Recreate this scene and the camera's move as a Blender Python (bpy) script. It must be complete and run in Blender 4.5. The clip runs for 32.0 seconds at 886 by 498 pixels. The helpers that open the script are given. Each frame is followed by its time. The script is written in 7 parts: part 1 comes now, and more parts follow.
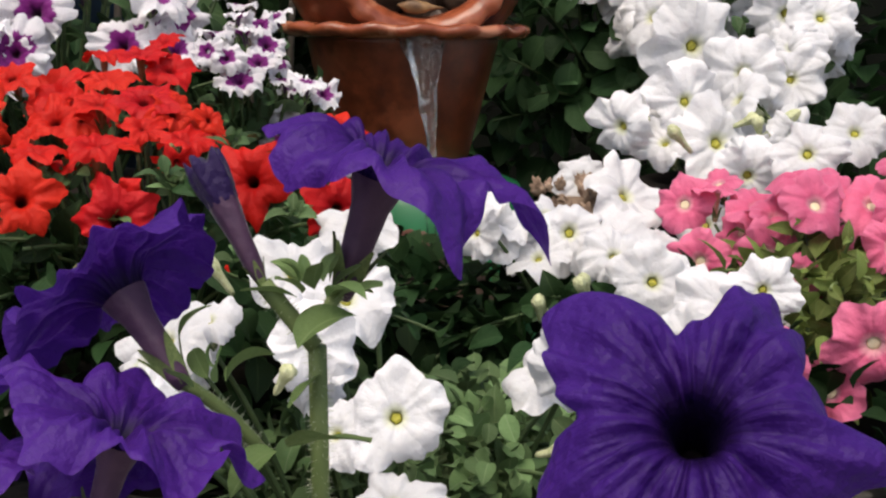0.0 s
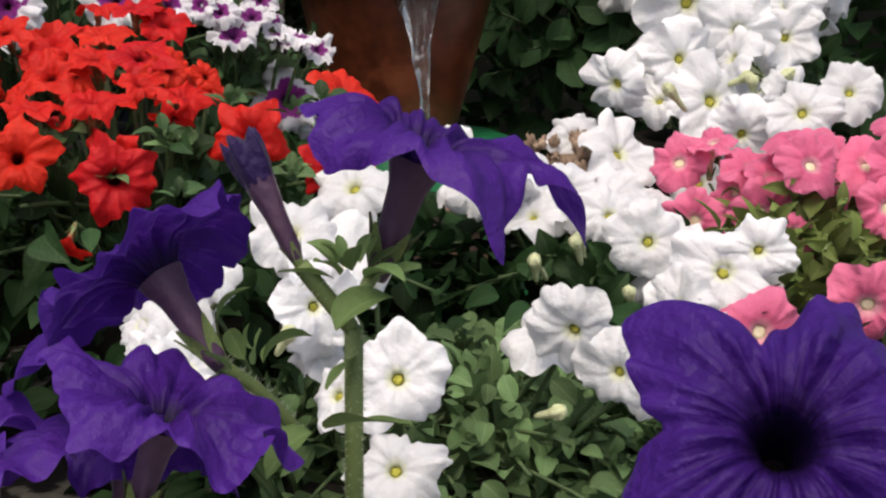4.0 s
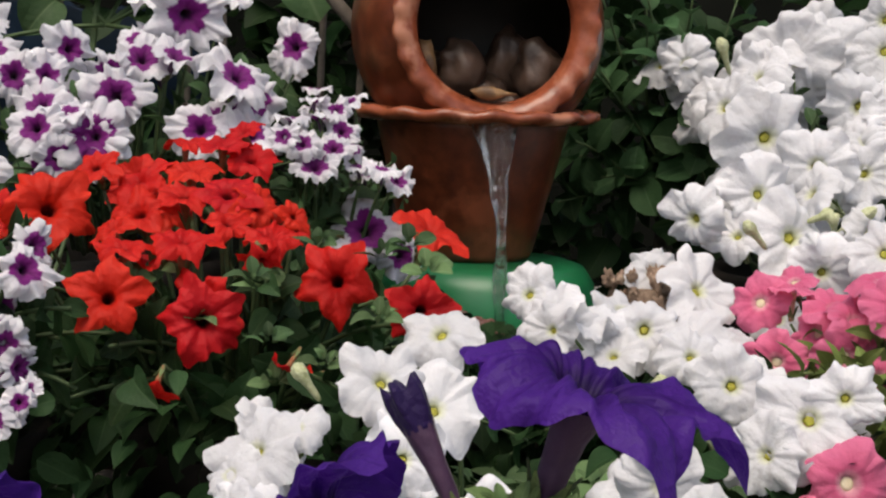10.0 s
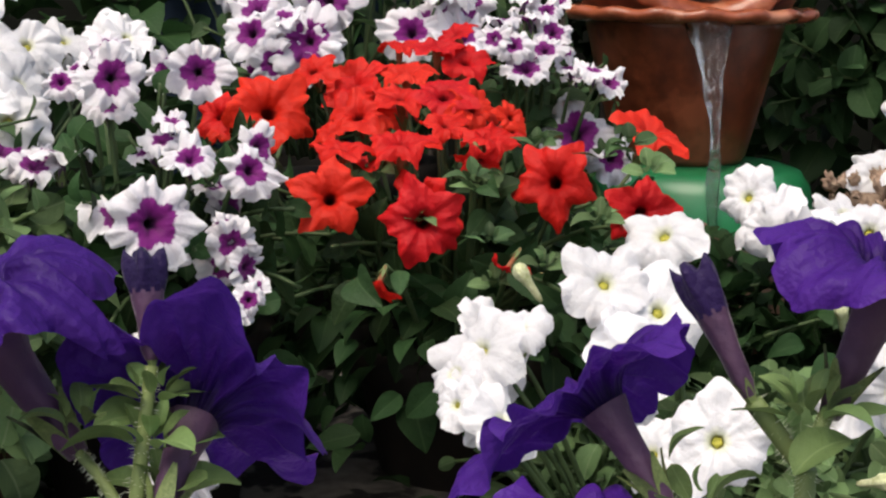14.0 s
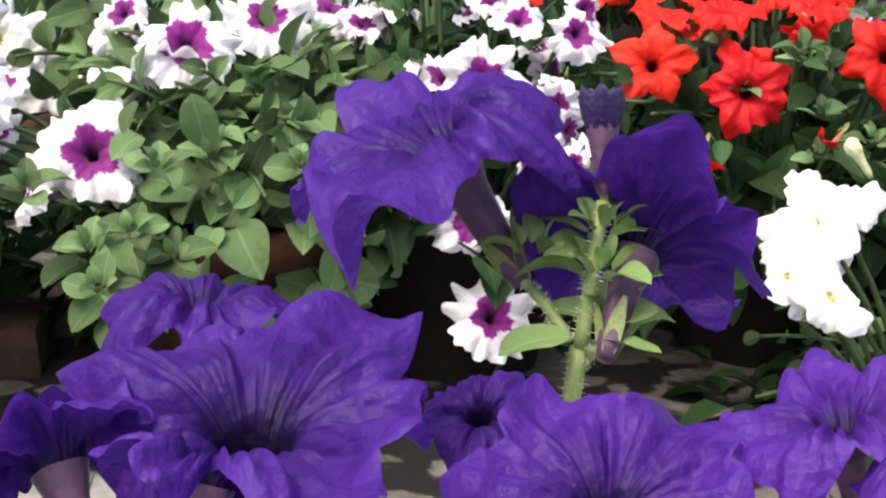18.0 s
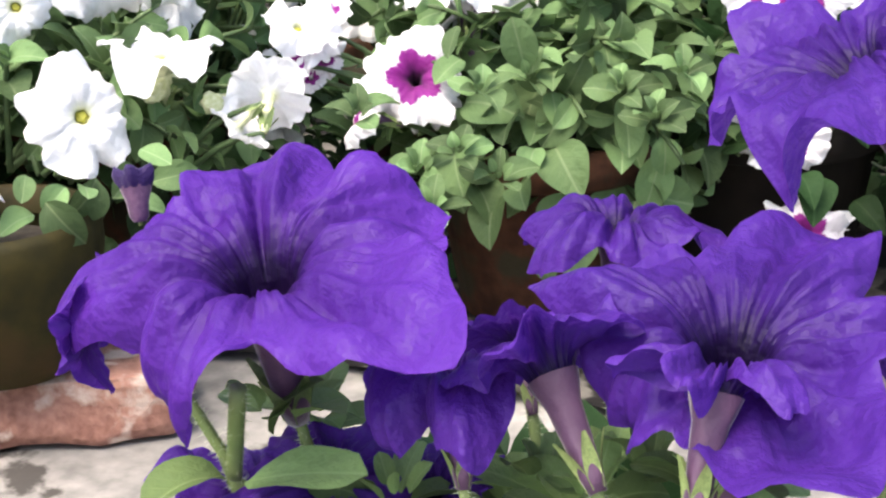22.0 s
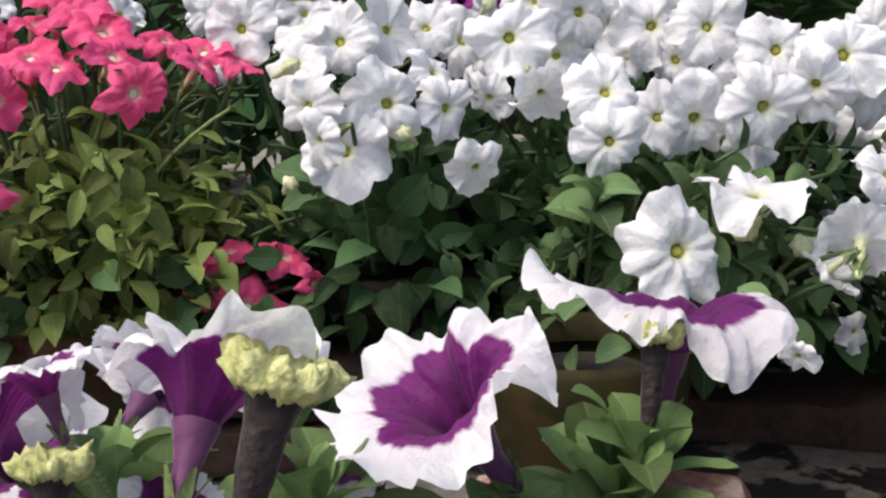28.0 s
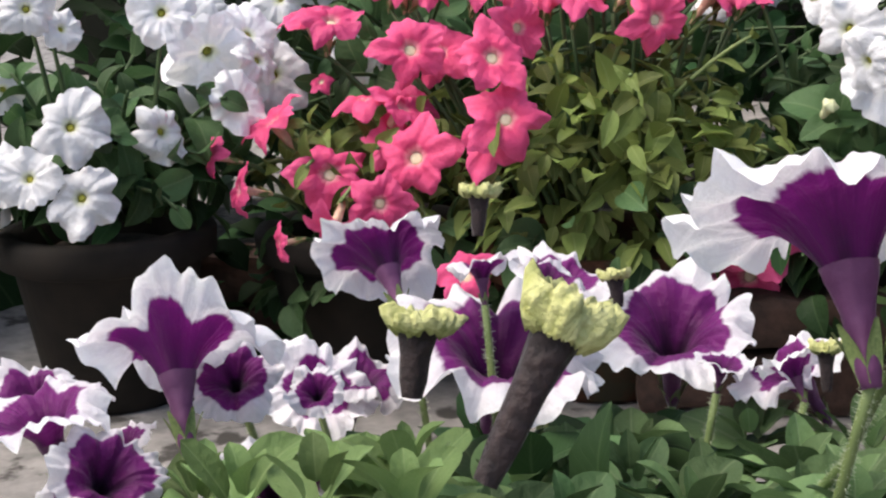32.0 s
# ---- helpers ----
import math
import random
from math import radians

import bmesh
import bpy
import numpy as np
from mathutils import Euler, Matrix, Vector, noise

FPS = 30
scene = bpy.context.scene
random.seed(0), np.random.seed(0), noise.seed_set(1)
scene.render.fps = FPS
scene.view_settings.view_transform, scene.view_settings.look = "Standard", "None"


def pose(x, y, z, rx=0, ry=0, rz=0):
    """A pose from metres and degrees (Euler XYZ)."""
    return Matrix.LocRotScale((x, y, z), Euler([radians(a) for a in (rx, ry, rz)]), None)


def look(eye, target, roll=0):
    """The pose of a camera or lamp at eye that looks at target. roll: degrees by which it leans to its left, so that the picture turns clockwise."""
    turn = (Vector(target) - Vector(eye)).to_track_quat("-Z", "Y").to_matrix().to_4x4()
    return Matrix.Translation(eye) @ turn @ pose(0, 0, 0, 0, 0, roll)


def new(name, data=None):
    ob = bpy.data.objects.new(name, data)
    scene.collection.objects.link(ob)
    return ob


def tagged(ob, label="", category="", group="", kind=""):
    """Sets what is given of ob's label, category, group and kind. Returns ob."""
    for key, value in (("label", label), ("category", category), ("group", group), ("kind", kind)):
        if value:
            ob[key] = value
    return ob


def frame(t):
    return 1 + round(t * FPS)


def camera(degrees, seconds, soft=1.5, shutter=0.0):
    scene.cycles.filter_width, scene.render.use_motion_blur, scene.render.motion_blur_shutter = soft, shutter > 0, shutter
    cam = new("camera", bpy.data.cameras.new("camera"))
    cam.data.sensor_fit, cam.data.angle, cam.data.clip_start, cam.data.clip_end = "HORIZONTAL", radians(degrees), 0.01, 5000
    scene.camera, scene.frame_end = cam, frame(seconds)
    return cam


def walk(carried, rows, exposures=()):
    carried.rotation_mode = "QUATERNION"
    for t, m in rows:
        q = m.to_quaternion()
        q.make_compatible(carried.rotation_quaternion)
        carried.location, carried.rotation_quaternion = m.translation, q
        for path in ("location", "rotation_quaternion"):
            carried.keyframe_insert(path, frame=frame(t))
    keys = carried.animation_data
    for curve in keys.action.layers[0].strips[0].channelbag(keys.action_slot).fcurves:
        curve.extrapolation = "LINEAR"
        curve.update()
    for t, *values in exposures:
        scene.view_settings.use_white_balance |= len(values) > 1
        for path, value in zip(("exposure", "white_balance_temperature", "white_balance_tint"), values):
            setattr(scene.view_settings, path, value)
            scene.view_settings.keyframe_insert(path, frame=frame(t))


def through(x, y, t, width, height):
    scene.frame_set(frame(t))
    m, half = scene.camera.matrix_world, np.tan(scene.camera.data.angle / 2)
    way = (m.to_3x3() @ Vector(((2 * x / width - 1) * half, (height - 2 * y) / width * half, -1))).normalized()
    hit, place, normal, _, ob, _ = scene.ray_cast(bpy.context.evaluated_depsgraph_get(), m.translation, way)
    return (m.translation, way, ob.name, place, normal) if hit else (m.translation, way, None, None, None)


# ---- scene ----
cam = camera(35.0, 32.0, soft=2.3)
PATH = [
    (0, look((-0.0092, -0.8205, 0.5022), (0.0249, 0.1670, 0.3481), 0.83)),
    (0.5, look((-0.0101, -0.8205, 0.5037), (0.0333, 0.1675, 0.3551), 0.83)),
    (1, look((-0.0117, -0.8203, 0.5044), (0.0396, 0.1639, 0.3346), 0.96)),
    (1.5, look((-0.0134, -0.8202, 0.5052), (0.0434, 0.1635, 0.3343), 1.10)),
    (2, look((-0.0152, -0.8193, 0.5061), (0.0447, 0.1632, 0.3296), 1.18)),
    (2.5, look((-0.0161, -0.8193, 0.5072), (0.0432, 0.1624, 0.3263), 1.31)),
    (3, look((-0.0180, -0.8176, 0.5080), (0.0406, 0.1640, 0.3261), 1.37)),
    (3.5, look((-0.0204, -0.8173, 0.5084), (0.0331, 0.1634, 0.3200), 1.39)),
    (5.5, look((-0.0303, -0.8167, 0.5133), (0.0073, 0.1645, 0.3239), 1.02)),
    (6, look((-0.0331, -0.8157, 0.5147), (0.0020, 0.1669, 0.3322), 0.97)),
    (6.5, look((-0.0342, -0.8143, 0.5168), (0.0012, 0.1691, 0.3390), 1.39)),
    (7, look((-0.0364, -0.8100, 0.5194), (-0.0029, 0.1737, 0.3426), 1.20)),
    (7.5, look((-0.0382, -0.8110, 0.5227), (-0.0066, 0.1740, 0.3531), 1.48)),
    (8, look((-0.0424, -0.8086, 0.5272), (-0.0230, 0.1793, 0.3732), 1.74)),
    (8.5, look((-0.0443, -0.8085, 0.5311), (-0.0229, 0.1800, 0.3816), 2.02)),
    (9, look((-0.0462, -0.8083, 0.5344), (-0.0293, 0.1819, 0.3957), 1.92)),
    (9.5, look((-0.0482, -0.8074, 0.5378), (-0.0376, 0.1841, 0.4083), 1.90)),
    (10, look((-0.0490, -0.8066, 0.5416), (-0.0408, 0.1863, 0.4228), 2.09)),
    (10.5, look((-0.0509, -0.8095, 0.5461), (-0.0501, 0.1851, 0.4423), 2.27)),
    (11, look((-0.0515, -0.8075, 0.5468), (-0.0598, 0.1875, 0.4467), 2.25)),
    (11.5, look((-0.0569, -0.8119, 0.5453), (-0.0872, 0.1821, 0.4398), 2.02)),
    (12, look((-0.0586, -0.8027, 0.5387), (-0.1057, 0.1883, 0.4136), 1.98)),
    (12.5, look((-0.0608, -0.8005, 0.5359), (-0.1220, 0.1878, 0.3958), 1.77)),
    (13, look((-0.0662, -0.7960, 0.5334), (-0.1357, 0.1893, 0.3775), 1.98)),
    (13.5, look((-0.0677, -0.7965, 0.5328), (-0.1608, 0.1845, 0.3623), 1.72)),
    (14, look((-0.0712, -0.7967, 0.5318), (-0.1958, 0.1781, 0.3467), 0.90)),
    (14.5, look((-0.0727, -0.7947, 0.5362), (-0.2160, 0.1727, 0.3273), 0.81)),
    (16.5, look((-0.1062, -0.8034, 0.5252), (-0.3189, 0.1415, 0.2767), 1.49)),
    (17, look((-0.1158, -0.8042, 0.5202), (-0.3535, 0.1332, 0.2656), 1.83)),
    (17.5, look((-0.1223, -0.8121, 0.5199), (-0.3784, 0.1174, 0.2547), 1.70)),
    (18, look((-0.1311, -0.8190, 0.5200), (-0.4102, 0.1023, 0.2493), 1.60)),
    (18.5, look((-0.1352, -0.8235, 0.5173), (-0.4316, 0.0881, 0.2325), 1.59)),
    (19, look((-0.1398, -0.8301, 0.5206), (-0.4548, 0.0753, 0.2359), 0.92)),
    (19.5, look((-0.1476, -0.8342, 0.5208), (-0.4909, 0.0592, 0.2311), 0.45)),
    (20, look((-0.1534, -0.8385, 0.5225), (-0.5225, 0.0438, 0.2305), -0.37)),
    (20.5, look((-0.1593, -0.8409, 0.5222), (-0.5380, 0.0300, 0.2089), -0.49)),
    (21, look((-0.1625, -0.8423, 0.5240), (-0.5532, 0.0177, 0.1957), -1.20)),
    (21.5, look((-0.1673, -0.8479, 0.5270), (-0.5817, 0.0002, 0.1968), -1.59)),
    (22, look((-0.1735, -0.8547, 0.5262), (-0.6063, -0.0143, 0.1999), -1.79)),
    (22.5, look((-0.1803, -0.8558, 0.5246), (-0.6185, -0.0169, 0.2016), -1.70)),
    (23, look((-0.1863, -0.8599, 0.5253), (-0.6307, -0.0217, 0.2091), -1.21)),
    (23.5, look((-0.1982, -0.8682, 0.5249), (-0.6576, -0.0420, 0.1986), -1.44)),
    (24, look((-0.2050, -0.8699, 0.5225), (-0.6838, -0.0542, 0.1977), -1.35)),
    (24.5, look((-0.2180, -0.8829, 0.5225), (-0.7300, -0.0860, 0.2018), -1.55)),
    (25, look((-0.2283, -0.8899, 0.5205), (-0.7551, -0.0986, 0.2103), -1.55)),
    (25.5, look((-0.2418, -0.8930, 0.5250), (-0.7939, -0.1077, 0.2449), -0.74)),
    (27.5, look((-0.2844, -0.9271, 0.5223), (-0.9287, -0.2037, 0.2741), -1.77)),
    (28, look((-0.2973, -0.9332, 0.5239), (-0.9602, -0.2174, 0.3043), -1.53)),
    (28.5, look((-0.3116, -0.9451, 0.5269), (-0.9996, -0.2474, 0.3274), -1.34)),
    (29, look((-0.3260, -0.9574, 0.5281), (-1.0469, -0.2911, 0.3372), -1.88)),
    (29.5, look((-0.3357, -0.9671, 0.5310), (-1.0784, -0.3244, 0.3434), -2.19)),
    (30, look((-0.3511, -0.9879, 0.5256), (-1.1205, -0.3836, 0.3185), -2.50)),
    (30.5, look((-0.3640, -1.0088, 0.5209), (-1.1518, -0.4322, 0.3040), -2.38)),
    (31, look((-0.3709, -1.0256, 0.5111), (-1.1644, -0.4651, 0.2740), -2.32)),
    (31.5, look((-0.3841, -1.0441, 0.4921), (-1.1863, -0.5036, 0.2381), -2.60)),
    (32, look((-0.3958, -1.0619, 0.4782), (-1.2022, -0.5120, 0.2605), -2.22)),
]
EXPOSURES = ((0, 0.58, 7100, 10), (7, 0.52, 7100, 10), (9.5, 0.35, 7100, 10), (12.5, 0.38, 7100, 10), (14.5, 0.88, 7100, 10), (16.5, 1.18, 7100, 10), (18, 1.62, 7100, 10), (19, 1.98, 7100, 10), (20, 2.13, 7100, 10), (22.5, 2.08, 7000, 10), (25, 1.80, 6900, 10), (27.5, 0.88, 6900, 10), (30, 0.76, 6900, 10), (32, 1.07, 6900, 10))
walk(cam, PATH, EXPOSURES)

# ---- daylight: bright overcast sky ----
world = bpy.data.worlds.new("overcast_sky")
scene.world = world
world.use_nodes = True
wn = world.node_tree.nodes
sky = wn.new("ShaderNodeTexSky")
sky.sky_type = "NISHITA"
sky.sun_disc = False
sky.sun_elevation, sky.sun_rotation = radians(62), radians(200)
sky.air_density, sky.dust_density = 1.0, 4.0
wn["Background"].inputs["Strength"].default_value = 0.13
world.node_tree.links.new(sky.outputs[0], wn["Background"].inputs["Color"])
sun = new("sun", bpy.data.lights.new("sun", "SUN"))
sun.data.energy, sun.data.angle, sun.data.color = 1.3, radians(40), (1.0, 0.97, 0.92)
sun.matrix_basis = look((-1.0, -2.4, 5.0), (0, 0, 0))


# ---- materials ----
def nodes_of(name):
    m = bpy.data.materials.new(name)
    m.use_nodes = True
    t = m.node_tree
    b = t.nodes["Principled BSDF"]
    return m, t, b, t.nodes["Material Output"]


def add(t, kind, **inputs):
    n = t.nodes.new(kind)
    for k, v in inputs.items():
        n.inputs[k.replace("_", " ")].default_value = v
    return n


def ramp(t, fac, stops, mode="LINEAR"):
    n = t.nodes.new("ShaderNodeValToRGB")
    n.color_ramp.interpolation = mode
    e = n.color_ramp.elements
    while len(e) < len(stops):
        e.new(0.5)
    for el, (p, c) in zip(e, stops):
        el.position = p
        el.color = (*c, 1) if len(c) == 3 else c
    t.links.new(fac, n.inputs[0])
    return n.outputs[0]


def maths(t, op, a, b=0.0, c=0.0):
    n = t.nodes.new("ShaderNodeMath")
    n.operation = op
    for i, v in enumerate((a, b, c)):
        if isinstance(v, (int, float)):
            n.inputs[i].default_value = v
        else:
            t.links.new(v, n.inputs[i])
    return n.outputs[0]


def mixed(t, fac, a, b, blend="MIX"):
    n = t.nodes.new("ShaderNodeMix")
    n.data_type, n.blend_type = "RGBA", blend
    for i, v in ((0, fac), (6, a), (7, b)):
        if isinstance(v, (int, float)):
            n.inputs[i].default_value = v
        elif isinstance(v, tuple):
            n.inputs[i].default_value = (*v, 1)
        else:
            t.links.new(v, n.inputs[i])
    return n.outputs[2]


def tex_noise(t, scale, detail=3.0, vector=None, out=0):
    n = add(t, "ShaderNodeTexNoise", Scale=scale, Detail=detail)
    if vector is not None:
        t.links.new(vector, n.inputs["Vector"])
    return n.outputs[out]


def relief(t, b, height, strength, distance):
    n = add(t, "ShaderNodeBump", Strength=strength, Distance=distance)
    t.links.new(height, n.inputs["Height"])
    t.links.new(n.outputs[0], b.inputs["Normal"])
    return n


def coords(t, which="Object"):
    return t.nodes.new("ShaderNodeTexCoord").outputs[which]


def petal_material(name, stops, vein, star=0.0, wobble=0.1, rough=0.55, through=0.28, vein_in=0.5, sheen=0.12, wet=0.0, spec=0.25, crumple=0.9):
    """A petal: colours from throat (0) to edge (1), radial veins, crinkles, light shining through."""
    m, t, b, out = nodes_of(name)
    uv = t.nodes.new("ShaderNodeUVMap").outputs[0]
    sep = t.nodes.new("ShaderNodeSeparateXYZ")
    t.links.new(uv, sep.inputs[0])
    ang = maths(t, "MULTIPLY", sep.outputs[0], 2 * math.pi)
    ca, sa = maths(t, "COSINE", ang), maths(t, "SINE", ang)
    comb = t.nodes.new("ShaderNodeCombineXYZ")
    t.links.new(maths(t, "MULTIPLY", ca, 9.0), comb.inputs[0])
    t.links.new(maths(t, "MULTIPLY", sa, 9.0), comb.inputs[1])
    t.links.new(maths(t, "MULTIPLY", sep.outputs[1], 1.3), comb.inputs[2])
    streak = tex_noise(t, 1.6, 4.0, comb.outputs[0])
    info = t.nodes.new("ShaderNodeObjectInfo")
    edge = maths(t, "ADD", sep.outputs[1], maths(t, "MULTIPLY", maths(t, "SUBTRACT", streak, 0.5), wobble * 2))
    if star:
        edge = maths(t, "ADD", edge, maths(t, "MULTIPLY", maths(t, "COSINE", maths(t, "MULTIPLY", ang, 5.0)), star))
        edge = maths(t, "ADD", edge, maths(t, "MULTIPLY", maths(t, "SUBTRACT", info.outputs["Random"], 0.5), 0.12))
    col = ramp(t, edge, stops)
    fine = ramp(t, tex_noise(t, 5.0, 3.0, comb.outputs[0]), [(0.40, (1, 1, 1)), (0.52, (0, 0, 0)), (0.64, (1, 1, 1))])
    fade = maths(t, "MULTIPLY", maths(t, "SUBTRACT", 1.0, fine), maths(t, "SUBTRACT", 1.0, maths(t, "POWER", sep.outputs[1], 2.0)))
    col = mixed(t, maths(t, "MULTIPLY", fade, vein_in), col, vein)
    hsv = t.nodes.new("ShaderNodeHueSaturation")
    t.links.new(maths(t, "ADD", 0.88, maths(t, "MULTIPLY", info.outputs["Random"], 0.22)), hsv.inputs["Value"])
    t.links.new(maths(t, "ADD", 0.497, maths(t, "MULTIPLY", info.outputs["Random"], 0.006)), hsv.inputs["Hue"])
    t.links.new(col, hsv.inputs["Color"])
    col = hsv.outputs[0]
    t.links.new(col, b.inputs["Base Color"])
    b.inputs["Roughness"].default_value = rough
    b.inputs["Specular IOR Level"].default_value = spec
    b.inputs["Sheen Weight"].default_value = sheen
    if wet:
        drops = ramp(t, tex_noise(t, 30.0, 3.0, coords(t)), [(0.70, (rough,) * 3), (0.74, (wet,) * 3)])
        t.links.new(drops, b.inputs["Roughness"])
    cr = maths(t, "ADD", maths(t, "MULTIPLY", streak, 0.35), maths(t, "MULTIPLY", tex_noise(t, 16.0, 3.0, coords(t)), crumple))
    bump = relief(t, b, cr, 0.22, 0.018)
    tr = t.nodes.new("ShaderNodeBsdfTranslucent")
    t.links.new(col, tr.inputs[0])
    t.links.new(bump.outputs[0], tr.inputs["Normal"])
    mx = t.nodes.new("ShaderNodeMixShader")
    mx.inputs[0].default_value = through
    t.links.new(b.outputs[0], mx.inputs[1])
    t.links.new(tr.outputs[0], mx.inputs[2])
    t.links.new(mx.outputs[0], out.inputs[0])
    return m


RED = petal_material("red_petal", [(0.0, (0.03, 0.004, 0.004)), (0.24, (0.10, 0.005, 0.004)), (0.34, (0.56, 0.007, 0.005)), (1.0, (0.67, 0.018, 0.011))], (0.42, 0.006, 0.006), sheen=0.0)
WHITE = petal_material("white_petal", [(0.0, (0.50, 0.50, 0.10)), (0.24, (0.62, 0.62, 0.20)), (0.32, (0.76, 0.78, 0.58)), (0.42, (0.78, 0.78, 0.81)), (1.0, (0.82, 0.82, 0.85))], (0.56, 0.57, 0.59), wobble=0.05, vein_in=0.5)
PICOTEE = petal_material("picotee_petal", [(0.0, (0.03, 0.002, 0.03)), (0.26, (0.11, 0.004, 0.10)), (0.40, (0.19, 0.008, 0.165)), (0.57, (0.23, 0.012, 0.21)), (0.60, (0.78, 0.75, 0.80)), (1.0, (0.82, 0.82, 0.85))], (0.10, 0.004, 0.10), star=-0.07, wobble=0.10, vein_in=0.30)
PICOTEE_BIG = petal_material("picotee_large_petal", [(0.0, (0.010, 0.001, 0.012)), (0.27, (0.035, 0.002, 0.035)), (0.40, (0.10, 0.005, 0.09)), (0.69, (0.185, 0.010, 0.165)), (0.73, (0.78, 0.74, 0.80)), (1.0, (0.84, 0.84, 0.87))], (0.08, 0.003, 0.08), star=-0.07, wobble=0.035, vein_in=0.22, through=0.38)
PINK = petal_material("pink_petal", [(0.0, (0.35, 0.30, 0.10)), (0.22, (0.70, 0.62, 0.45)), (0.30, (0.85, 0.45, 0.48)), (0.42, (0.73, 0.070, 0.215)), (1.0, (0.77, 0.105, 0.270))], (0.62, 0.04, 0.12), wobble=0.06, sheen=0.0)
ROSE = petal_material("rose_petal", [(0.0, (0.40, 0.36, 0.16)), (0.22, (0.72, 0.64, 0.50)), (0.32, (0.84, 0.45, 0.52)), (0.45, (0.72, 0.13, 0.27)), (1.0, (0.78, 0.19, 0.34))], (0.60, 0.07, 0.17), wobble=0.06)
PURPLE = petal_material("purple_petal", [(0.0, (0.003, 0.001, 0.008)), (0.31, (0.006, 0.002, 0.022)), (0.42, (0.048, 0.011, 0.170)), (0.7, (0.066, 0.016, 0.230)), (1.0, (0.082, 0.022, 0.270))], (0.030, 0.008, 0.11), wobble=0.05, rough=0.46, through=0.44, vein_in=0.24, sheen=0.0, wet=0.14, spec=0.20, crumple=1.25)
BUD = petal_material("bud_petal", [(0.0, (0.02, 0.006, 0.07)), (1.0, (0.04, 0.012, 0.13))], (0.012, 0.004, 0.05), wobble=0.05)


def plain_material(name, c1, c2, scale, rough, bump=0.3, dist=0.002, spec=0.4, metal=0.0, vary=0.0, blotch=None, stain=(0.52, 0.62), fuzz=0.0):
    """Two tones at a fine and a coarse scale, with fine relief."""
    m, t, b, out = nodes_of(name)
    co = coords(t)
    n1, n2 = tex_noise(t, scale, 5.0, co), tex_noise(t, scale * 0.17, 3.0, co)
    f = maths(t, "ADD", maths(t, "MULTIPLY", n1, 0.6), maths(t, "MULTIPLY", n2, 0.55))
    col = ramp(t, f, [(0.42, c1), (0.72, c2)])
    if blotch:
        col = mixed(t, ramp(t, tex_noise(t, scale * 0.3, 6.0, co), [(stain[0], (0, 0, 0)), (stain[1], (1, 1, 1))]), col, blotch)
    if vary:
        info = t.nodes.new("ShaderNodeObjectInfo")
        hsv = t.nodes.new("ShaderNodeHueSaturation")
        t.links.new(maths(t, "ADD", 1 - vary, maths(t, "MULTIPLY", info.outputs["Random"], 2 * vary)), hsv.inputs["Value"])
        t.links.new(col, hsv.inputs["Color"])
        col = hsv.outputs[0]
    t.links.new(col, b.inputs["Base Color"])
    b.inputs["Roughness"].default_value = rough
    b.inputs["Specular IOR Level"].default_value = spec
    b.inputs["Metallic"].default_value = metal
    b.inputs["Sheen Weight"].default_value = fuzz
    b.inputs["Sheen Roughness"].default_value = 0.3
    if bump:
        relief(t, b, n1, bump, dist)
    return m


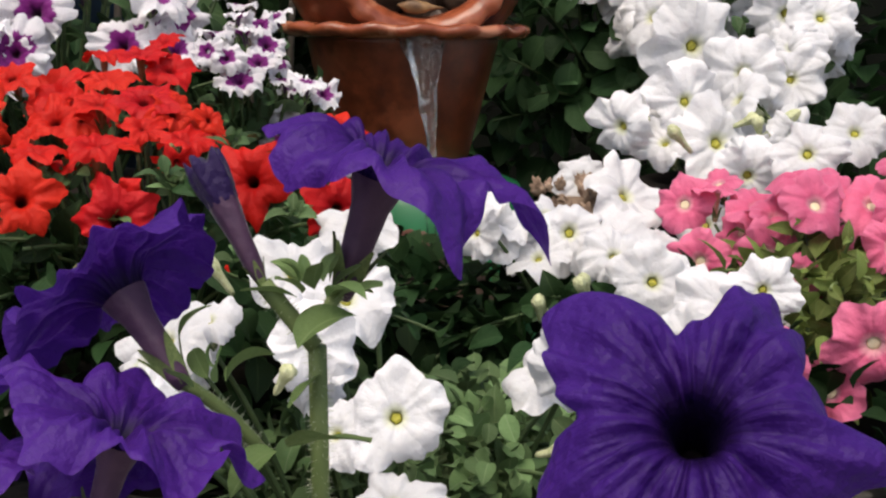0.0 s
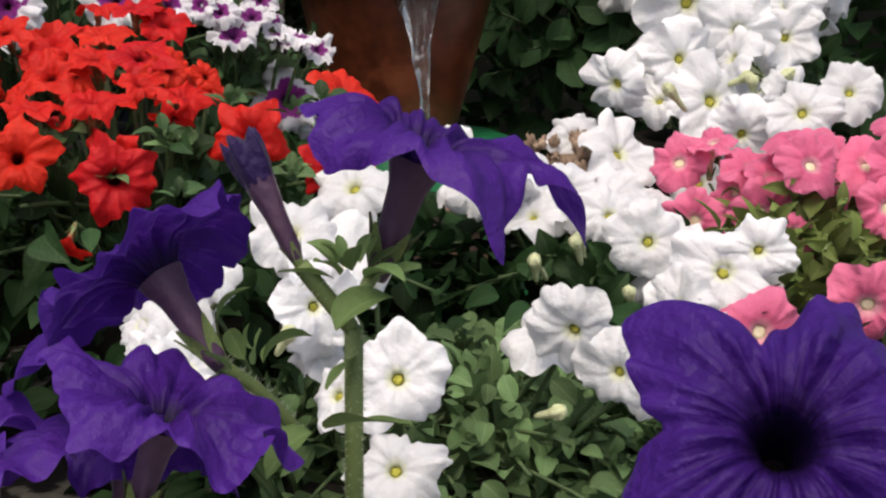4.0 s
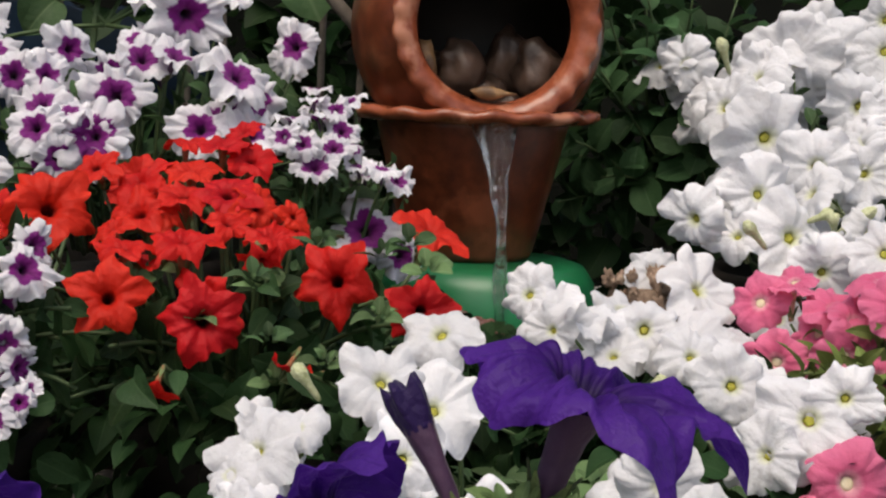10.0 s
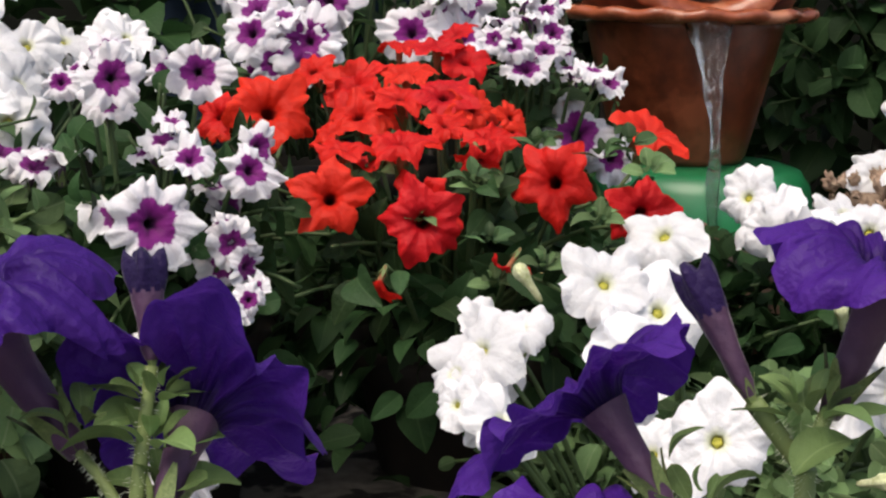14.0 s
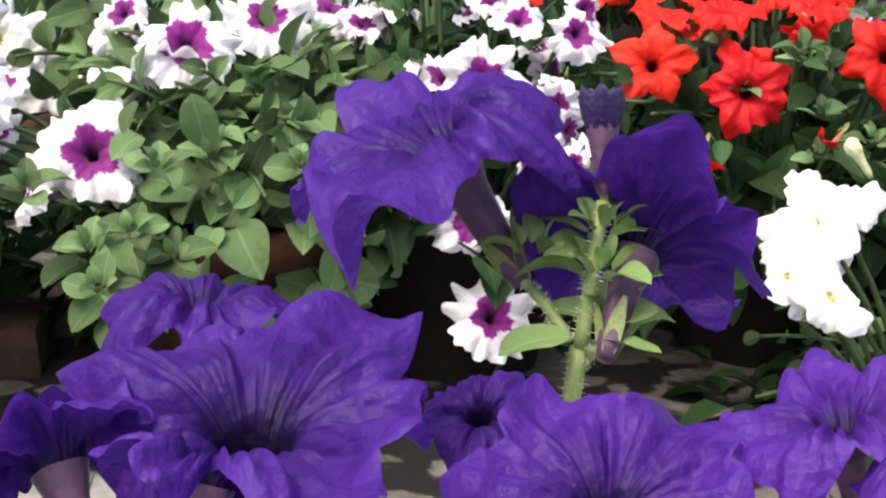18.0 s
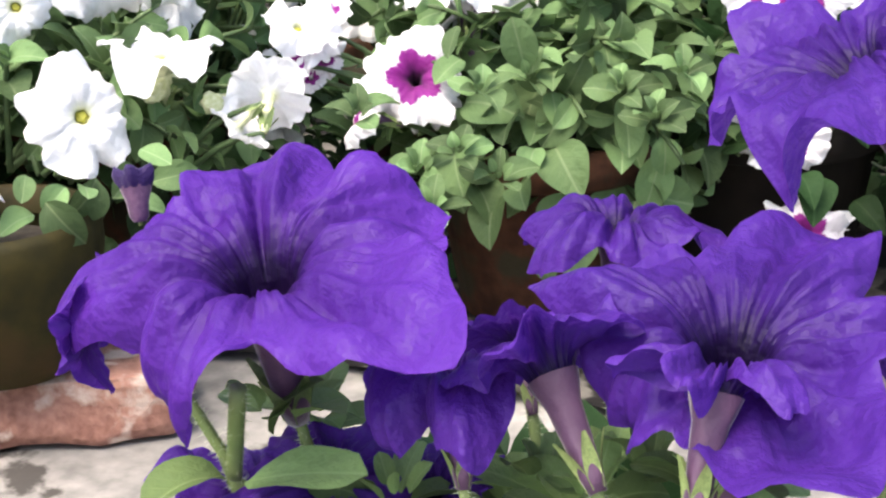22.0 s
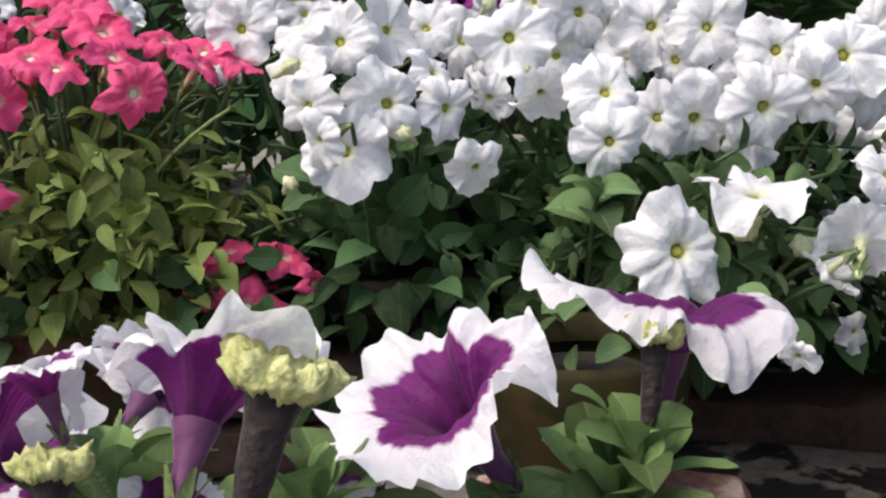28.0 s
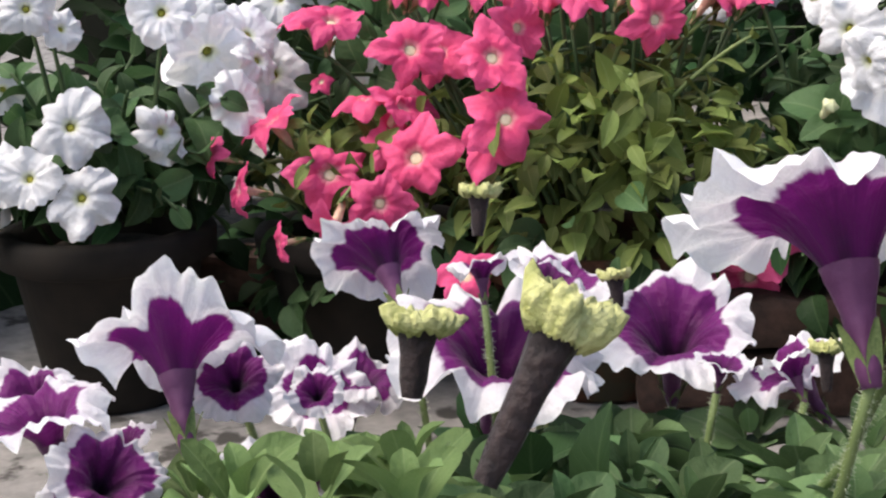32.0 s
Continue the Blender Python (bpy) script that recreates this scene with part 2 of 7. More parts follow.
def leaf_material(name, c1, c2, rib, rough=0.55, hue=0.03, through=0.25, spec=0.3):
    """A leaf: paler midrib and side veins, mottled, each one a little different."""
    m, t, b, out = nodes_of(name)
    uv = t.nodes.new("ShaderNodeUVMap").outputs[0]
    sep = t.nodes.new("ShaderNodeSeparateXYZ")
    t.links.new(uv, sep.inputs[0])
    info = t.nodes.new("ShaderNodeObjectInfo")
    isl = t.nodes.new("ShaderNodeNewGeometry").outputs["Random Per Island"]
    rnd = maths(t, "FRACT", maths(t, "ADD", info.outputs["Random"], isl))
    away = maths(t, "ABSOLUTE", maths(t, "SUBTRACT", sep.outputs[0], 0.5))
    side = maths(t, "SINE", maths(t, "MULTIPLY", maths(t, "SUBTRACT", sep.outputs[1], maths(t, "MULTIPLY", away, 0.8)), 44.0))
    vein = ramp(t, side, [(0.86, (0, 0, 0)), (1.0, (0.45, 0.45, 0.45))])
    mid = ramp(t, away, [(0.012, (1, 1, 1)), (0.04, (0, 0, 0))])
    mott = tex_noise(t, 7.0, 4.0, coords(t))
    col = mixed(t, maths(t, "ADD", maths(t, "MULTIPLY", mott, 0.3), maths(t, "MULTIPLY", rnd, 0.7)), c1, c2)
    col = mixed(t, maths(t, "MULTIPLY", maths(t, "MAXIMUM", mid, maths(t, "MULTIPLY", vein, 0.35)), 0.42), col, rib)
    hsv = t.nodes.new("ShaderNodeHueSaturation")
    t.links.new(maths(t, "ADD", 0.5 - hue / 2, maths(t, "MULTIPLY", rnd, hue)), hsv.inputs["Hue"])
    t.links.new(maths(t, "ADD", 0.65, maths(t, "MULTIPLY", rnd, 0.7)), hsv.inputs["Value"])
    t.links.new(col, hsv.inputs["Color"])
    col = hsv.outputs[0]
    t.links.new(col, b.inputs["Base Color"])
    b.inputs["Roughness"].default_value = rough
    b.inputs["Specular IOR Level"].default_value = spec
    h = maths(t, "SUBTRACT", maths(t, "MULTIPLY", mott, 0.6), maths(t, "MAXIMUM", mid, vein))
    relief(t, b, h, 0.22, 0.03)
    tr = t.nodes.new("ShaderNodeBsdfTranslucent")
    t.links.new(col, tr.inputs[0])
    mx = t.nodes.new("ShaderNodeMixShader")
    mx.inputs[0].default_value = through
    t.links.new(b.outputs[0], mx.inputs[1])
    t.links.new(tr.outputs[0], mx.inputs[2])
    t.links.new(mx.outputs[0], out.inputs[0])
    return m


LEAF = leaf_material("petunia_leaf", (0.036, 0.078, 0.030), (0.078, 0.140, 0.056), (0.14, 0.20, 0.10), spec=0.2)
# Leaf green darkened so its colour carries the shade inside and behind plants
LEAF_DARK = leaf_material("shade_dark_leaf", (0.016, 0.042, 0.014), (0.036, 0.078, 0.028), (0.07, 0.12, 0.05), rough=0.5, spec=0.15)
# Darkest leaf copy: shade in gaps and under blooms is put into the colour
LEAF_SHADE = leaf_material("shade_toned_leaf", (0.010, 0.027, 0.010), (0.023, 0.050, 0.018), (0.04, 0.075, 0.03), rough=0.6, spec=0.08)
LEAF_SHRUB = leaf_material("shrub_leaf", (0.024, 0.062, 0.024), (0.055, 0.112, 0.045), (0.10, 0.16, 0.08), rough=0.6, spec=0.15)
LEAF_MID = leaf_material("bright_leaf", (0.057, 0.112, 0.045), (0.140, 0.215, 0.088), (0.23, 0.30, 0.165), rough=0.65, spec=0.2)
LEAF_PALE = leaf_material("pale_leaf", (0.068, 0.110, 0.026), (0.180, 0.215, 0.058), (0.26, 0.29, 0.12), hue=0.05, spec=0.2)
LEAF_FRESH = leaf_material("fresh_leaf", (0.085, 0.150, 0.050), (0.18, 0.265, 0.098), (0.23, 0.32, 0.14), rough=0.65, spec=0.2)
STEM = plain_material("stem_green", (0.085, 0.130, 0.040), (0.18, 0.235, 0.085), 60, 0.6, 0.3, 0.001)
STEM_DARK = plain_material("stem_dark", (0.03, 0.06, 0.02), (0.07, 0.11, 0.04), 60, 0.65, 0.3, 0.001)
HAIR = plain_material("pale_hair", (0.42, 0.48, 0.32), (0.60, 0.64, 0.50), 60, 0.6, 0.0)
TUBE_PURPLE = plain_material("purple_tube", (0.050, 0.021, 0.058), (0.088, 0.042, 0.085), 9, 0.6, 0.15, 0.02, vary=0.15, fuzz=0.3)
TUBE_DARK = plain_material("brown_tube", (0.075, 0.018, 0.068), (0.120, 0.036, 0.105), 9, 0.65, 0.15, 0.02, vary=0.15, fuzz=0.3)
TUBE_SPENT = plain_material("spent_tube", (0.010, 0.006, 0.007), (0.034, 0.020, 0.020), 11, 0.7, 0.3, 0.02, fuzz=0.15)
TUBE_RED = plain_material("red_tube", (0.20, 0.05, 0.02), (0.34, 0.14, 0.06), 14, 0.6, 0.3, 0.02)
TUBE_PALE = plain_material("pale_tube", (0.42, 0.46, 0.22), (0.62, 0.64, 0.42), 14, 0.6, 0.3, 0.02)
TUBE_PINK = plain_material("pink_tube", (0.50, 0.26, 0.20), (0.62, 0.42, 0.30), 14, 0.6, 0.3, 0.02)
TERRACOTTA = plain_material("wet_terracotta", (0.058, 0.014, 0.006), (0.165, 0.040, 0.017), 55, 0.28, 0.25, 0.002, spec=0.5, blotch=(0.21, 0.060, 0.028))
TERRACOTTA_LIP = plain_material("terracotta_lip", (0.18, 0.042, 0.018), (0.33, 0.088, 0.040), 70, 0.26, 0.3, 0.002, spec=0.5, blotch=(0.42, 0.17, 0.10))
CLAY = plain_material("clay_pot", (0.030, 0.012, 0.007), (0.085, 0.035, 0.019), 80, 0.8, 0.4, 0.002, spec=0.2, blotch=(0.04, 0.034, 0.020))
CLAY_MOSS = plain_material("mossy_clay", (0.010, 0.009, 0.0018), (0.030, 0.024, 0.004), 60, 0.75, 0.5, 0.003, spec=0.2, blotch=(0.036, 0.022, 0.006))
POT_DARK = plain_material("dark_pot", (0.008, 0.007, 0.006), (0.022, 0.017, 0.013), 30, 0.8, 0.4, 0.002, spec=0.2)
DAMP = plain_material("damp_paving", (0.048, 0.044, 0.039), (0.125, 0.115, 0.102), 60, 0.75, 0.6, 0.003, spec=0.25, blotch=(0.007, 0.006, 0.006), stain=(0.47, 0.51))
SOIL = plain_material("dark_soil", (0.010, 0.008, 0.006), (0.035, 0.026, 0.018), 120, 0.95, 0.9, 0.006)
CONCRETE = plain_material("worn_concrete", (0.13, 0.125, 0.12), (0.27, 0.255, 0.24), 60, 0.85, 0.5, 0.002, spec=0.25, blotch=(0.050, 0.046, 0.042), stain=(0.58, 0.63))
BRICK = plain_material("worn_brick", (0.16, 0.070, 0.052), (0.32, 0.165, 0.125), 130, 0.9, 0.7, 0.004, blotch=(0.44, 0.34, 0.29))
BRICK_DARK = plain_material("dark_brick", (0.022, 0.012, 0.008), (0.062, 0.031, 0.021), 120, 0.85, 0.6, 0.003, vary=0.2)
GREEN_PLASTIC = plain_material("green_plastic", (0.006, 0.11, 0.040), (0.010, 0.17, 0.062), 9, 0.35, 0.1, 0.001, spec=0.5)
STONE = plain_material("river_stone", (0.016, 0.009, 0.006), (0.054, 0.031, 0.021), 45, 0.45, 0.9, 0.004, vary=0.25, blotch=(0.090, 0.056, 0.040))
STONE_TAN = plain_material("tan_stone", (0.16, 0.085, 0.035), (0.34, 0.20, 0.09), 50, 0.5, 0.5, 0.002, blotch=(0.09, 0.045, 0.02))
ROCK_RED = plain_material("red_rock", (0.060, 0.022, 0.018), (0.20, 0.085, 0.070), 40, 0.5, 0.9, 0.004, vary=0.2, blotch=(0.26, 0.17, 0.14))
DRY = plain_material("dry_petal", (0.34, 0.36, 0.12), (0.60, 0.60, 0.29), 12, 0.75, 0.4, 0.03)
HUSK = plain_material("dry_husk", (0.060, 0.030, 0.018), (0.40, 0.29, 0.21), 70, 0.8, 0.6, 0.003, vary=0.35)
BARK = plain_material("grey_bark", (0.055, 0.045, 0.036), (0.15, 0.125, 0.10), 60, 0.85, 0.7, 0.003)
TARP = plain_material("blue_cloth", (0.002, 0.009, 0.022), (0.006, 0.028, 0.062), 16, 0.7, 0.6, 0.01)
# Wet clay, near black: the jar's inner shade is put into the colour
JAR_INSIDE = plain_material("wet_clay_shade_dark", (0.006, 0.004, 0.003), (0.022, 0.012, 0.008), 20, 0.5, 0.3, 0.003)
# Near black, so the added back wall's colour holds the background's shade
WALL = plain_material("shade_dark_wall", (0.003, 0.004, 0.003), (0.012, 0.013, 0.010), 6, 0.95, 0.5, 0.006, spec=0.05)
POLLEN = plain_material("yellow_eye", (0.26, 0.26, 0.03), (0.46, 0.43, 0.07), 26, 0.75, 0.5, 0.02)

POLLEN_PALE = plain_material("pale_eye", (0.62, 0.52, 0.32), (0.75, 0.66, 0.48), 40, 0.7, 0.3, 0.01)

water_mat, wt, wb, _ = nodes_of("clear_water")
wb.inputs["Transmission Weight"].default_value, wb.inputs["IOR"].default_value, wb.inputs["Roughness"].default_value = 1.0, 1.33, 0.10
wb.inputs["Base Color"].default_value = (0.93, 0.95, 0.95, 1)
relief(wt, wb, tex_noise(wt, 90, 4.0, coords(wt)), 1.0, 0.012)


# ---- mesh helpers ----
def mesh_of(name, verts, faces, mat, uvs=None, smooth=True):
    me = bpy.data.meshes.new(name)
    me.from_pydata(verts, [], faces)
    if uvs:
        layer = me.uv_layers.new(name="UVMap")
        flat = np.array([uvs[i] for f in faces for i in f] if not callable(uvs) else uvs(faces), float)
        layer.data.foreach_set("uv", flat.ravel())
    if smooth:
        me.polygons.foreach_set("use_smooth", [True] * len(me.polygons))
    me.materials.append(mat)
    me.update()
    return me


def thing(name, x, y, z, label, category, group="", kind=""):
    ob = new(name)
    ob.location = (x, y, z)
    ob.empty_display_size = 0.05
    return tagged(ob, label, category, group, kind)


def under(parent, name, me, m=None, label=""):
    """A part that stands at m in the world, under a thing."""
    ob = new(name, me)
    ob.parent = parent
    ob.matrix_parent_inverse = Matrix.Translation(-parent.location)
    if m is not None:
        ob.matrix_basis = m
    return tagged(ob, label)


def on(parent, name, me, label=""):
    """A sub-part in its part's own frame."""
    ob = new(name, me)
    ob.parent = parent
    return tagged(ob, label)


def lathe(name, profile, n, mat, wave=None, smooth=True):
    """A turned body: (radius, height) pairs; wave(theta, i) scales the radius and lifts the ring."""
    verts, faces = [], []
    for i, (r, z) in enumerate(profile):
        for j in range(n):
            a = 2 * math.pi * j / n
            k, dz = wave(a, i) if wave else (1, 0)
            verts.append((r * k * math.cos(a), r * k * math.sin(a), z + dz))
    for i in range(len(profile) - 1):
        for j in range(n):
            q = (j + 1) % n
            faces.append((i * n + j, i * n + q, (i + 1) * n + q, (i + 1) * n + j))
    return mesh_of(name, verts, faces, mat, smooth=smooth)


def tube_mesh(name, points, radii, mat, n=8):
    """A bent round stalk along points."""
    verts, faces = [], []
    pts = [Vector(p) for p in points]
    for i, p in enumerate(pts):
        d = (pts[min(i + 1, len(pts) - 1)] - pts[max(i - 1, 0)]).normalized()
        s = d.cross(Vector((0.31, 0.17, 0.93))).normalized()
        u = d.cross(s)
        for j in range(n):
            a = 2 * math.pi * j / n
            verts.append(p + (s * math.cos(a) + u * math.sin(a)) * radii[i])
    for i in range(len(pts) - 1):
        for j in range(n):
            q = (j + 1) % n
            faces.append((i * n + j, i * n + q, (i + 1) * n + q, (i + 1) * n + j))
    faces.append(tuple(range(n))[::-1])
    faces.append(tuple((len(pts) - 1) * n + j for j in range(n)))
    return mesh_of(name, [tuple(v) for v in verts], faces, mat)


def bend(a, b, sag, n=7):
    """Points of a stalk from a to b that leaves a steeply."""
    a, b = Vector(a), Vector(b)
    c = a.lerp(b, 0.45) + Vector((0, 0, sag))
    return [a.lerp(c, i / n).lerp(c.lerp(b, i / n), i / n) for i in range(n + 1)]


def hairy(name, points, radii, mat=None, per=5):
    """A stalk set with short pale hairs."""
    me = tube_mesh(name, points, radii, mat or STEM, 10)
    g = random.Random(len(points) + int(abs(points[0][0]) * 9999))
    verts = [tuple(v.co) for v in me.vertices]
    faces = [tuple(p.vertices) for p in me.polygons]
    pts = [Vector(p) for p in points]
    for i in range(len(pts) - 1):
        ax = (pts[i + 1] - pts[i])
        for _ in range(int(per * 20 * ax.length / 0.02)):
            q = g.random()
            d = (Matrix.Rotation(g.uniform(0, 6.28), 3, ax.normalized()) @ ax.orthogonal().normalized())
            p = pts[i] + ax * q + d * radii[i] * 0.95
            t = ax.normalized() * 0.00011
            verts += [tuple(p + t), tuple(p - t), tuple(p + d * g.uniform(0.0010, 0.0026))]
            n = len(verts)
            faces.append((n - 3, n - 2, n - 1))
    solid = len(me.polygons)
    out = mesh_of(name, verts, faces, mat or STEM)
    out.materials.append(HAIR)
    out.polygons.foreach_set("material_index", [0] * solid + [1] * (len(faces) - solid))
    return out


# ---- petunia flowers: corolla faces +z, one unit across ----
SHAPES = {
    "red": dict(lobe=1.2, notch=0.34, tip=0.10, ruffle=0.07, waves=(3.0, 6.5), bend=0.45, spread=0.55, throat=0.07, keel=0.07, crease=0.05, wave=0.1, deep=0.11, flare=5),
    "pink": dict(lobe=1.4, notch=0.34, tip=0.10, ruffle=0.06, waves=(2.5, 6.0), bend=0.55, spread=0.80, throat=0.07, keel=0.06, crease=0.04, wave=0.12, deep=0.07, flare=6),
    "rose": None,
    "white": dict(lobe=2.5, notch=0.20, tip=0.02, ruffle=0.13, waves=(2.0, 5.0), bend=0.70, spread=0.9, throat=0.055, keel=0.045, crease=0.045, wave=0.17, deep=0.07, flare=6),
    "pic": dict(lobe=2.8, notch=0.20, tip=0.0, ruffle=0.20, waves=(2.6, 5.6), bend=0.55, spread=0.75, throat=0.065, keel=0.03, crease=0.04, wave=0.14, deep=0.1, flare=5),
    "purple": dict(lobe=1.9, notch=0.27, tip=0.10, ruffle=0.085, waves=(2.6, 6.0), bend=0.65, spread=0.50, throat=0.075, keel=0.07, crease=0.085, wave=0.15, deep=0.12, flare=7.5, wrinkle=0.050),
    "picfg": dict(lobe=2.8, notch=0.15, tip=0.01, ruffle=0.13, waves=(2.4, 6.8), bend=0.40, spread=0.45, throat=0.075, keel=0.04, crease=0.06, wave=0.14, deep=0.24, flare=3.8, wrinkle=0.012),
}
SHAPES["rose"] = dict(SHAPES["pink"], bend=0.55, spread=0.6, notch=0.20, lobe=2.2, tip=0.02, ruffle=0.10)
PETAL = {"rose": ROSE, "red": RED, "pink": PINK, "white": WHITE, "pic": PICOTEE, "picfg": PICOTEE_BIG, "purple": PURPLE}
TUBE = {"rose": TUBE_PINK, "red": TUBE_RED, "pink": TUBE_PINK, "white": TUBE_PALE, "pic": TUBE_PURPLE, "picfg": TUBE_DARK, "purple": TUBE_PURPLE}


def corolla(kind, seed, nt=70, nr=16, bends=None, lobes=None):
    """The open flower: throat funnel, then five lobes that bend back, crumpled towards the edge."""
    g, s = random.Random(seed), SHAPES[kind]
    lob = bends or [s["bend"] + s["spread"] * g.uniform(-1, 1) for _ in range(5)]
    size = lobes or [g.uniform(0.88, 1.08) for _ in range(5)]
    w1, w2 = s["waves"]
    o = g.uniform(0, 50)
    verts, uvs, faces = [], [], []
    for j in range(nt):
        a = 2 * math.pi * j / nt
        ca, sa = math.cos(a), math.sin(a)
        p5 = a * 5 / (2 * math.pi)
        f = p5 % 1.0 - 0.5
        k = int(p5) % 5
        c2 = math.cos(math.pi * f) ** 2
        nb = (k + (1 if f > 0 else -1)) % 5
        beta = lob[k] * (0.5 + 0.5 * c2) + lob[nb] * (0.5 - 0.5 * c2)
        beta = beta if abs(beta) > 0.02 else 0.02
        edge = 0.5 * (1 - s["notch"] * (2 * abs(f)) ** s["lobe"] + s["tip"] * math.exp(-(f / 0.09) ** 2)) * (1 + (size[k] - 1) * c2)
        ruf = noise.noise(Vector((ca * w1, sa * w1, o))) * 1.3 + 0.7 * noise.noise(Vector((ca * w2, sa * w2, o + 9)))
        cut = 1 + (0.16 if kind == "pic" else 0.08) * noise.noise(Vector((ca * w2, sa * w2, o + 20)))
        for i in range(nr + 1):
            v = i / nr
            if v < 0.3:
                q = v / 0.3
                r = (0.035 + (s["throat"] - 0.035) * q ** 1.5) * (1 + 0.05 * q * math.cos(5 * a))
                z = -((0.34 if kind == "purple" else 0.42) - s["deep"]) * (1 - q) ** 1.15 - s["deep"]
            else:
                q = (v - 0.3) / 0.7
                base = s["throat"] * (1 + 0.05 * math.cos(5 * a))
                span = edge * (1 + (cut - 1) * q * q) - base
                bb = beta * (0.35 + 0.65 * q)
                r = base + span * math.sin(bb * q) / bb
                z = -s["deep"] * (1 - q) ** s["flare"] + 0.03 * math.sin(q * 2.4) - span * (1 - math.cos(bb * q)) / bb
                z += s["keel"] * (0.5 - c2) * math.sin(q * math.pi * 0.8)
                w = s["ruffle"] * ruf * q ** 2.2
                z += w * math.cos(bb)
                r += w * math.sin(bb) * 0.8
                z -= s["crease"] * (1 - c2) ** 3 * math.sin(math.pi * min(1.0, q * 1.05))
                z += s["wave"] * q ** 1.4 * noise.noise(Vector((ca * r * 4.5, sa * r * 4.5, o + 33)))
                if "wrinkle" in s:
                    ridge = noise.noise(Vector((ca * 6.5, sa * 6.5, o + 60 + q * 0.6))) + 0.6 * noise.noise(Vector((ca * 14, sa * 14, o + 70 + q)))
                    z += s["wrinkle"] * ridge * math.sin(math.pi * min(1.0, q * 1.1 + 0.05))
                z += 0.012 * noise.noise(Vector((ca * r * 16, sa * r * 16, o + 50)))
            verts.append((r * ca, r * sa, z))
            uvs.append((j / nt, v))
    m = nr + 1
    faces = [(j * m + i, ((j + 1) % nt) * m + i, ((j + 1) % nt) * m + i + 1, j * m + i + 1) for i in range(nr) for j in range(nt)]

    def corner(fs):
        out = []
        for n, fc in enumerate(fs):
            for m, vi in enumerate(fc):
                u, v = uvs[vi]
                if n % nt == nt - 1 and m in (1, 2):
                    u = 1.0
                out.append((u, v))
        return out
    return mesh_of("corolla_" + kind, verts, faces, PETAL[kind], corner)


def calyx_mesh(mat):
    verts, faces = [], []
    for k in range(5):
        a = 2 * math.pi * (k + 0.5) / 5
        ca, sa = math.cos(a), math.sin(a)
        base = len(verts)
        for i in range(6):
            q = i / 5
            wid = 0.035 * math.sin(math.pi * min(0.96, 0.25 + 0.7 * q)) + 0.003
            r = 0.038 + 0.09 * q ** 1.6
            z = -0.66 + 0.26 * q
            for sgn in (-1, 0, 1):
                off = -0.008 if sgn == 0 else 0.0
                verts.append(((r + off) * ca - sgn * wid * sa, (r + off) * sa + sgn * wid * ca, z))
        for i in range(5):
            for m in range(2):
                p = base + i * 3 + m
                faces.append((p, p + 1, p + 4, p + 3))
    return mesh_of("calyx", verts, faces, mat)


LONG = {"rose": 0.6, "red": 0.6, "white": 0.62, "pic": 0.6, "pink": 0.6, "purple": 0.52, "picfg": 0.60}


def tube_body(kind):
    top = SHAPES[kind]["throat"]
    dp = SHAPES[kind]["deep"]
    ln = LONG[kind]
    prof = [(0.0, -ln), (0.030, -ln), (0.042, -ln + 0.06), (0.046, -ln + 0.13), (0.052, -ln * 0.62), (top * (0.76 if kind == "purple" else 0.9) + 0.004, -0.5 * dp - 0.20 * ln / 0.68), (top + 0.006, -dp - 0.03), (top + 0.016, -dp * 0.93)]
    return lathe("tube_" + kind, prof, 15, TUBE[kind], lambda a, i: (1 + 0.04 * math.cos(5 * a), 0))


COROLLAS = {k: [corolla(k, 40 + 7 * i, 90) for i in range(14)] for k in ("red", "pink", "rose", "white", "pic")}
TUBES = {k: tube_body(k) for k in SHAPES}
CALYX = calyx_mesh(STEM)
EYE = lathe("eye", [(0.0, -0.084), (0.018, -0.084), (0.034, -0.090), (0.046, -0.100), (0.03, -0.2)], 15, POLLEN, lambda a, i: (1 + 0.12 * math.cos(5 * a), 0))
EYE_PALE = lathe("eye_pale", [(0.0, -0.082), (0.030, -0.080), (0.055, -0.086), (0.068, -0.094), (0.03, -0.2)], 15, POLLEN_PALE)
count = [0]


def aim(az, el, spin=0.0):
    d = Vector((math.cos(radians(el)) * math.cos(radians(az)), math.cos(radians(el)) * math.sin(radians(az)), math.sin(radians(el))))
    e1 = Vector((-math.sin(radians(az)), math.cos(radians(az)), 0))
    e2 = d.cross(e1)
    m = Matrix(((e1.x, e2.x, d.x, 0), (e1.y, e2.y, d.y, 0), (e1.z, e2.z, d.z, 0), (0, 0, 0, 1)))
    return d, m @ Matrix.Rotation(spin, 4, "Z")


GROUND = 0.09
GROW = {"rose": 1.25, "red": 1.12, "white": 1.14, "pic": 1.38, "pink": 1.18, "purple": 1.15, "picfg": 1.05}


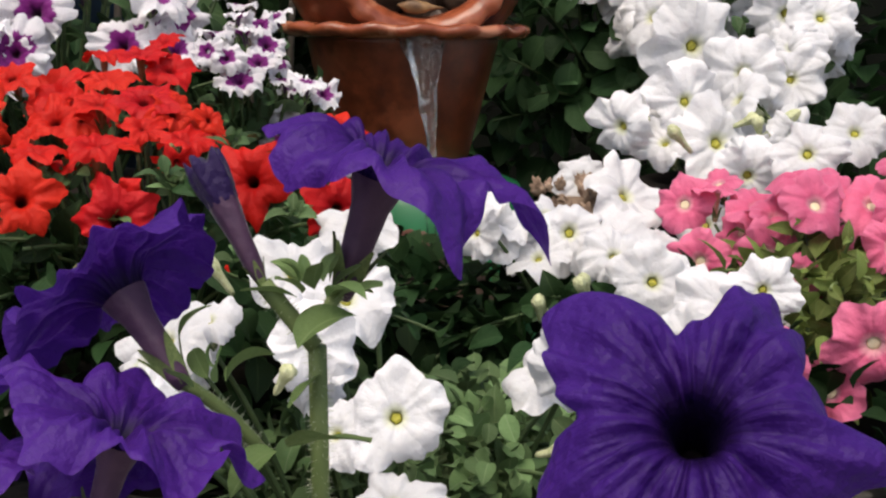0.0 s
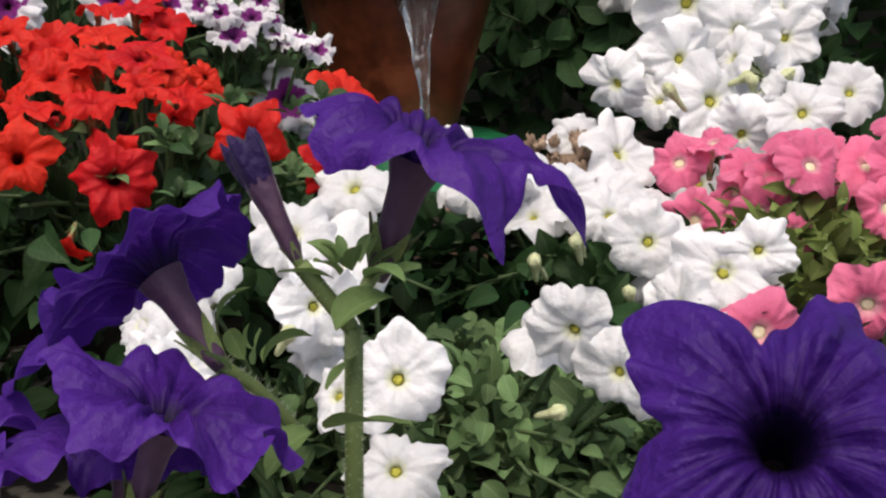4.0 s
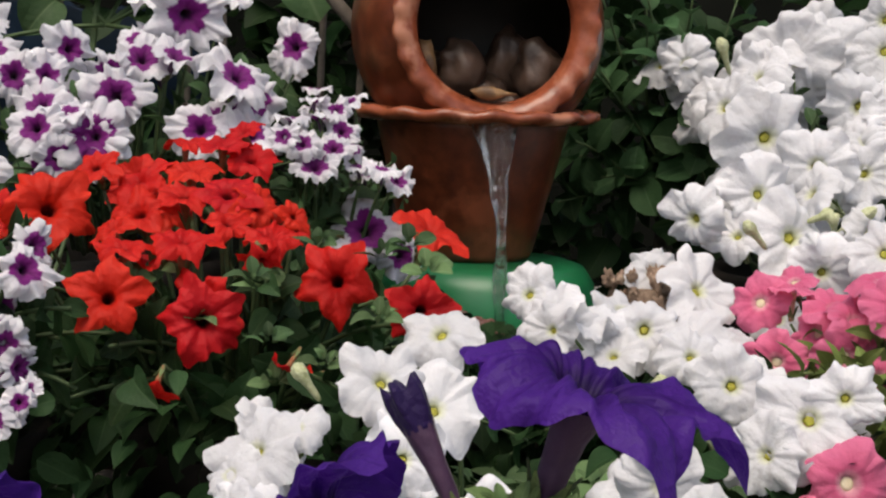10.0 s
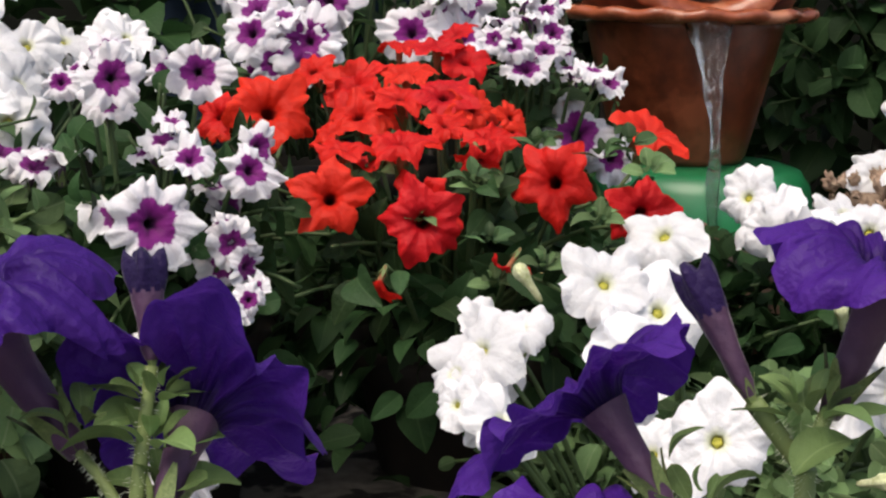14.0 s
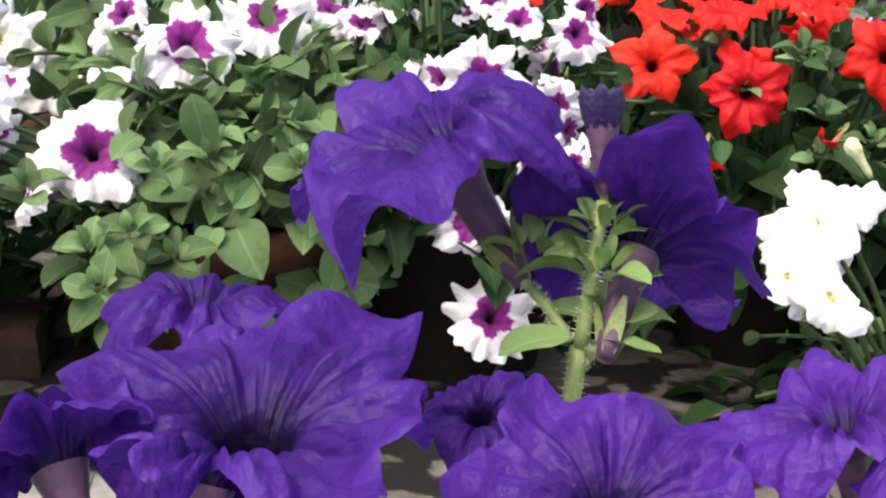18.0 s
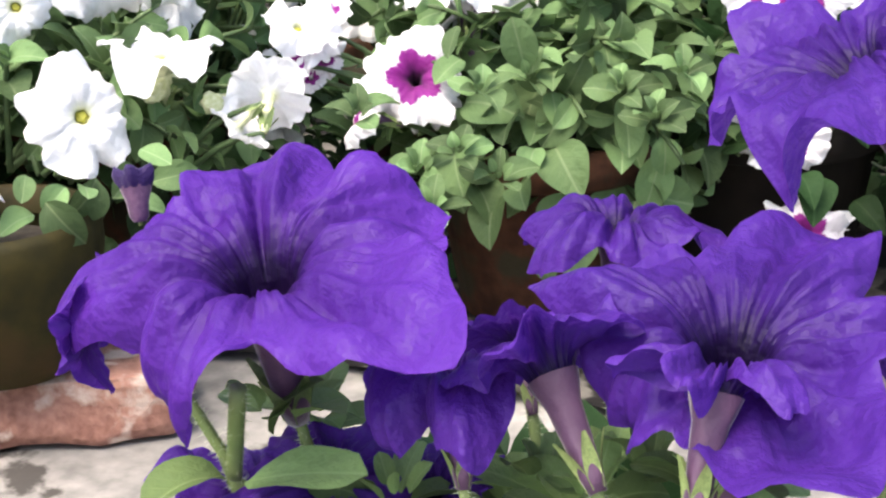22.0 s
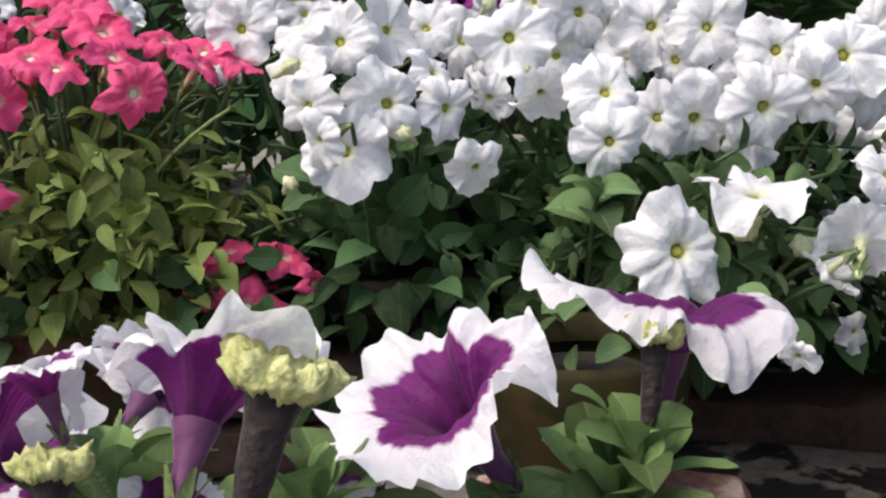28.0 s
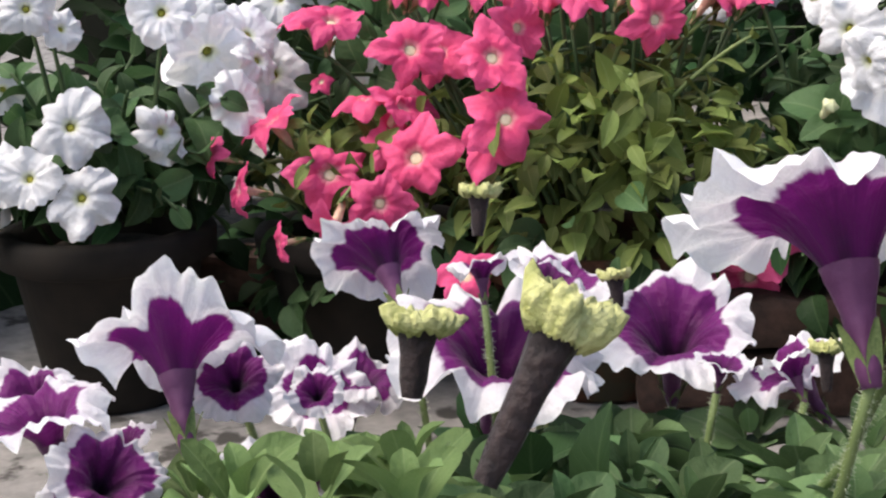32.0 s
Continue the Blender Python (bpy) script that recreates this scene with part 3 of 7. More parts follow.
def bloom(plant, kind, x, y, z, az, el, size, spin=None, bends=None, node=None, lobes=None):
    """One flower with its tube, calyx and stalk, facing az and el (degrees), size metres across; bends and lobes shape its five petals."""
    count[0] += 1
    g = random.Random(count[0] * 13 + 5)
    if kind not in ("purple", "picfg"):
        az, el = az + g.gauss(0, 14), el + g.gauss(0, 11)
    d, turn = aim(az, el, g.uniform(0, 6.28) if spin is None else radians(spin))
    size *= 1.0 if lobes else GROW[kind]
    fine = kind in ("purple", "picfg")
    me = corolla(kind, int(abs(x) * 1300 + abs(y) * 7100 + z * 13700), 150, 32, bends, lobes) if fine else g.choice(COROLLAS[kind])
    m = Matrix.Translation((x, y, z)) @ turn @ Matrix.Diagonal((size, size, size, 1) if lobes else (size, size * g.uniform(0.92, 1.05), size * g.uniform(0.85, 1.1), 1))
    fl = under(plant, "flower", me, m)
    on(fl, "tube", TUBES[kind])
    cal = on(fl, "calyx", CALYX)
    cal.location.z = 0.68 - LONG[kind]
    if fine:
        cal.matrix_basis = Matrix.Translation((0, 0, 0.66 * 0.7 - LONG[kind] + 0.01)) @ Matrix.Diagonal((0.75, 0.75, 0.7, 1))
    if kind in ("white", "pink", "rose"):
        on(fl, "eye", EYE if kind == "white" else EYE_PALE)
    crown = Vector(plant["crown"])
    end = Vector((x, y, z)) - d * size * (LONG[kind] - 0.02)
    if fine:
        if node:
            pts = bend(node, end, 0.004)
        else:
            foot = Vector((plant.location.x, plant.location.y, GROUND + 0.05))
            low = Vector((foot.x + (end.x - foot.x) * 0.8, foot.y + (end.y - foot.y) * 0.8, end.z - 0.07))
            knee = low.lerp(end, 0.5) - d * size * 0.12
            pts = [foot.lerp(low, q / 3) for q in range(3)] + [low, low.lerp(knee, 0.6), knee, knee.lerp(end, 0.6), end]
        under(plant, "stem", hairy("stem", pts, [0.0018] * 5 + [0.0017, 0.0016, 0.0017]))
    else:
        start = Vector((crown.x + (end.x - crown.x) * 0.55, crown.y + (end.y - crown.y) * 0.55, min(crown.z, end.z - 0.05)))
        pts = bend(start, end, 0.02)
        under(plant, "stem", tube_mesh("stem", pts, [0.0022] * 6 + [0.0018, 0.0017], STEM_DARK, 6))
    return fl


# ---- leaves: grow along +y, one unit long, upper side +z ----
def leaf_mesh(name, mat, wide, fold, arch, tip=1.0, n=10, seed=0, blunt=0.8):
    g = random.Random(seed)
    verts, uvs, faces = [], [], []
    tw = g.uniform(-0.25, 0.25)
    cols = (-1, -0.5, 0, 0.5, 1)
    for i in range(n + 1):
        q = i / n
        half = wide * 0.5 * (math.sin(math.pi * q ** (0.72 * tip + (0.8 - blunt))) ** blunt if 0 < q < 1 else 0.0) + 0.012
        y = q
        z = arch * (q - q * q * 1.6)
        for c in cols:
            x = c * half
            zz = z + fold * abs(x) + tw * x * q + 0.02 * math.sin(9 * q + 3 * c + seed) * abs(c)
            verts.append((x, y, zz))
            uvs.append((0.5 + 0.5 * c * min(1, half / (wide * 0.5)), q))
    m = len(cols)
    for i in range(n):
        for j in range(m - 1):
            p = i * m + j
            faces.append((p, p + 1, p + m + 1, p + m))
    return mesh_of(name, verts, faces, mat, uvs)


def leaf_set(name, mat, wide, n=4, blunt=0.8):
    return [leaf_mesh(name, mat, wide * (0.88 + 0.08 * i), 0.25 + 0.1 * i, 0.10 + 0.12 * i, 1.0 + 0.1 * (i % 2), seed=i * 3 + 1, blunt=blunt) for i in range(n)]


LEAVES = {
    "petunia": leaf_set("leaf_petunia", LEAF, 0.66, blunt=0.65),
    "dark": leaf_set("leaf_dark", LEAF_DARK, 0.66),
    "deep": leaf_set("leaf_shade", LEAF_SHADE, 0.66),
    "pale": leaf_set("leaf_pale", LEAF_PALE, 0.46),
    "fresh": leaf_set("leaf_fresh", LEAF_FRESH, 0.56, blunt=0.38),
    "round": leaf_set("leaf_round", LEAF_SHRUB, 0.86, blunt=0.5),
    "midround": leaf_set("leaf_midround", LEAF_MID, 0.72, blunt=0.60),
    "broad": leaf_set("leaf_broad", LEAF, 1.05, blunt=0.5),
    "narrow": leaf_set("leaf_narrow", LEAF_FRESH, 0.50, blunt=0.55),
    "mid": leaf_set("leaf_mid", LEAF_MID, 0.70, blunt=0.6),
}


def put_leaf(plant, g, kind, p, d, length, up=None):
    """A leaf at p pointing along d."""
    d = d.normalized()
    up = up or Vector((0, 0, 1))
    s = d.cross(up)
    if s.length < 0.05:
        s = d.cross(Vector((0.7, 0.3, 0.2)))
    s.normalize()
    u = s.cross(d)
    m = Matrix(((s.x, d.x, u.x, p.x), (s.y, d.y, u.y, p.y), (s.z, d.z, u.z, p.z), (0, 0, 0, 1)))
    m = m @ Matrix.Rotation(g.uniform(-0.5, 0.5), 4, "Y") @ Matrix.Diagonal((length * g.uniform(0.85, 1.15), length, length, 1))
    return under(plant, "leaf", g.choice(LEAVES[kind]), m)


def sprig(plant, g, kind, a, b, leaf, nleaf, stalk=0.0022, mat=None, sag=0.03, first=0.3):
    """A leafy shoot from a to b: leaves in a spiral, smaller and closer towards its tip."""
    pts = bend(a, b, sag, 8)
    under(plant, "stem", tube_mesh("stem", pts, [stalk * (1.3 - 0.6 * i / 8) for i in range(9)], mat or STEM_DARK, 6))
    spin = g.uniform(0, 6.28)
    for i in range(nleaf):
        q = first + (1 - first) * (i + 0.5) / nleaf
        f = q * 8
        p = pts[int(f)].lerp(pts[min(8, int(f) + 1)], f - int(f))
        ax = (pts[min(8, int(f) + 1)] - pts[int(f)]).normalized()
        spin += 2.4
        s = ax.orthogonal().normalized()
        out = Matrix.Rotation(spin, 3, ax) @ s
        k = 1.0 - 0.55 * max(0.0, (q - 0.55) / 0.45)
        rise = 0.15 + 0.9 * max(0.0, (q - 0.6) / 0.4)
        put_leaf(plant, g, kind, p, out + ax * rise + Vector((0, 0, 0.1)), leaf * k * g.uniform(0.8, 1.2), ax)


def bush(plant, seed, kind, centre, radii, shoots, leaf, nleaf, low=-0.35, mat=None):
    """Shoots from the crown to all over a dome."""
    g = random.Random(seed)
    crown, c = Vector(plant["crown"]), Vector(centre)
    for i in range(shoots):
        zz = low + (1 - low) * (i + 0.5) / shoots
        a = i * 2.39996 + g.uniform(-0.3, 0.3)
        rr = math.sqrt(max(0.0, 1 - zz * zz))
        k = g.uniform(0.75, 1.08)
        tip = c + Vector((radii[0] * rr * math.cos(a) * k, radii[1] * rr * math.sin(a) * k, radii[2] * zz * k))
        sprig(plant, g, kind, crown + Vector((g.uniform(-0.04, 0.04), g.uniform(-0.04, 0.04), 0)), tip, leaf, nleaf, mat=mat, sag=0.02 + 0.03 * rr)


def skirt(plant, seed, kind, x, y, r, top, low, n, leaf, a0=0, a1=360):
    """Broad leaves that hang round the pot's rim, their faces outward."""
    g = random.Random(seed)
    for i in range(n):
        a = radians(a0 + (a1 - a0) * (i + g.random()) / n)
        out = Vector((math.cos(a), math.sin(a), 0))
        rr = r * g.uniform(0.75, 1.12)
        p = Vector((x, y, g.uniform(low, top))) + out * rr
        put_leaf(plant, g, kind, p, out * g.uniform(0.2, 1.0) + Vector((g.uniform(-0.7, 0.7), g.uniform(-0.7, 0.7), g.uniform(-1.0, 0.15))), leaf * g.uniform(0.55, 1.15), out + Vector((g.uniform(-0.4, 0.4), g.uniform(-0.4, 0.4), 0.6)))


def rosette(plant, seed, kind, at, length, n, lean=(0, 0, 1)):
    """A leafy shoot tip: wide leaves below, small upright ones in the middle."""
    g = random.Random(seed)
    ax, c = Vector(lean).normalized(), Vector(at)
    s = ax.orthogonal().normalized()
    for i in range(n):
        q = i / max(1, n - 1)
        out = Matrix.Rotation(i * 2.39996 + g.uniform(-0.2, 0.2), 3, ax) @ s
        p = c + ax * (q * 0.35 - 0.3) * length + out * 0.004
        put_leaf(plant, g, kind, p, out * (1.1 - 0.8 * q) + ax * (0.1 + 1.2 * q), length * (1.1 - 0.65 * q) * g.uniform(0.85, 1.15), ax)


def leaf_at(plant, seed, kind, base, tip):
    """One leaf from base to tip."""
    g = random.Random(seed)
    a, b = Vector(base), Vector(tip)
    return put_leaf(plant, g, kind, a, b - a, (b - a).length)


def bud(plant, base, tip, wide, head=BUD):
    """A closed flower: a slim tube that ends in a furled, pleated head with pointed tips."""
    a, b = Vector(base), Vector(tip)
    length = (b - a).length
    k = wide / length
    turn = (b - a).to_track_quat("Z", "Y").to_matrix().to_4x4()
    m = Matrix.Translation(a) @ turn @ Matrix.Diagonal((length, length, length, 1))
    ob = under(plant, "bud", lathe("bud", [(0.16 * k, 0.0), (0.26 * k, 0.1), (0.30 * k, 0.35), (0.40 * k, 0.55), (0.44 * k, 0.66)], 15, TUBE_PURPLE, lambda t, i: (1 + 0.05 * math.cos(5 * t), 0)), m)
    on(ob, "furled_petals", lathe("furled_petals", [(0.42 * k, 0.62), (0.50 * k, 0.74), (0.52 * k, 0.86), (0.50 * k, 0.93), (0.46 * k, 0.985), (0.30 * k, 0.90), (0.1 * k, 0.82)], 40, head, lambda t, i: (1 + (0.03, 0.09, 0.15, 0.18, 0.2, 0.1, 0)[i] * math.cos(5 * t) + 0.05 * math.sin(10 * t + i), (0, 0, 0, 0.01, 0.045, 0.02, 0)[i] * math.cos(5 * t))))
    cal = on(ob, "calyx", CALYX)
    cal.matrix_basis = Matrix.Translation((0, 0, 0.46)) @ Matrix.Diagonal((0.75, 0.75, 0.8, 1))
    return ob


def trumpet(plant, base, tip, wide):
    """A pale yellow-green closed flower with a twisted, pleated tip."""
    a, b = Vector(base), Vector(tip)
    length = (b - a).length
    k = wide / length
    m = Matrix.Translation(a) @ (b - a).to_track_quat("Z", "Y").to_matrix().to_4x4() @ Matrix.Diagonal((length, length, length, 1))
    ob = under(plant, "bud", lathe("bud", [(0.0, 0.0), (0.14 * k, 0.0), (0.22 * k, 0.12), (0.26 * k, 0.4), (0.36 * k, 0.6), (0.50 * k, 0.74), (0.44 * k, 0.88), (0.22 * k, 0.97), (0.0, 1.0)], 20, TUBE_PALE, lambda t, i: (1 + (0.02, 0.02, 0.03, 0.05, 0.08, 0.14, 0.2, 0.2, 0)[i] * math.cos(5 * t + i * 0.5), 0)), m, "pale yellow-green closed bud")
    cal = on(ob, "calyx", CALYX)
    cal.matrix_basis = Matrix.Translation((0, 0, 0.5)) @ Matrix.Diagonal((0.9 * k + 0.3, 0.9 * k + 0.3, 0.8, 1))
    return ob


def withered(plant, base, tip, wide, seed):
    """A spent flower: a dark limp tube with a crumpled yellowish cap."""
    a, b = Vector(base), Vector(tip)
    length = (b - a).length
    k = wide / length
    turn = (b - a).to_track_quat("Z", "Y").to_matrix().to_4x4()
    m = Matrix.Translation(a) @ turn @ Matrix.Diagonal((length, length, length, 1))
    ob = under(plant, "withered_flower", lathe("withered_flower", [(0.14 * k, 0.0), (0.19 * k, 0.2), (0.21 * k, 0.5), (0.28 * k, 0.75), (0.33 * k, 0.86)], 15, TUBE_SPENT, lambda t, i: (1 + 0.07 * math.cos(5 * t + i), 0)), m)

    def crumple(t, i):
        v = noise.noise(Vector((math.cos(t) * 1.6, math.sin(t) * 1.6, i * 0.38 + seed * 5)))
        u = noise.noise(Vector((math.cos(t) * 3.6, math.sin(t) * 3.6, i * 0.55 + seed * 3)))
        w = noise.noise(Vector((math.cos(t) * 8, math.sin(t) * 8, i * 0.9 + seed)))
        five = math.cos(5 * t + seed + 0.5 * i) * (0, 0.05, 0.10, 0.14, 0.17, 0.17, 0.12, 0.05, 0)[i]
        return 1 + 0.22 * v + 0.24 * u + 0.14 * w + five, k * (0.10 * u + 0.08 * v + 0.10 * w + 0.10 * five)
    on(ob, "crumpled_cap", lathe("crumpled_cap", [(0.30 * k, 0.78), (0.40 * k, 0.76), (0.48 * k, 0.80), (0.52 * k, 0.88), (0.50 * k, 0.96), (0.42 * k, 1.0), (0.33 * k, 0.96), (0.24 * k, 0.9), (0.1 * k, 0.84)], 90, DRY, crumple), "pale yellow crumpled petals")
    return ob


def leaf_mass(name, label, seed, kind_mat, wide, spots, leaf, kind="stuff", parent=None):
    """Uncountable foliage in one mesh: spots of (centre, radii, count)."""
    g = random.Random(seed)
    verts, faces, uvs = [], [], []
    shape = []
    for i in range(5):
        q = i / 4
        h = wide * 0.5 * (math.sin(math.pi * q ** 0.75) ** 0.8 if 0 < q < 1 else 0.03)
        shape.append((q, h))
    for c, rad, n in spots:
        for _ in range(n):
            d = Vector((g.gauss(0, 1), g.gauss(0, 1), g.gauss(0, 1))).normalized()
            k = g.uniform(0.55, 1.05)
            p = Vector(c) + Vector((d.x * rad[0] * k, d.y * rad[1] * k, d.z * rad[2] * k))
            if p.z < GROUND + 0.01:
                p.z = GROUND + 0.01 + g.random() * 0.03
            ax = (d + Vector((g.uniform(-0.7, 0.7), g.uniform(-0.7, 0.7), g.uniform(-0.9, 0.4)))).normalized()
            s = ax.cross(Vector((g.uniform(-0.4, 0.4), g.uniform(-0.4, 0.4), 1))).normalized()
            u = s.cross(ax)
            ll = leaf * g.uniform(0.6, 1.3)
            b0 = len(verts)
            for q, h in shape:
                mid = p + ax * q * ll + u * ll * 0.25 * (q - q * q * 1.5)
                for sg in (-1, 0, 1):
                    verts.append(tuple(mid + s * sg * h * ll + u * abs(sg) * h * ll * 0.35))
                    uvs.append((0.5 + 0.5 * sg, q))
            for i in range(4):
                for j in range(2):
                    a = b0 + i * 3 + j
                    faces.append((a, a + 1, a + 4, a + 3))
    me = mesh_of(name, verts, faces, kind_mat, uvs)
    if parent:
        return under(parent, name, me)
    return tagged(new(name, me), label, "foliage", kind=kind)


def pot_mesh(name, r_top, r_bot, h, mat, wall=0.012, rim=0.02):
    prof = [(0.0, 0.0), (r_bot * 0.9, 0.0), (r_bot, 0.006), (r_bot + (r_top - r_bot) * 0.8, h - rim * 1.6), (r_top * 1.0, h - rim * 1.5), (r_top + 0.008, h - rim * 1.3), (r_top + 0.010, h - rim * 0.3), (r_top + 0.006, h), (r_top - wall * 0.4, h), (r_top - wall, h - 0.006), (r_top - wall * 1.4, h - 0.05)]
    return lathe(name, prof, 40, mat, lambda a, i: (1 + 0.006 * math.sin(3 * a + i), 0))


def potted(name, label, x, y, base, crown, r_top=0.1, r_bot=0.075, h=0.15, mat=None, group="petunias in pots", shape=None):
    """A pot at x, y on base with soil; its shoots start from crown."""
    p = thing(name, x, y, base, label, "potted plant", group)
    p["crown"] = crown
    m = Matrix.Translation((x, y, base))
    under(p, "pot", lathe("pot", shape, 48, mat, lambda a, i: (1 + 0.008 * math.sin(3 * a + i), 0)) if shape else pot_mesh("pot", r_top, r_bot, h, mat or CLAY), m)
    under(p, "soil", lathe("soil", [(0.0, h - 0.016), (r_top * 0.6, h - 0.018), (r_top - 0.014, h - 0.03)], 24, SOIL), m)
    return p


# ---- ground and enclosing walls ----
def box_mesh(name, sx, sy, sz, mat, bevel=0.004, seed=0, rough=0.0, cuts=0):
    bm = bmesh.new()
    bmesh.ops.create_cube(bm, size=1.0)
    bmesh.ops.scale(bm, vec=(sx, sy, sz), verts=bm.verts)
    if bevel:
        bmesh.ops.bevel(bm, geom=list(bm.edges), offset=bevel, segments=2, affect="EDGES", profile=0.6)
    if cuts:
        bmesh.ops.subdivide_edges(bm, edges=list(bm.edges), cuts=cuts, use_grid_fill=True)
    if rough:
        for v in bm.verts:
            v.co += noise.noise_vector(v.co * 28 + Vector((seed * 3.1, seed, 0))) * rough
    me = bpy.data.meshes.new(name)
    bm.to_mesh(me)
    bm.free()
    me.materials.append(mat)
    me.polygons.foreach_set("use_smooth", [True] * len(me.polygons))
    return me


def ground_sheet():
    verts, faces = [], []
    xs = [-60, -12, -4] + [-2.6 + 0.05 * i for i in range(80)] + [3, 12, 60]
    ys = [-60, -12, -4] + [-1.6 + 0.05 * i for i in range(80)] + [4, 12, 60]
    for y in ys:
        for x in xs:
            verts.append((x, y, GROUND + 0.004 * noise.noise(Vector((x * 3, y * 3, 0)))))
    n = len(xs)
    for j in range(len(ys) - 1):
        for i in range(n - 1):
            faces.append((j * n + i, j * n + i + 1, (j + 1) * n + i + 1, (j + 1) * n + i))
    return mesh_of("ground", verts, faces, CONCRETE)


tagged(new("ground", ground_sheet()), "grey worn concrete paving with dark damp stains", "ground", kind="structure")
bed_pts, bed_faces = [], []
for j in range(41):
    for i in range(41):
        bx, by = -2.3 + 3.2 * i / 40, -0.02 + 1.9 * j / 40
        bed_pts.append((bx, by - 0.42 * max(0.0, -0.75 - bx), GROUND + 0.010 + 0.012 * noise.noise(Vector((bx * 9, by * 9, 3)))))
for j in range(40):
    for i in range(40):
        bed_faces.append((j * 41 + i, j * 41 + i + 1, (j + 1) * 41 + i + 1, (j + 1) * 41 + i))
tagged(new("paving_damp", mesh_of("paving_damp", bed_pts, bed_faces, DAMP)), "damp blackened paving under the rows of pots", "ground", kind="structure")
wall = tagged(new("wall_back", box_mesh("wall_back", 8.0, 0.15, 1.7, WALL, 0.01)), "added back wall behind the plants, background shade put into its colour", "wall", kind="structure")
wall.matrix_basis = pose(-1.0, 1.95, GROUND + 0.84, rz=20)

# ---- terracotta fountain ----
fountain = thing("fountain", 0.003, 1.0, 0.29, "wet terracotta fountain, one scalloped pot lying on another", "fountain")


def scallop(n, amp, rings):
    return lambda a, i: (1 + (amp * math.cos(n * a) if i in rings else 0), (0.12 * amp * math.sin(n * a + 0.6) if i in rings else 0))


under(fountain, "lower_pot", lathe("lower_pot", [(0.0, 0.024), (0.078, 0.024), (0.083, 0.032), (0.100, 0.10), (0.122, 0.19), (0.123, 0.205), (0.11, 0.206), (0.10, 0.15)], 64, TERRACOTTA), Matrix.Translation((-0.002, 1.0, 0.295)))
under(fountain, "lower_rim", lathe("lower_rim", [(0.118, 0.196), (0.135, 0.196), (0.155, 0.200), (0.161, 0.205), (0.160, 0.211), (0.150, 0.214), (0.118, 0.212)], 144, TERRACOTTA_LIP, scallop(17, 0.016, (2, 3, 4, 5))), Matrix.Translation((-0.002, 1.0, 0.295)))
jar_axis = Vector((0.16, -1.0, 0.02)).normalized()
jar_at = Matrix.Translation((0.020, 0.885, 0.612)) @ jar_axis.to_track_quat("Z", "Y").to_matrix().to_4x4()
under(fountain, "jar", lathe("jar", [(0.0, -0.30), (0.07, -0.298), (0.10, -0.285), (0.145, -0.22), (0.160, -0.15), (0.157, -0.09), (0.140, -0.04), (0.118, -0.012)], 64, TERRACOTTA), jar_at)
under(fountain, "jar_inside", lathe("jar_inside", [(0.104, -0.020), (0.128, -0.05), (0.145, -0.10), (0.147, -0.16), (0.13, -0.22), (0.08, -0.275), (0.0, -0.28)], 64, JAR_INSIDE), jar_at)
under(fountain, "jar_rim", lathe("jar_rim", [(0.108, -0.03), (0.118, -0.022), (0.124, -0.010), (0.126, 0.004), (0.121, 0.012), (0.108, 0.010), (0.098, 0.0), (0.094, -0.014), (0.097, -0.03)], 160, TERRACOTTA_LIP, scallop(25, 0.014, (2, 3, 4))), jar_at)


def pebble(seed, sx, sy, sz, mat, lump=0.25, often=1.3):
    bm = bmesh.new()
    bmesh.ops.create_icosphere(bm, subdivisions=3, radius=1.0)
    for v in bm.verts:
        v.co += v.co * lump * noise.noise(v.co * often + Vector((seed * 7.7, 0, 0)))
        v.co = Vector((v.co.x * sx, v.co.y * sy, v.co.z * sz))
    me = bpy.data.meshes.new("stone")
    bm.to_mesh(me)
    bm.free()
    me.materials.append(mat)
    me.polygons.foreach_set("use_smooth", [True] * len(me.polygons))
    return me


for i, (px_, py_, pz_, wide, tall, mat) in enumerate(((-0.065, 0.935, 0.562, 0.017, 0.028, STONE_TAN), (-0.023, 0.958, 0.556, 0.029, 0.036, STONE), (0.036, 1.005, 0.565, 0.026, 0.048, STONE), (0.075, 0.962, 0.558, 0.029, 0.037, STONE), (0.012, 0.975, 0.527, 0.026, 0.024, STONE), (-0.045, 0.985, 0.545, 0.030, 0.040, STONE), (0.040, 0.94, 0.514, 0.018, 0.014, STONE))):
    st = new("stone", pebble(i, wide, wide * 0.9, tall, mat, 0.4, 1.6))
    st.matrix_basis = Matrix.Translation((px_, py_, pz_)) @ Matrix.Rotation(0.15 * (i % 3 - 1), 4, "Y")
    tagged(st, "small tan stone lying inside the jar" if mat == STONE_TAN else "dark wet river stone lying inside the jar", "stone", "stones in the jar")
pod = new("fallen_leaf", lathe("fallen_leaf", [(0.0, -0.030), (0.0035, -0.026), (0.0078, -0.016), (0.0085, -0.004), (0.0065, 0.008), (0.0028, 0.018), (0.0012, 0.028), (0.0, 0.032)], 24, STONE_TAN, lambda t, i: (1 + 0.2 * math.cos(t) + 0.06 * math.sin(3 * t + i), 0.001 * math.sin(2 * t + i))))
pod.matrix_basis = Matrix.Translation((0.018, 0.887, 0.530)) @ Matrix.Rotation(radians(93), 4, "Y") @ Matrix.Diagonal((1.0, 0.9, 0.9, 1))
tagged(pod, "curled tan fallen leaf lying on the jar's wet lip", "leaf")


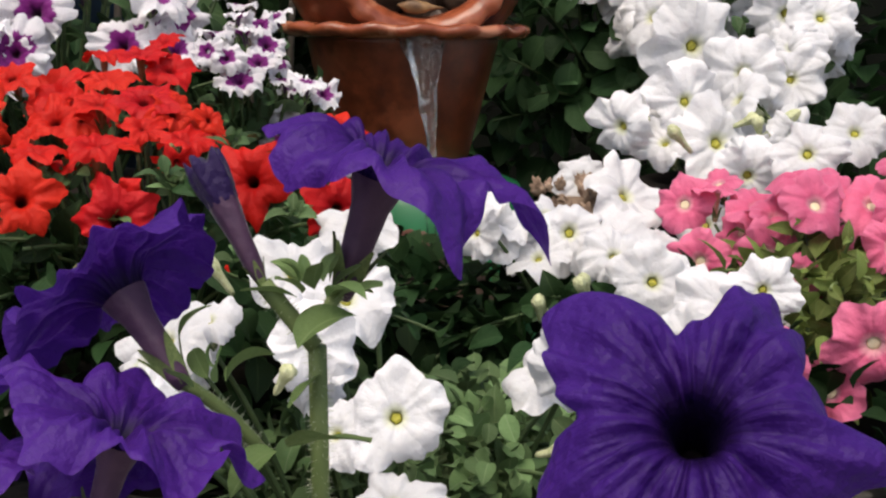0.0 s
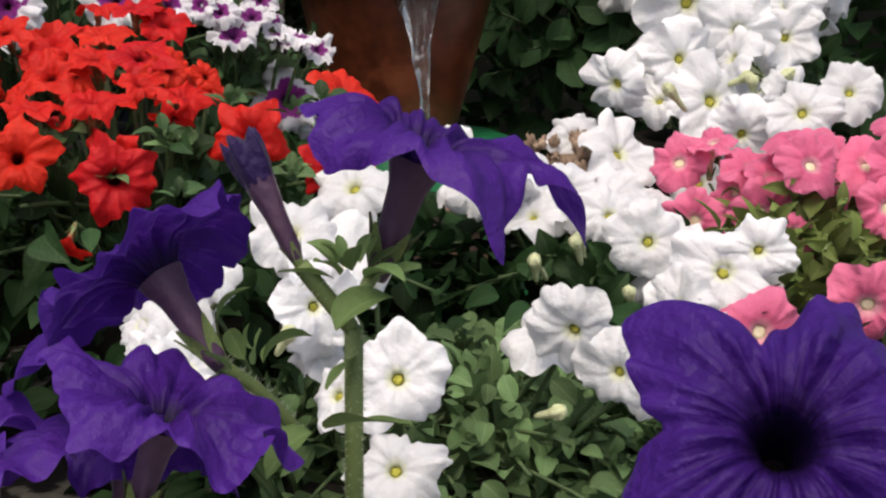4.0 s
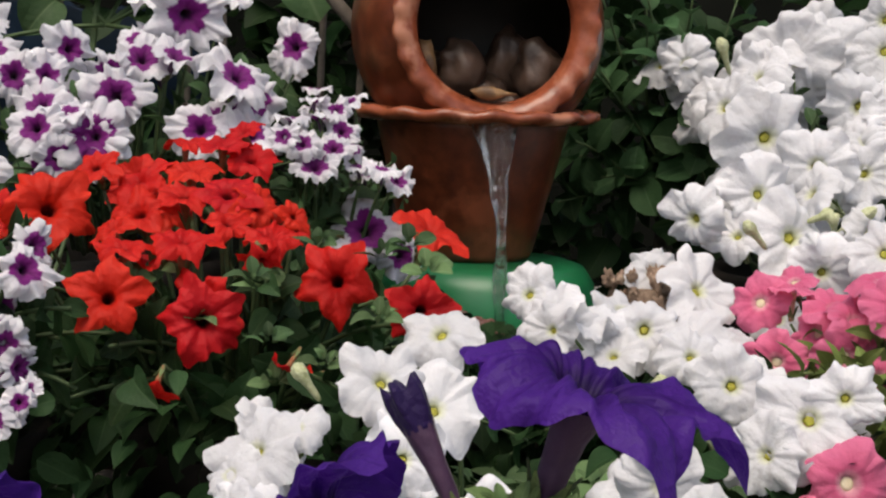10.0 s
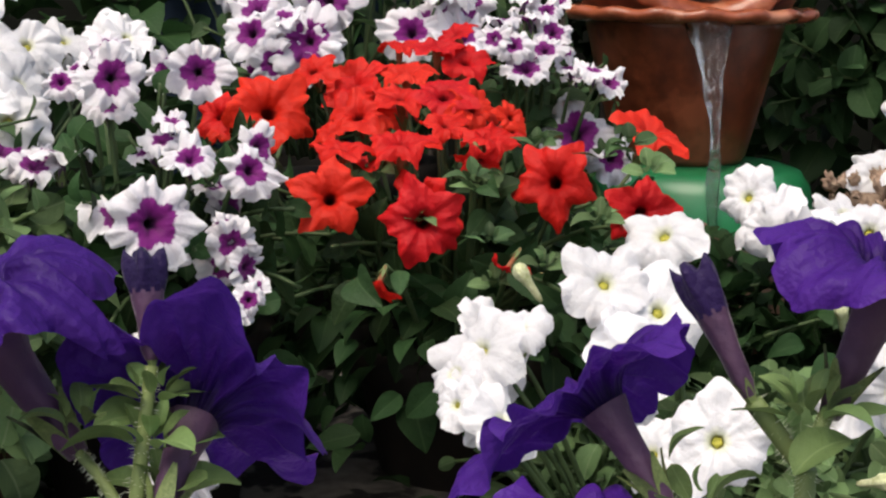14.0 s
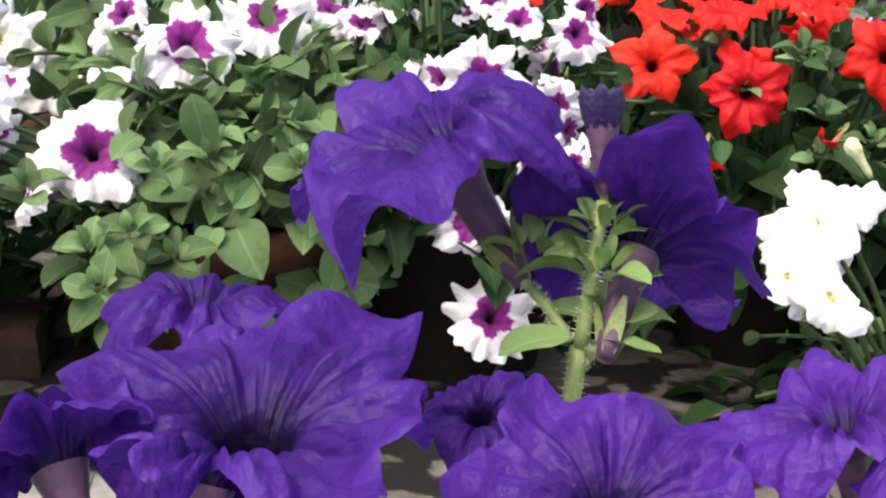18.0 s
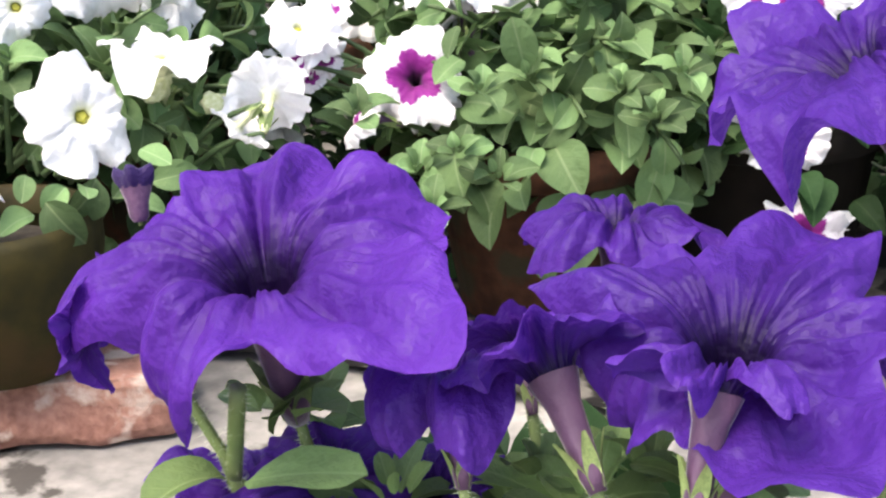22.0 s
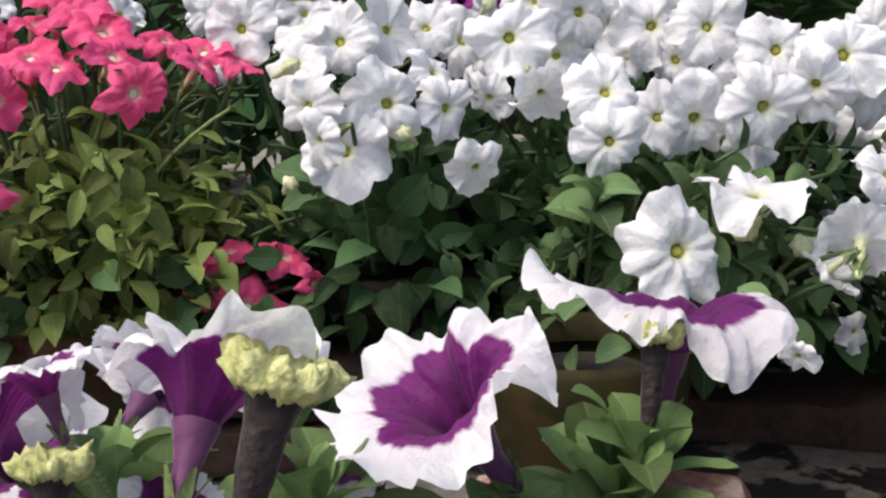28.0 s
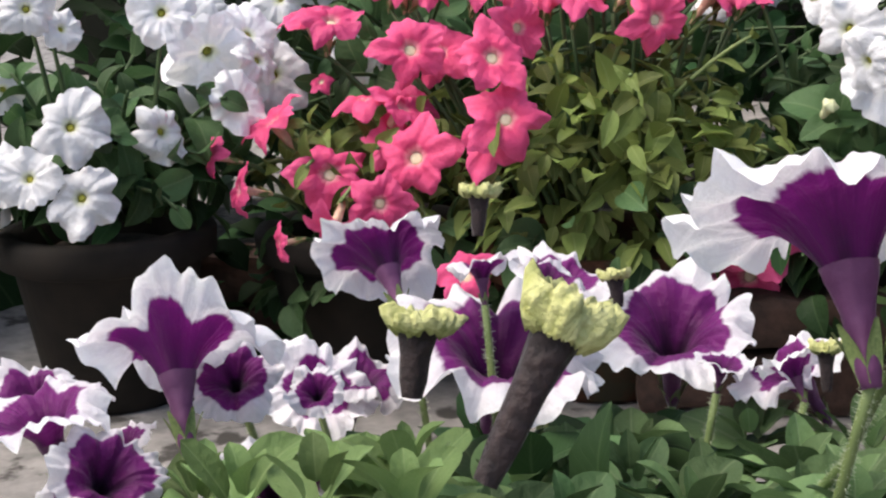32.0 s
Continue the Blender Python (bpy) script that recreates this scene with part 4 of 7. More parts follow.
def stream():
    g = random.Random(4)
    verts, faces, n, rows = [], [], 32, 60
    for i in range(rows + 1):
        q = i / rows
        y = 0.862 - 0.03 * q ** 0.6
        z = 0.506 - 0.26 * q
        wid = 0.0190 * max(0.0, 1 - q / 0.42) ** 1.15 + 0.0062 + 0.001 * math.sin(19 * q)
        dep = 0.005 + 0.001 * math.sin(11 * q)
        cx = 0.018 + 0.012 * min(1.0, q * 2.2) ** 0.8 + 0.004 * q + 0.0012 * math.sin(14 * q)
        for j in range(n):
            a = 2 * math.pi * j / n
            rip = 1 + 0.50 * noise.noise(Vector((math.cos(a) * 3.2, math.sin(a) * 3.2, q * 7)))
            verts.append((cx + wid * rip * math.cos(a), y + dep * rip * math.sin(a), z))
    for i in range(rows):
        for j in range(n):
            q = (j + 1) % n
            faces.append((i * n + j, (i + 1) * n + j, (i + 1) * n + q, i * n + q))
    faces.append(tuple(range(n)))
    faces.append(tuple(rows * n + j for j in range(n))[::-1])
    return mesh_of("stream", verts, faces, water_mat)


tagged(new("water", stream()), "clear stream of water falling from the jar's lip", "water", kind="structure")
tub = thing("basin", 0.02, 0.97, 0.18, "bright green plastic basin upturned under the fountain pot", "basin")
basin_at = Matrix.Translation((0.025, 0.975, 0.190))
under(tub, "rim", lathe("rim", [(0.147, -0.094), (0.156, -0.094), (0.159, -0.088), (0.156, -0.082), (0.146, -0.082)], 64, GREEN_PLASTIC), basin_at)
under(tub, "shell", lathe("shell", [(0.0, 0.128), (0.104, 0.128), (0.122, 0.122), (0.134, 0.104), (0.141, 0.066), (0.147, -0.092)], 64, GREEN_PLASTIC), basin_at)
for i, (px_, py_, pz_, wide) in enumerate(((-0.022, 0.815, 0.255, 0.024), (0.012, 0.808, 0.248, 0.021), (0.048, 0.805, 0.240, 0.018), (-0.045, 0.82, 0.238, 0.018))):
    tagged(new("rock", pebble(20 + i, wide, wide * 0.9, wide * 1.05, ROCK_RED, 0.5, 1.8)), "wet reddish-brown rock where the water lands", "rock", "rocks under the fountain").matrix_basis = Matrix.Translation((px_, py_, pz_))
tagged(new("boulder", pebble(31, 0.11, 0.045, 0.085, STONE, 0.35, 1.6)), "large dark wet rock under the stream", "rock").matrix_basis = Matrix.Translation((0.005, 0.79, 0.165))

# ---- plants ----
red = potted("red_petunia", "red petunia in full bloom in a dark clay pot", -0.21, 0.42, GROUND, (-0.21, 0.41, 0.25), 0.095, 0.07, 0.13, POT_DARK)
for i, at in enumerate(((-0.1804, 0.2226, 0.3938), (-0.1347, 0.2674, 0.4158), (-0.0874, 0.2833, 0.4069), (-0.1620, 0.1767, 0.3561), (-0.2797, 0.2633, 0.3811), (-0.0660, 0.3042, 0.4142))):
    rosette(red, 160 + i, "petunia", at, 0.018, 6, (0, -0.5, 1))
for i, at in enumerate(((-0.2642, 0.2897, 0.3894), (-0.1808, 0.2779, 0.3806), (-0.1617, 0.2198, 0.3166), (-0.0514, 0.2589, 0.3989), (-0.0861, 0.2349, 0.3641), (-0.1261, 0.2212, 0.3313), (-0.2948, 0.2550, 0.3493), (-0.2264, 0.2453, 0.3577))):
    rosette(red, 190 + i, "mid", at, 0.019, 7, (0, -0.6, 1))
bush(red, 1, "dark", (-0.21, 0.38, 0.29), (0.26, 0.20, 0.13), 28, 0.042, 7)
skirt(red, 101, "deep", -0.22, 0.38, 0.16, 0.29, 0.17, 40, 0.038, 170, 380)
skirt(red, 112, "dark", -0.22, 0.38, 0.20, 0.34, 0.27, 20, 0.036, 170, 380)
bloom(red, "red", -0.289, 0.233, 0.373, -84, 11, 0.06)
bloom(red, "red", -0.218, 0.235, 0.356, -82, 9, 0.068)
bloom(red, "red", -0.124, 0.298, 0.382, -81, 13, 0.067)
bloom(red, "red", -0.372, 0.378, 0.425, -81, 27, 0.082)
bloom(red, "red", -0.348, 0.434, 0.457, -110, 57, 0.048)
bloom(red, "red", -0.311, 0.433, 0.446, -101, 58, 0.058)
bloom(red, "red", -0.265, 0.438, 0.457, -81, 59, 0.058)
bloom(red, "red", -0.245, 0.494, 0.477, -83, 62, 0.05)
bloom(red, "red", -0.218, 0.494, 0.465, -53, 58, 0.055)
bloom(red, "red", -0.294, 0.361, 0.425, -90, 63, 0.055)
bloom(red, "red", -0.261, 0.385, 0.439, -81, 59, 0.053)
bloom(red, "red", -0.224, 0.388, 0.441, -61, 57, 0.058)
bloom(red, "red", -0.198, 0.390, 0.431, -54, 51, 0.051)
bloom(red, "red", -0.288, 0.280, 0.406, -103, 70, 0.051)
bloom(red, "red", -0.243, 0.284, 0.412, -81, 71, 0.051)
bloom(red, "red", -0.178, 0.319, 0.414, -61, 69, 0.05)
bloom(red, "red", -0.162, 0.343, 0.427, -27, 28, 0.03)
bloom(red, "red", -0.419, 0.379, 0.419, -123, 22, 0.043)
bloom(red, "red", -0.048, 0.398, 0.415, -41, 64, 0.068)
bloom(red, "red", -0.054, 0.288, 0.361, -79, 20, 0.055)
bloom(red, "red", -0.245, 0.185, 0.311, -133, -53, 0.033)
bloom(red, "red", -0.154, 0.224, 0.323, -138, -41, 0.03)
bloom(red, "red", -0.180, 0.284, 0.395, -74, -49, 0.033)
bloom(red, "red", -0.310, 0.329, 0.414, -119, 55, 0.042)
bloom(red, "red", -0.215, 0.338, 0.421, -71, 68, 0.042)
bloom(red, "red", -0.284, 0.521, 0.477, -93, 65, 0.043)
bloom(red, "red", -0.226, 0.266, 0.359, -116, 14, 0.062)
bloom(red, "red", -0.324, 0.490, 0.436, -90, 59, 0.059)
bloom(red, "red", -0.279, 0.469, 0.423, -52, 64, 0.045)
bloom(red, "red", -0.238, 0.559, 0.486, -139, 51, 0.05)
bloom(red, "red", -0.286, 0.440, 0.422, -39, 48, 0.054)
bloom(red, "red", -0.209, 0.419, 0.429, -36, 47, 0.055)
bloom(red, "red", -0.216, 0.419, 0.423, -31, 41, 0.04)
bloom(red, "red", -0.274, 0.301, 0.395, -112, 78, 0.047)
bloom(red, "red", -0.245, 0.322, 0.409, -40, 60, 0.052)
bloom(red, "red", -0.165, 0.395, 0.411, -61, 44, 0.027)
bloom(red, "red", -0.432, 0.424, 0.404, -103, 29, 0.039)
bloom(red, "red", -0.142, 0.272, 0.305, -154, -30, 0.025)
bloom(red, "red", -0.188, 0.300, 0.394, -118, -50, 0.028)
picotee_behind = potted("picotee_petunia", "purple petunia with ruffled white edges behind the red one", -0.42, 0.80, GROUND, (-0.40, 0.80, 0.34), 0.13, 0.09, 0.24, POT_DARK)
bush(picotee_behind, 2, "petunia", (-0.38, 0.78, 0.42), (0.24, 0.16, 0.16), 22, 0.042, 7)
bloom(picotee_behind, "pic", -0.333, 0.804, 0.604, -80, 15, 0.074)
bloom(picotee_behind, "pic", -0.523, 0.697, 0.557, -93, 42, 0.051)
bloom(picotee_behind, "pic", -0.549, 0.750, 0.587, -93, 52, 0.05)
bloom(picotee_behind, "pic", -0.438, 0.698, 0.561, -60, 10, 0.048)
bloom(picotee_behind, "pic", -0.383, 0.662, 0.515, -72, 6, 0.056)
bloom(picotee_behind, "pic", -0.395, 0.626, 0.472, -77, 8, 0.064)
bloom(picotee_behind, "pic", -0.453, 0.665, 0.532, -64, 6, 0.044)
bloom(picotee_behind, "pic", -0.485, 0.654, 0.532, -85, 12, 0.044)
bloom(picotee_behind, "pic", -0.260, 0.697, 0.540, -73, 40, 0.06)
bloom(picotee_behind, "pic", -0.218, 0.852, 0.575, -97, 16, 0.05)
bloom(picotee_behind, "pic", -0.293, 0.858, 0.635, -55, 50, 0.043)
bloom(picotee_behind, "pic", -0.299, 0.689, 0.483, -87, 24, 0.057)
bloom(picotee_behind, "pic", -0.244, 0.689, 0.480, -74, 42, 0.051)
bloom(picotee_behind, "pic", -0.373, 0.748, 0.555, -68, 58, 0.05)
bloom(picotee_behind, "pic", -0.335, 0.750, 0.558, -53, 54, 0.044)
bloom(picotee_behind, "pic", -0.455, 0.642, 0.504, -105, 47, 0.047)
bloom(picotee_behind, "pic", -0.423, 0.631, 0.499, -75, 60, 0.041)
bloom(picotee_behind, "pic", -0.451, 0.609, 0.481, -86, 19, 0.046)
bloom(picotee_behind, "pic", -0.391, 0.801, 0.577, -118, 48, 0.039)
bloom(picotee_behind, "pic", -0.427, 0.606, 0.451, -75, -13, 0.04)
bloom(picotee_behind, "pic", -0.375, 0.875, 0.636, -108, 54, 0.065)
bloom(picotee_behind, "pic", -0.536, 0.746, 0.548, -52, 52, 0.047)
bloom(picotee_behind, "pic", -0.602, 0.822, 0.602, -39, 44, 0.041)
bloom(picotee_behind, "pic", -0.481, 0.761, 0.538, -39, 40, 0.039)
bloom(picotee_behind, "pic", -0.404, 0.731, 0.537, -61, -5, 0.047)
bloom(picotee_behind, "pic", -0.446, 0.699, 0.500, -95, 45, 0.065)
bloom(picotee_behind, "pic", -0.477, 0.690, 0.516, -44, 14, 0.037)
bloom(picotee_behind, "pic", -0.474, 0.685, 0.522, -58, 21, 0.035)
bloom(picotee_behind, "pic", -0.246, 0.747, 0.512, -48, 19, 0.049)
bloom(picotee_behind, "pic", -0.228, 0.906, 0.559, -117, 9, 0.04)
bloom(picotee_behind, "pic", -0.323, 0.894, 0.652, -26, 39, 0.043)
bloom(picotee_behind, "pic", -0.298, 0.732, 0.492, -129, 35, 0.049)
bloom(picotee_behind, "pic", -0.279, 0.738, 0.502, -105, 20, 0.043)
bloom(picotee_behind, "pic", -0.362, 0.777, 0.545, -117, 67, 0.039)
bloom(picotee_behind, "pic", -0.368, 0.802, 0.557, -25, 41, 0.045)
bloom(picotee_behind, "pic", -0.461, 0.682, 0.494, -143, 43, 0.046)
bloom(picotee_behind, "pic", -0.442, 0.685, 0.476, -51, 58, 0.032)
bloom(picotee_behind, "pic", -0.440, 0.644, 0.470, -135, 37, 0.045)
bloom(picotee_behind, "pic", -0.392, 0.861, 0.586, -149, 26, 0.035)
bloom(picotee_behind, "pic", -0.463, 0.672, 0.436, -67, 3, 0.033)
picotee_fountain = potted("picotee_petunia", "purple and white ruffled petunia beside the fountain pot", -0.19, 0.82, GROUND, (-0.18, 0.82, 0.30), 0.09, 0.07, 0.2, POT_DARK)
bush(picotee_fountain, 3, "petunia", (-0.17, 0.80, 0.38), (0.12, 0.10, 0.12), 18, 0.038, 7)
bloom(picotee_fountain, "pic", -0.176, 0.685, 0.447, -108, 59, 0.0405)
bloom(picotee_fountain, "pic", -0.122, 0.731, 0.375, -82, 12, 0.0630)
bloom(picotee_fountain, "pic", -0.177, 0.744, 0.497, -76, 97, 0.0333)
bloom(picotee_fountain, "pic", -0.151, 0.741, 0.483, -53, 42, 0.0333)
bloom(picotee_fountain, "pic", -0.205, 0.714, 0.497, -114, 90, 0.0333)
bloom(picotee_fountain, "pic", -0.158, 0.707, 0.466, -68, 41, 0.0333)
bloom(picotee_fountain, "pic", -0.105, 0.705, 0.446, -57, 63, 0.0333)
bloom(picotee_fountain, "pic", -0.190, 0.687, 0.471, -105, 41, 0.0324)
bloom(picotee_fountain, "pic", -0.130, 0.715, 0.447, -69, 92, 0.0279)
bloom(picotee_fountain, "pic", -0.211, 0.688, 0.477, -107, 18, 0.0297)
bloom(picotee_fountain, "pic", -0.186, 0.776, 0.515, -86, 100, 0.0288)
bloom(picotee_fountain, "pic", -0.161, 0.773, 0.506, -59, 56, 0.0288)
bloom(picotee_fountain, "pic", -0.179, 0.731, 0.459, -85, 49, 0.0414)
bloom(picotee_fountain, "pic", -0.083, 0.779, 0.343, -89, 12, 0.0486)
bloom(picotee_fountain, "pic", -0.191, 0.814, 0.507, -97, 98, 0.0279)
bloom(picotee_fountain, "pic", -0.172, 0.796, 0.460, -39, 21, 0.0306)
bloom(picotee_fountain, "pic", -0.210, 0.756, 0.482, -145, 86, 0.0306)
bloom(picotee_fountain, "pic", -0.142, 0.772, 0.463, -75, 49, 0.0306)
bloom(picotee_fountain, "pic", -0.088, 0.736, 0.432, -56, 56, 0.0333)
bloom(picotee_fountain, "pic", -0.206, 0.734, 0.466, -109, 50, 0.0306)
bloom(picotee_fountain, "pic", -0.126, 0.759, 0.435, -104, 71, 0.0243)
bloom(picotee_fountain, "pic", -0.197, 0.735, 0.474, -93, 55, 0.0243)
bloom(picotee_fountain, "pic", -0.187, 0.823, 0.528, -133, 94, 0.0279)
bloom(picotee_fountain, "pic", -0.149, 0.812, 0.515, -117, 50, 0.0288)
picotee_side = potted("picotee_petunia", "purple petunia with white edges beside the red one, shoots hanging down", -0.46, 0.30, GROUND, (-0.45, 0.28, 0.27), 0.10, 0.075, 0.16, POT_DARK)
bush(picotee_side, 4, "dark", (-0.43, 0.27, 0.31), (0.15, 0.13, 0.14), 24, 0.045, 7)
skirt(picotee_side, 102, "deep", -0.45, 0.27, 0.13, 0.27, 0.21, 22, 0.042, 170, 370)
bloom(picotee_side, "pic", -0.442, 0.191, 0.462, -75, 15, 0.0386)
bloom(picotee_side, "pic", -0.387, 0.222, 0.465, -67, 14, 0.0370)
bloom(picotee_side, "pic", -0.499, 0.232, 0.455, -91, 21, 0.0277)
bloom(picotee_side, "pic", -0.339, 0.193, 0.397, -69, 12, 0.0378)
bloom(picotee_side, "pic", -0.381, 0.179, 0.407, -92, 47, 0.0328)
bloom(picotee_side, "pic", -0.404, 0.211, 0.430, -80, 65, 0.0227)
bloom(picotee_side, "pic", -0.394, 0.135, 0.365, -71, 12, 0.0538)
bloom(picotee_side, "pic", -0.349, 0.174, 0.345, -59, -6, 0.0286)
bloom(picotee_side, "pic", -0.355, 0.176, 0.354, -80, -12, 0.0235)
bloom(picotee_side, "pic", -0.411, 0.207, 0.416, -114, 58, 0.0252)
bloom(picotee_side, "pic", -0.488, 0.312, 0.479, -65, 60, 0.0269)
bloom(picotee_side, "pic", -0.338, 0.112, 0.306, -91, -9, 0.0227)
bloom(picotee_side, "pic", -0.322, 0.120, 0.317, -57, 22, 0.0193)
bloom(picotee_side, "pic", -0.395, 0.628, 0.472, -77, 13, 0.0462)
bloom(picotee_side, "pic", -0.389, 0.168, 0.181, -77, 27, 0.0563)
bloom(picotee_side, "pic", -0.403, 0.155, 0.256, -88, 17, 0.0462)
bloom(picotee_side, "pic", -0.459, 0.227, 0.443, -89, 54, 0.0378)
bloom(picotee_side, "pic", -0.425, 0.267, 0.462, -38, 13, 0.0294)
bloom(picotee_side, "pic", -0.499, 0.258, 0.463, -126, 43, 0.0218)
bloom(picotee_side, "pic", -0.369, 0.239, 0.366, -47, 8, 0.0353)
bloom(picotee_side, "pic", -0.341, 0.224, 0.410, -49, 22, 0.0294)
bloom(picotee_side, "pic", -0.379, 0.228, 0.381, -69, 69, 0.0277)
bloom(picotee_side, "pic", -0.414, 0.249, 0.411, -36, 64, 0.0218)
bloom(picotee_side, "pic", -0.402, 0.176, 0.353, -82, 23, 0.0470)
bloom(picotee_side, "pic", -0.339, 0.179, 0.327, -37, 17, 0.0269)
bloom(picotee_side, "pic", -0.356, 0.210, 0.347, -107, 6, 0.0210)
bloom(picotee_side, "pic", -0.432, 0.230, 0.404, -148, 49, 0.0235)
bloom(picotee_side, "pic", -0.513, 0.355, 0.472, -53, 60, 0.0260)
bloom(picotee_side, "pic", -0.361, 0.147, 0.306, -110, -3, 0.0210)
bloom(picotee_side, "pic", -0.335, 0.153, 0.302, -58, 34, 0.0185)
bloom(picotee_side, "pic", -0.325, 0.148, 0.319, -95, 20, 0.0193)
bloom(picotee_side, "pic", -0.429, 0.655, 0.490, -131, 47, 0.0428)
bloom(picotee_side, "pic", -0.393, 0.199, 0.169, -105, 36, 0.0487)
bloom(picotee_side, "pic", -0.440, 0.197, 0.258, -86, 60, 0.0412)
picotee_mid = potted("picotee_petunia", "purple and white petunia with broad green leaves in a clay pot", -0.60, 0.16, GROUND, (-0.60, 0.17, 0.26), 0.095, 0.07, 0.16, CLAY)
bush(picotee_mid, 5, "midround", (-0.60, 0.15, 0.28), (0.17, 0.13, 0.12), 26, 0.042, 7, low=-0.55)
skirt(picotee_mid, 103, "midround", -0.60, 0.16, 0.12, 0.30, 0.19, 68, 0.042, 170, 390)
skirt(picotee_mid, 104, "mid", -0.60, 0.15, 0.10, 0.36, 0.29, 24, 0.045)
bloom(picotee_mid, "pic", -0.617, 0.117, 0.381, -64, 28, 0.063)
bloom(picotee_mid, "pic", -0.581, 0.180, 0.397, -56, 48, 0.056)
bloom(picotee_mid, "pic", -0.698, 0.167, 0.394, -108, 50, 0.035)
bloom(picotee_mid, "pic", -0.6529, 0.0399, 0.3103, -66, 24, 0.059)
bloom(picotee_mid, "pic", -0.6866, 0.0107, 0.2871, -124, 7, 0.039)
bloom(picotee_mid, "pic", -0.550, 0.239, 0.400, -35, 60, 0.041)
bloom(picotee_mid, "pic", -0.652, 0.120, 0.356, -92, 69, 0.034)
bloom(picotee_mid, "pic", -0.500, 0.234, 0.402, -77, 72, 0.04)
bloom(picotee_mid, "pic", -0.519, 0.225, 0.391, -46, 66, 0.031)
bloom(picotee_mid, "pic", -0.438, 0.191, 0.359, -77, 51, 0.047)
bloom(picotee_mid, "pic", -0.361, 0.199, 0.325, -61, 23, 0.034)
bloom(picotee_mid, "pic", -0.635, 0.121, 0.350, 91, 56, 0.06)
bloom(picotee_mid, "pic", -0.734, 0.033, 0.333, -83, 33, 0.032)
bloom(picotee_mid, "pic", -0.744, 0.071, 0.348, -68, 59, 0.03)
bloom(picotee_mid, "pic", -0.744, 0.023, 0.319, -91, 11, 0.021)
bloom(picotee_mid, "pic", -0.596, 0.224, 0.383, -27, 63, 0.056)
bloom(picotee_mid, "pic", -0.714, 0.192, 0.375, -75, 33, 0.037)
bloom(picotee_mid, "pic", -0.6622, 0.0719, 0.2917, -57, 20, 0.048)
bloom(picotee_mid, "pic", -0.554, 0.292, 0.383, -15, 41, 0.039)
bloom(picotee_mid, "pic", -0.523, 0.253, 0.396, -27, 68, 0.025)
bloom(picotee_mid, "pic", -0.379, 0.240, 0.323, -12, 44, 0.035)
bloom(picotee_mid, "pic", -0.688, 0.152, 0.349, 119, 56, 0.057)
bloom(picotee_mid, "pic", -0.740, 0.055, 0.316, -97, 27, 0.028)
bloom(picotee_mid, "pic", -0.745, 0.044, 0.302, -56, 2, 0.019)
white_leftback = potted("white_petunia", "white petunia among green leaves behind the purple and white ones", -0.80, 0.38, GROUND, (-0.78, 0.36, 0.28), 0.11, 0.08, 0.17, CLAY)
bush(white_leftback, 6, "mid", (-0.76, 0.36, 0.34), (0.20, 0.18, 0.13), 26, 0.05, 7)
bloom(white_leftback, "white", -0.638, 0.436, 0.404, -77, 23, 0.089)
bloom(white_leftback, "white", -0.648, 0.493, 0.432, -59, 25, 0.071)
bloom(white_leftback, "white", -0.703, 0.540, 0.447, -71, 40, 0.084)
bloom(white_leftback, "white", -0.661, 0.435, 0.413, -88, 22, 0.063)
bloom(white_leftback, "white", -0.686, 0.598, 0.465, -56, 36, 0.076)
bloom(white_leftback, "white", -0.663, 0.644, 0.469, -50, 35, 0.066)
bloom(white_leftback, "white", -0.598, 0.656, 0.473, -60, 37, 0.06)
bloom(white_leftback, "white", -0.821, 0.111, 0.262, -44, 18, 0.083)
bloom(white_leftback, "white", -0.866, 0.247, 0.355, -46, 13, 0.085)
bloom(white_leftback, "white", -0.873, 0.156, 0.290, -66, 29, 0.053)
bloom(white_leftback, "white", -0.840, 0.251, 0.343, -41, 24, 0.045)
bloom(white_leftback, "white", -0.778, 0.056, 0.212, -43, -9, 0.031)
bloom(white_leftback, "white", -0.671, 0.478, 0.365, -108, 42, 0.074)
bloom(white_leftback, "white", -0.747, 0.610, 0.502, -115, 51, 0.084)
bloom(white_leftback, "white", -0.681, 0.463, 0.400, -112, 38, 0.059)
bloom(white_leftback, "white", -0.670, 0.655, 0.435, -21, 43, 0.069)
bloom(white_leftback, "white", -0.635, 0.700, 0.471, -77, 27, 0.06)
bloom(white_leftback, "white", -0.831, 0.272, 0.315, -78, 25, 0.066)
bloom(white_leftback, "white", -0.898, 0.189, 0.282, -66, 19, 0.05)
bloom(white_leftback, "white", -0.851, 0.258, 0.320, -15, 25, 0.038)
white_mid = potted("white_petunia", "white petunia hanging over a mossy olive clay pot on a brick", -0.853, -0.197, 0.142, (-0.90, -0.07, 0.25), 0.078, 0.046, 0.105, CLAY_MOSS, shape=[(0.0, 0.0), (0.044, 0.0), (0.053, 0.004), (0.062, 0.026), (0.070, 0.058), (0.074, 0.085), (0.074, 0.103), (0.070, 0.110), (0.066, 0.108), (0.064, 0.09)])
bush(white_mid, 7, "mid", (-0.86, -0.03, 0.29), (0.12, 0.10, 0.08), 22, 0.042, 7, low=-0.5)
skirt(white_mid, 105, "midround", -0.85, -0.12, 0.092, 0.295, 0.245, 34, 0.036, 150, 420)
bloom(white_mid, "white", -0.814, -0.136, 0.308, -53, 19, 0.082)
bloom(white_mid, "white", -0.795, -0.071, 0.342, -40, 70, 0.078)
bloom(white_mid, "white", -0.737, -0.025, 0.306, 95, 21, 0.062)
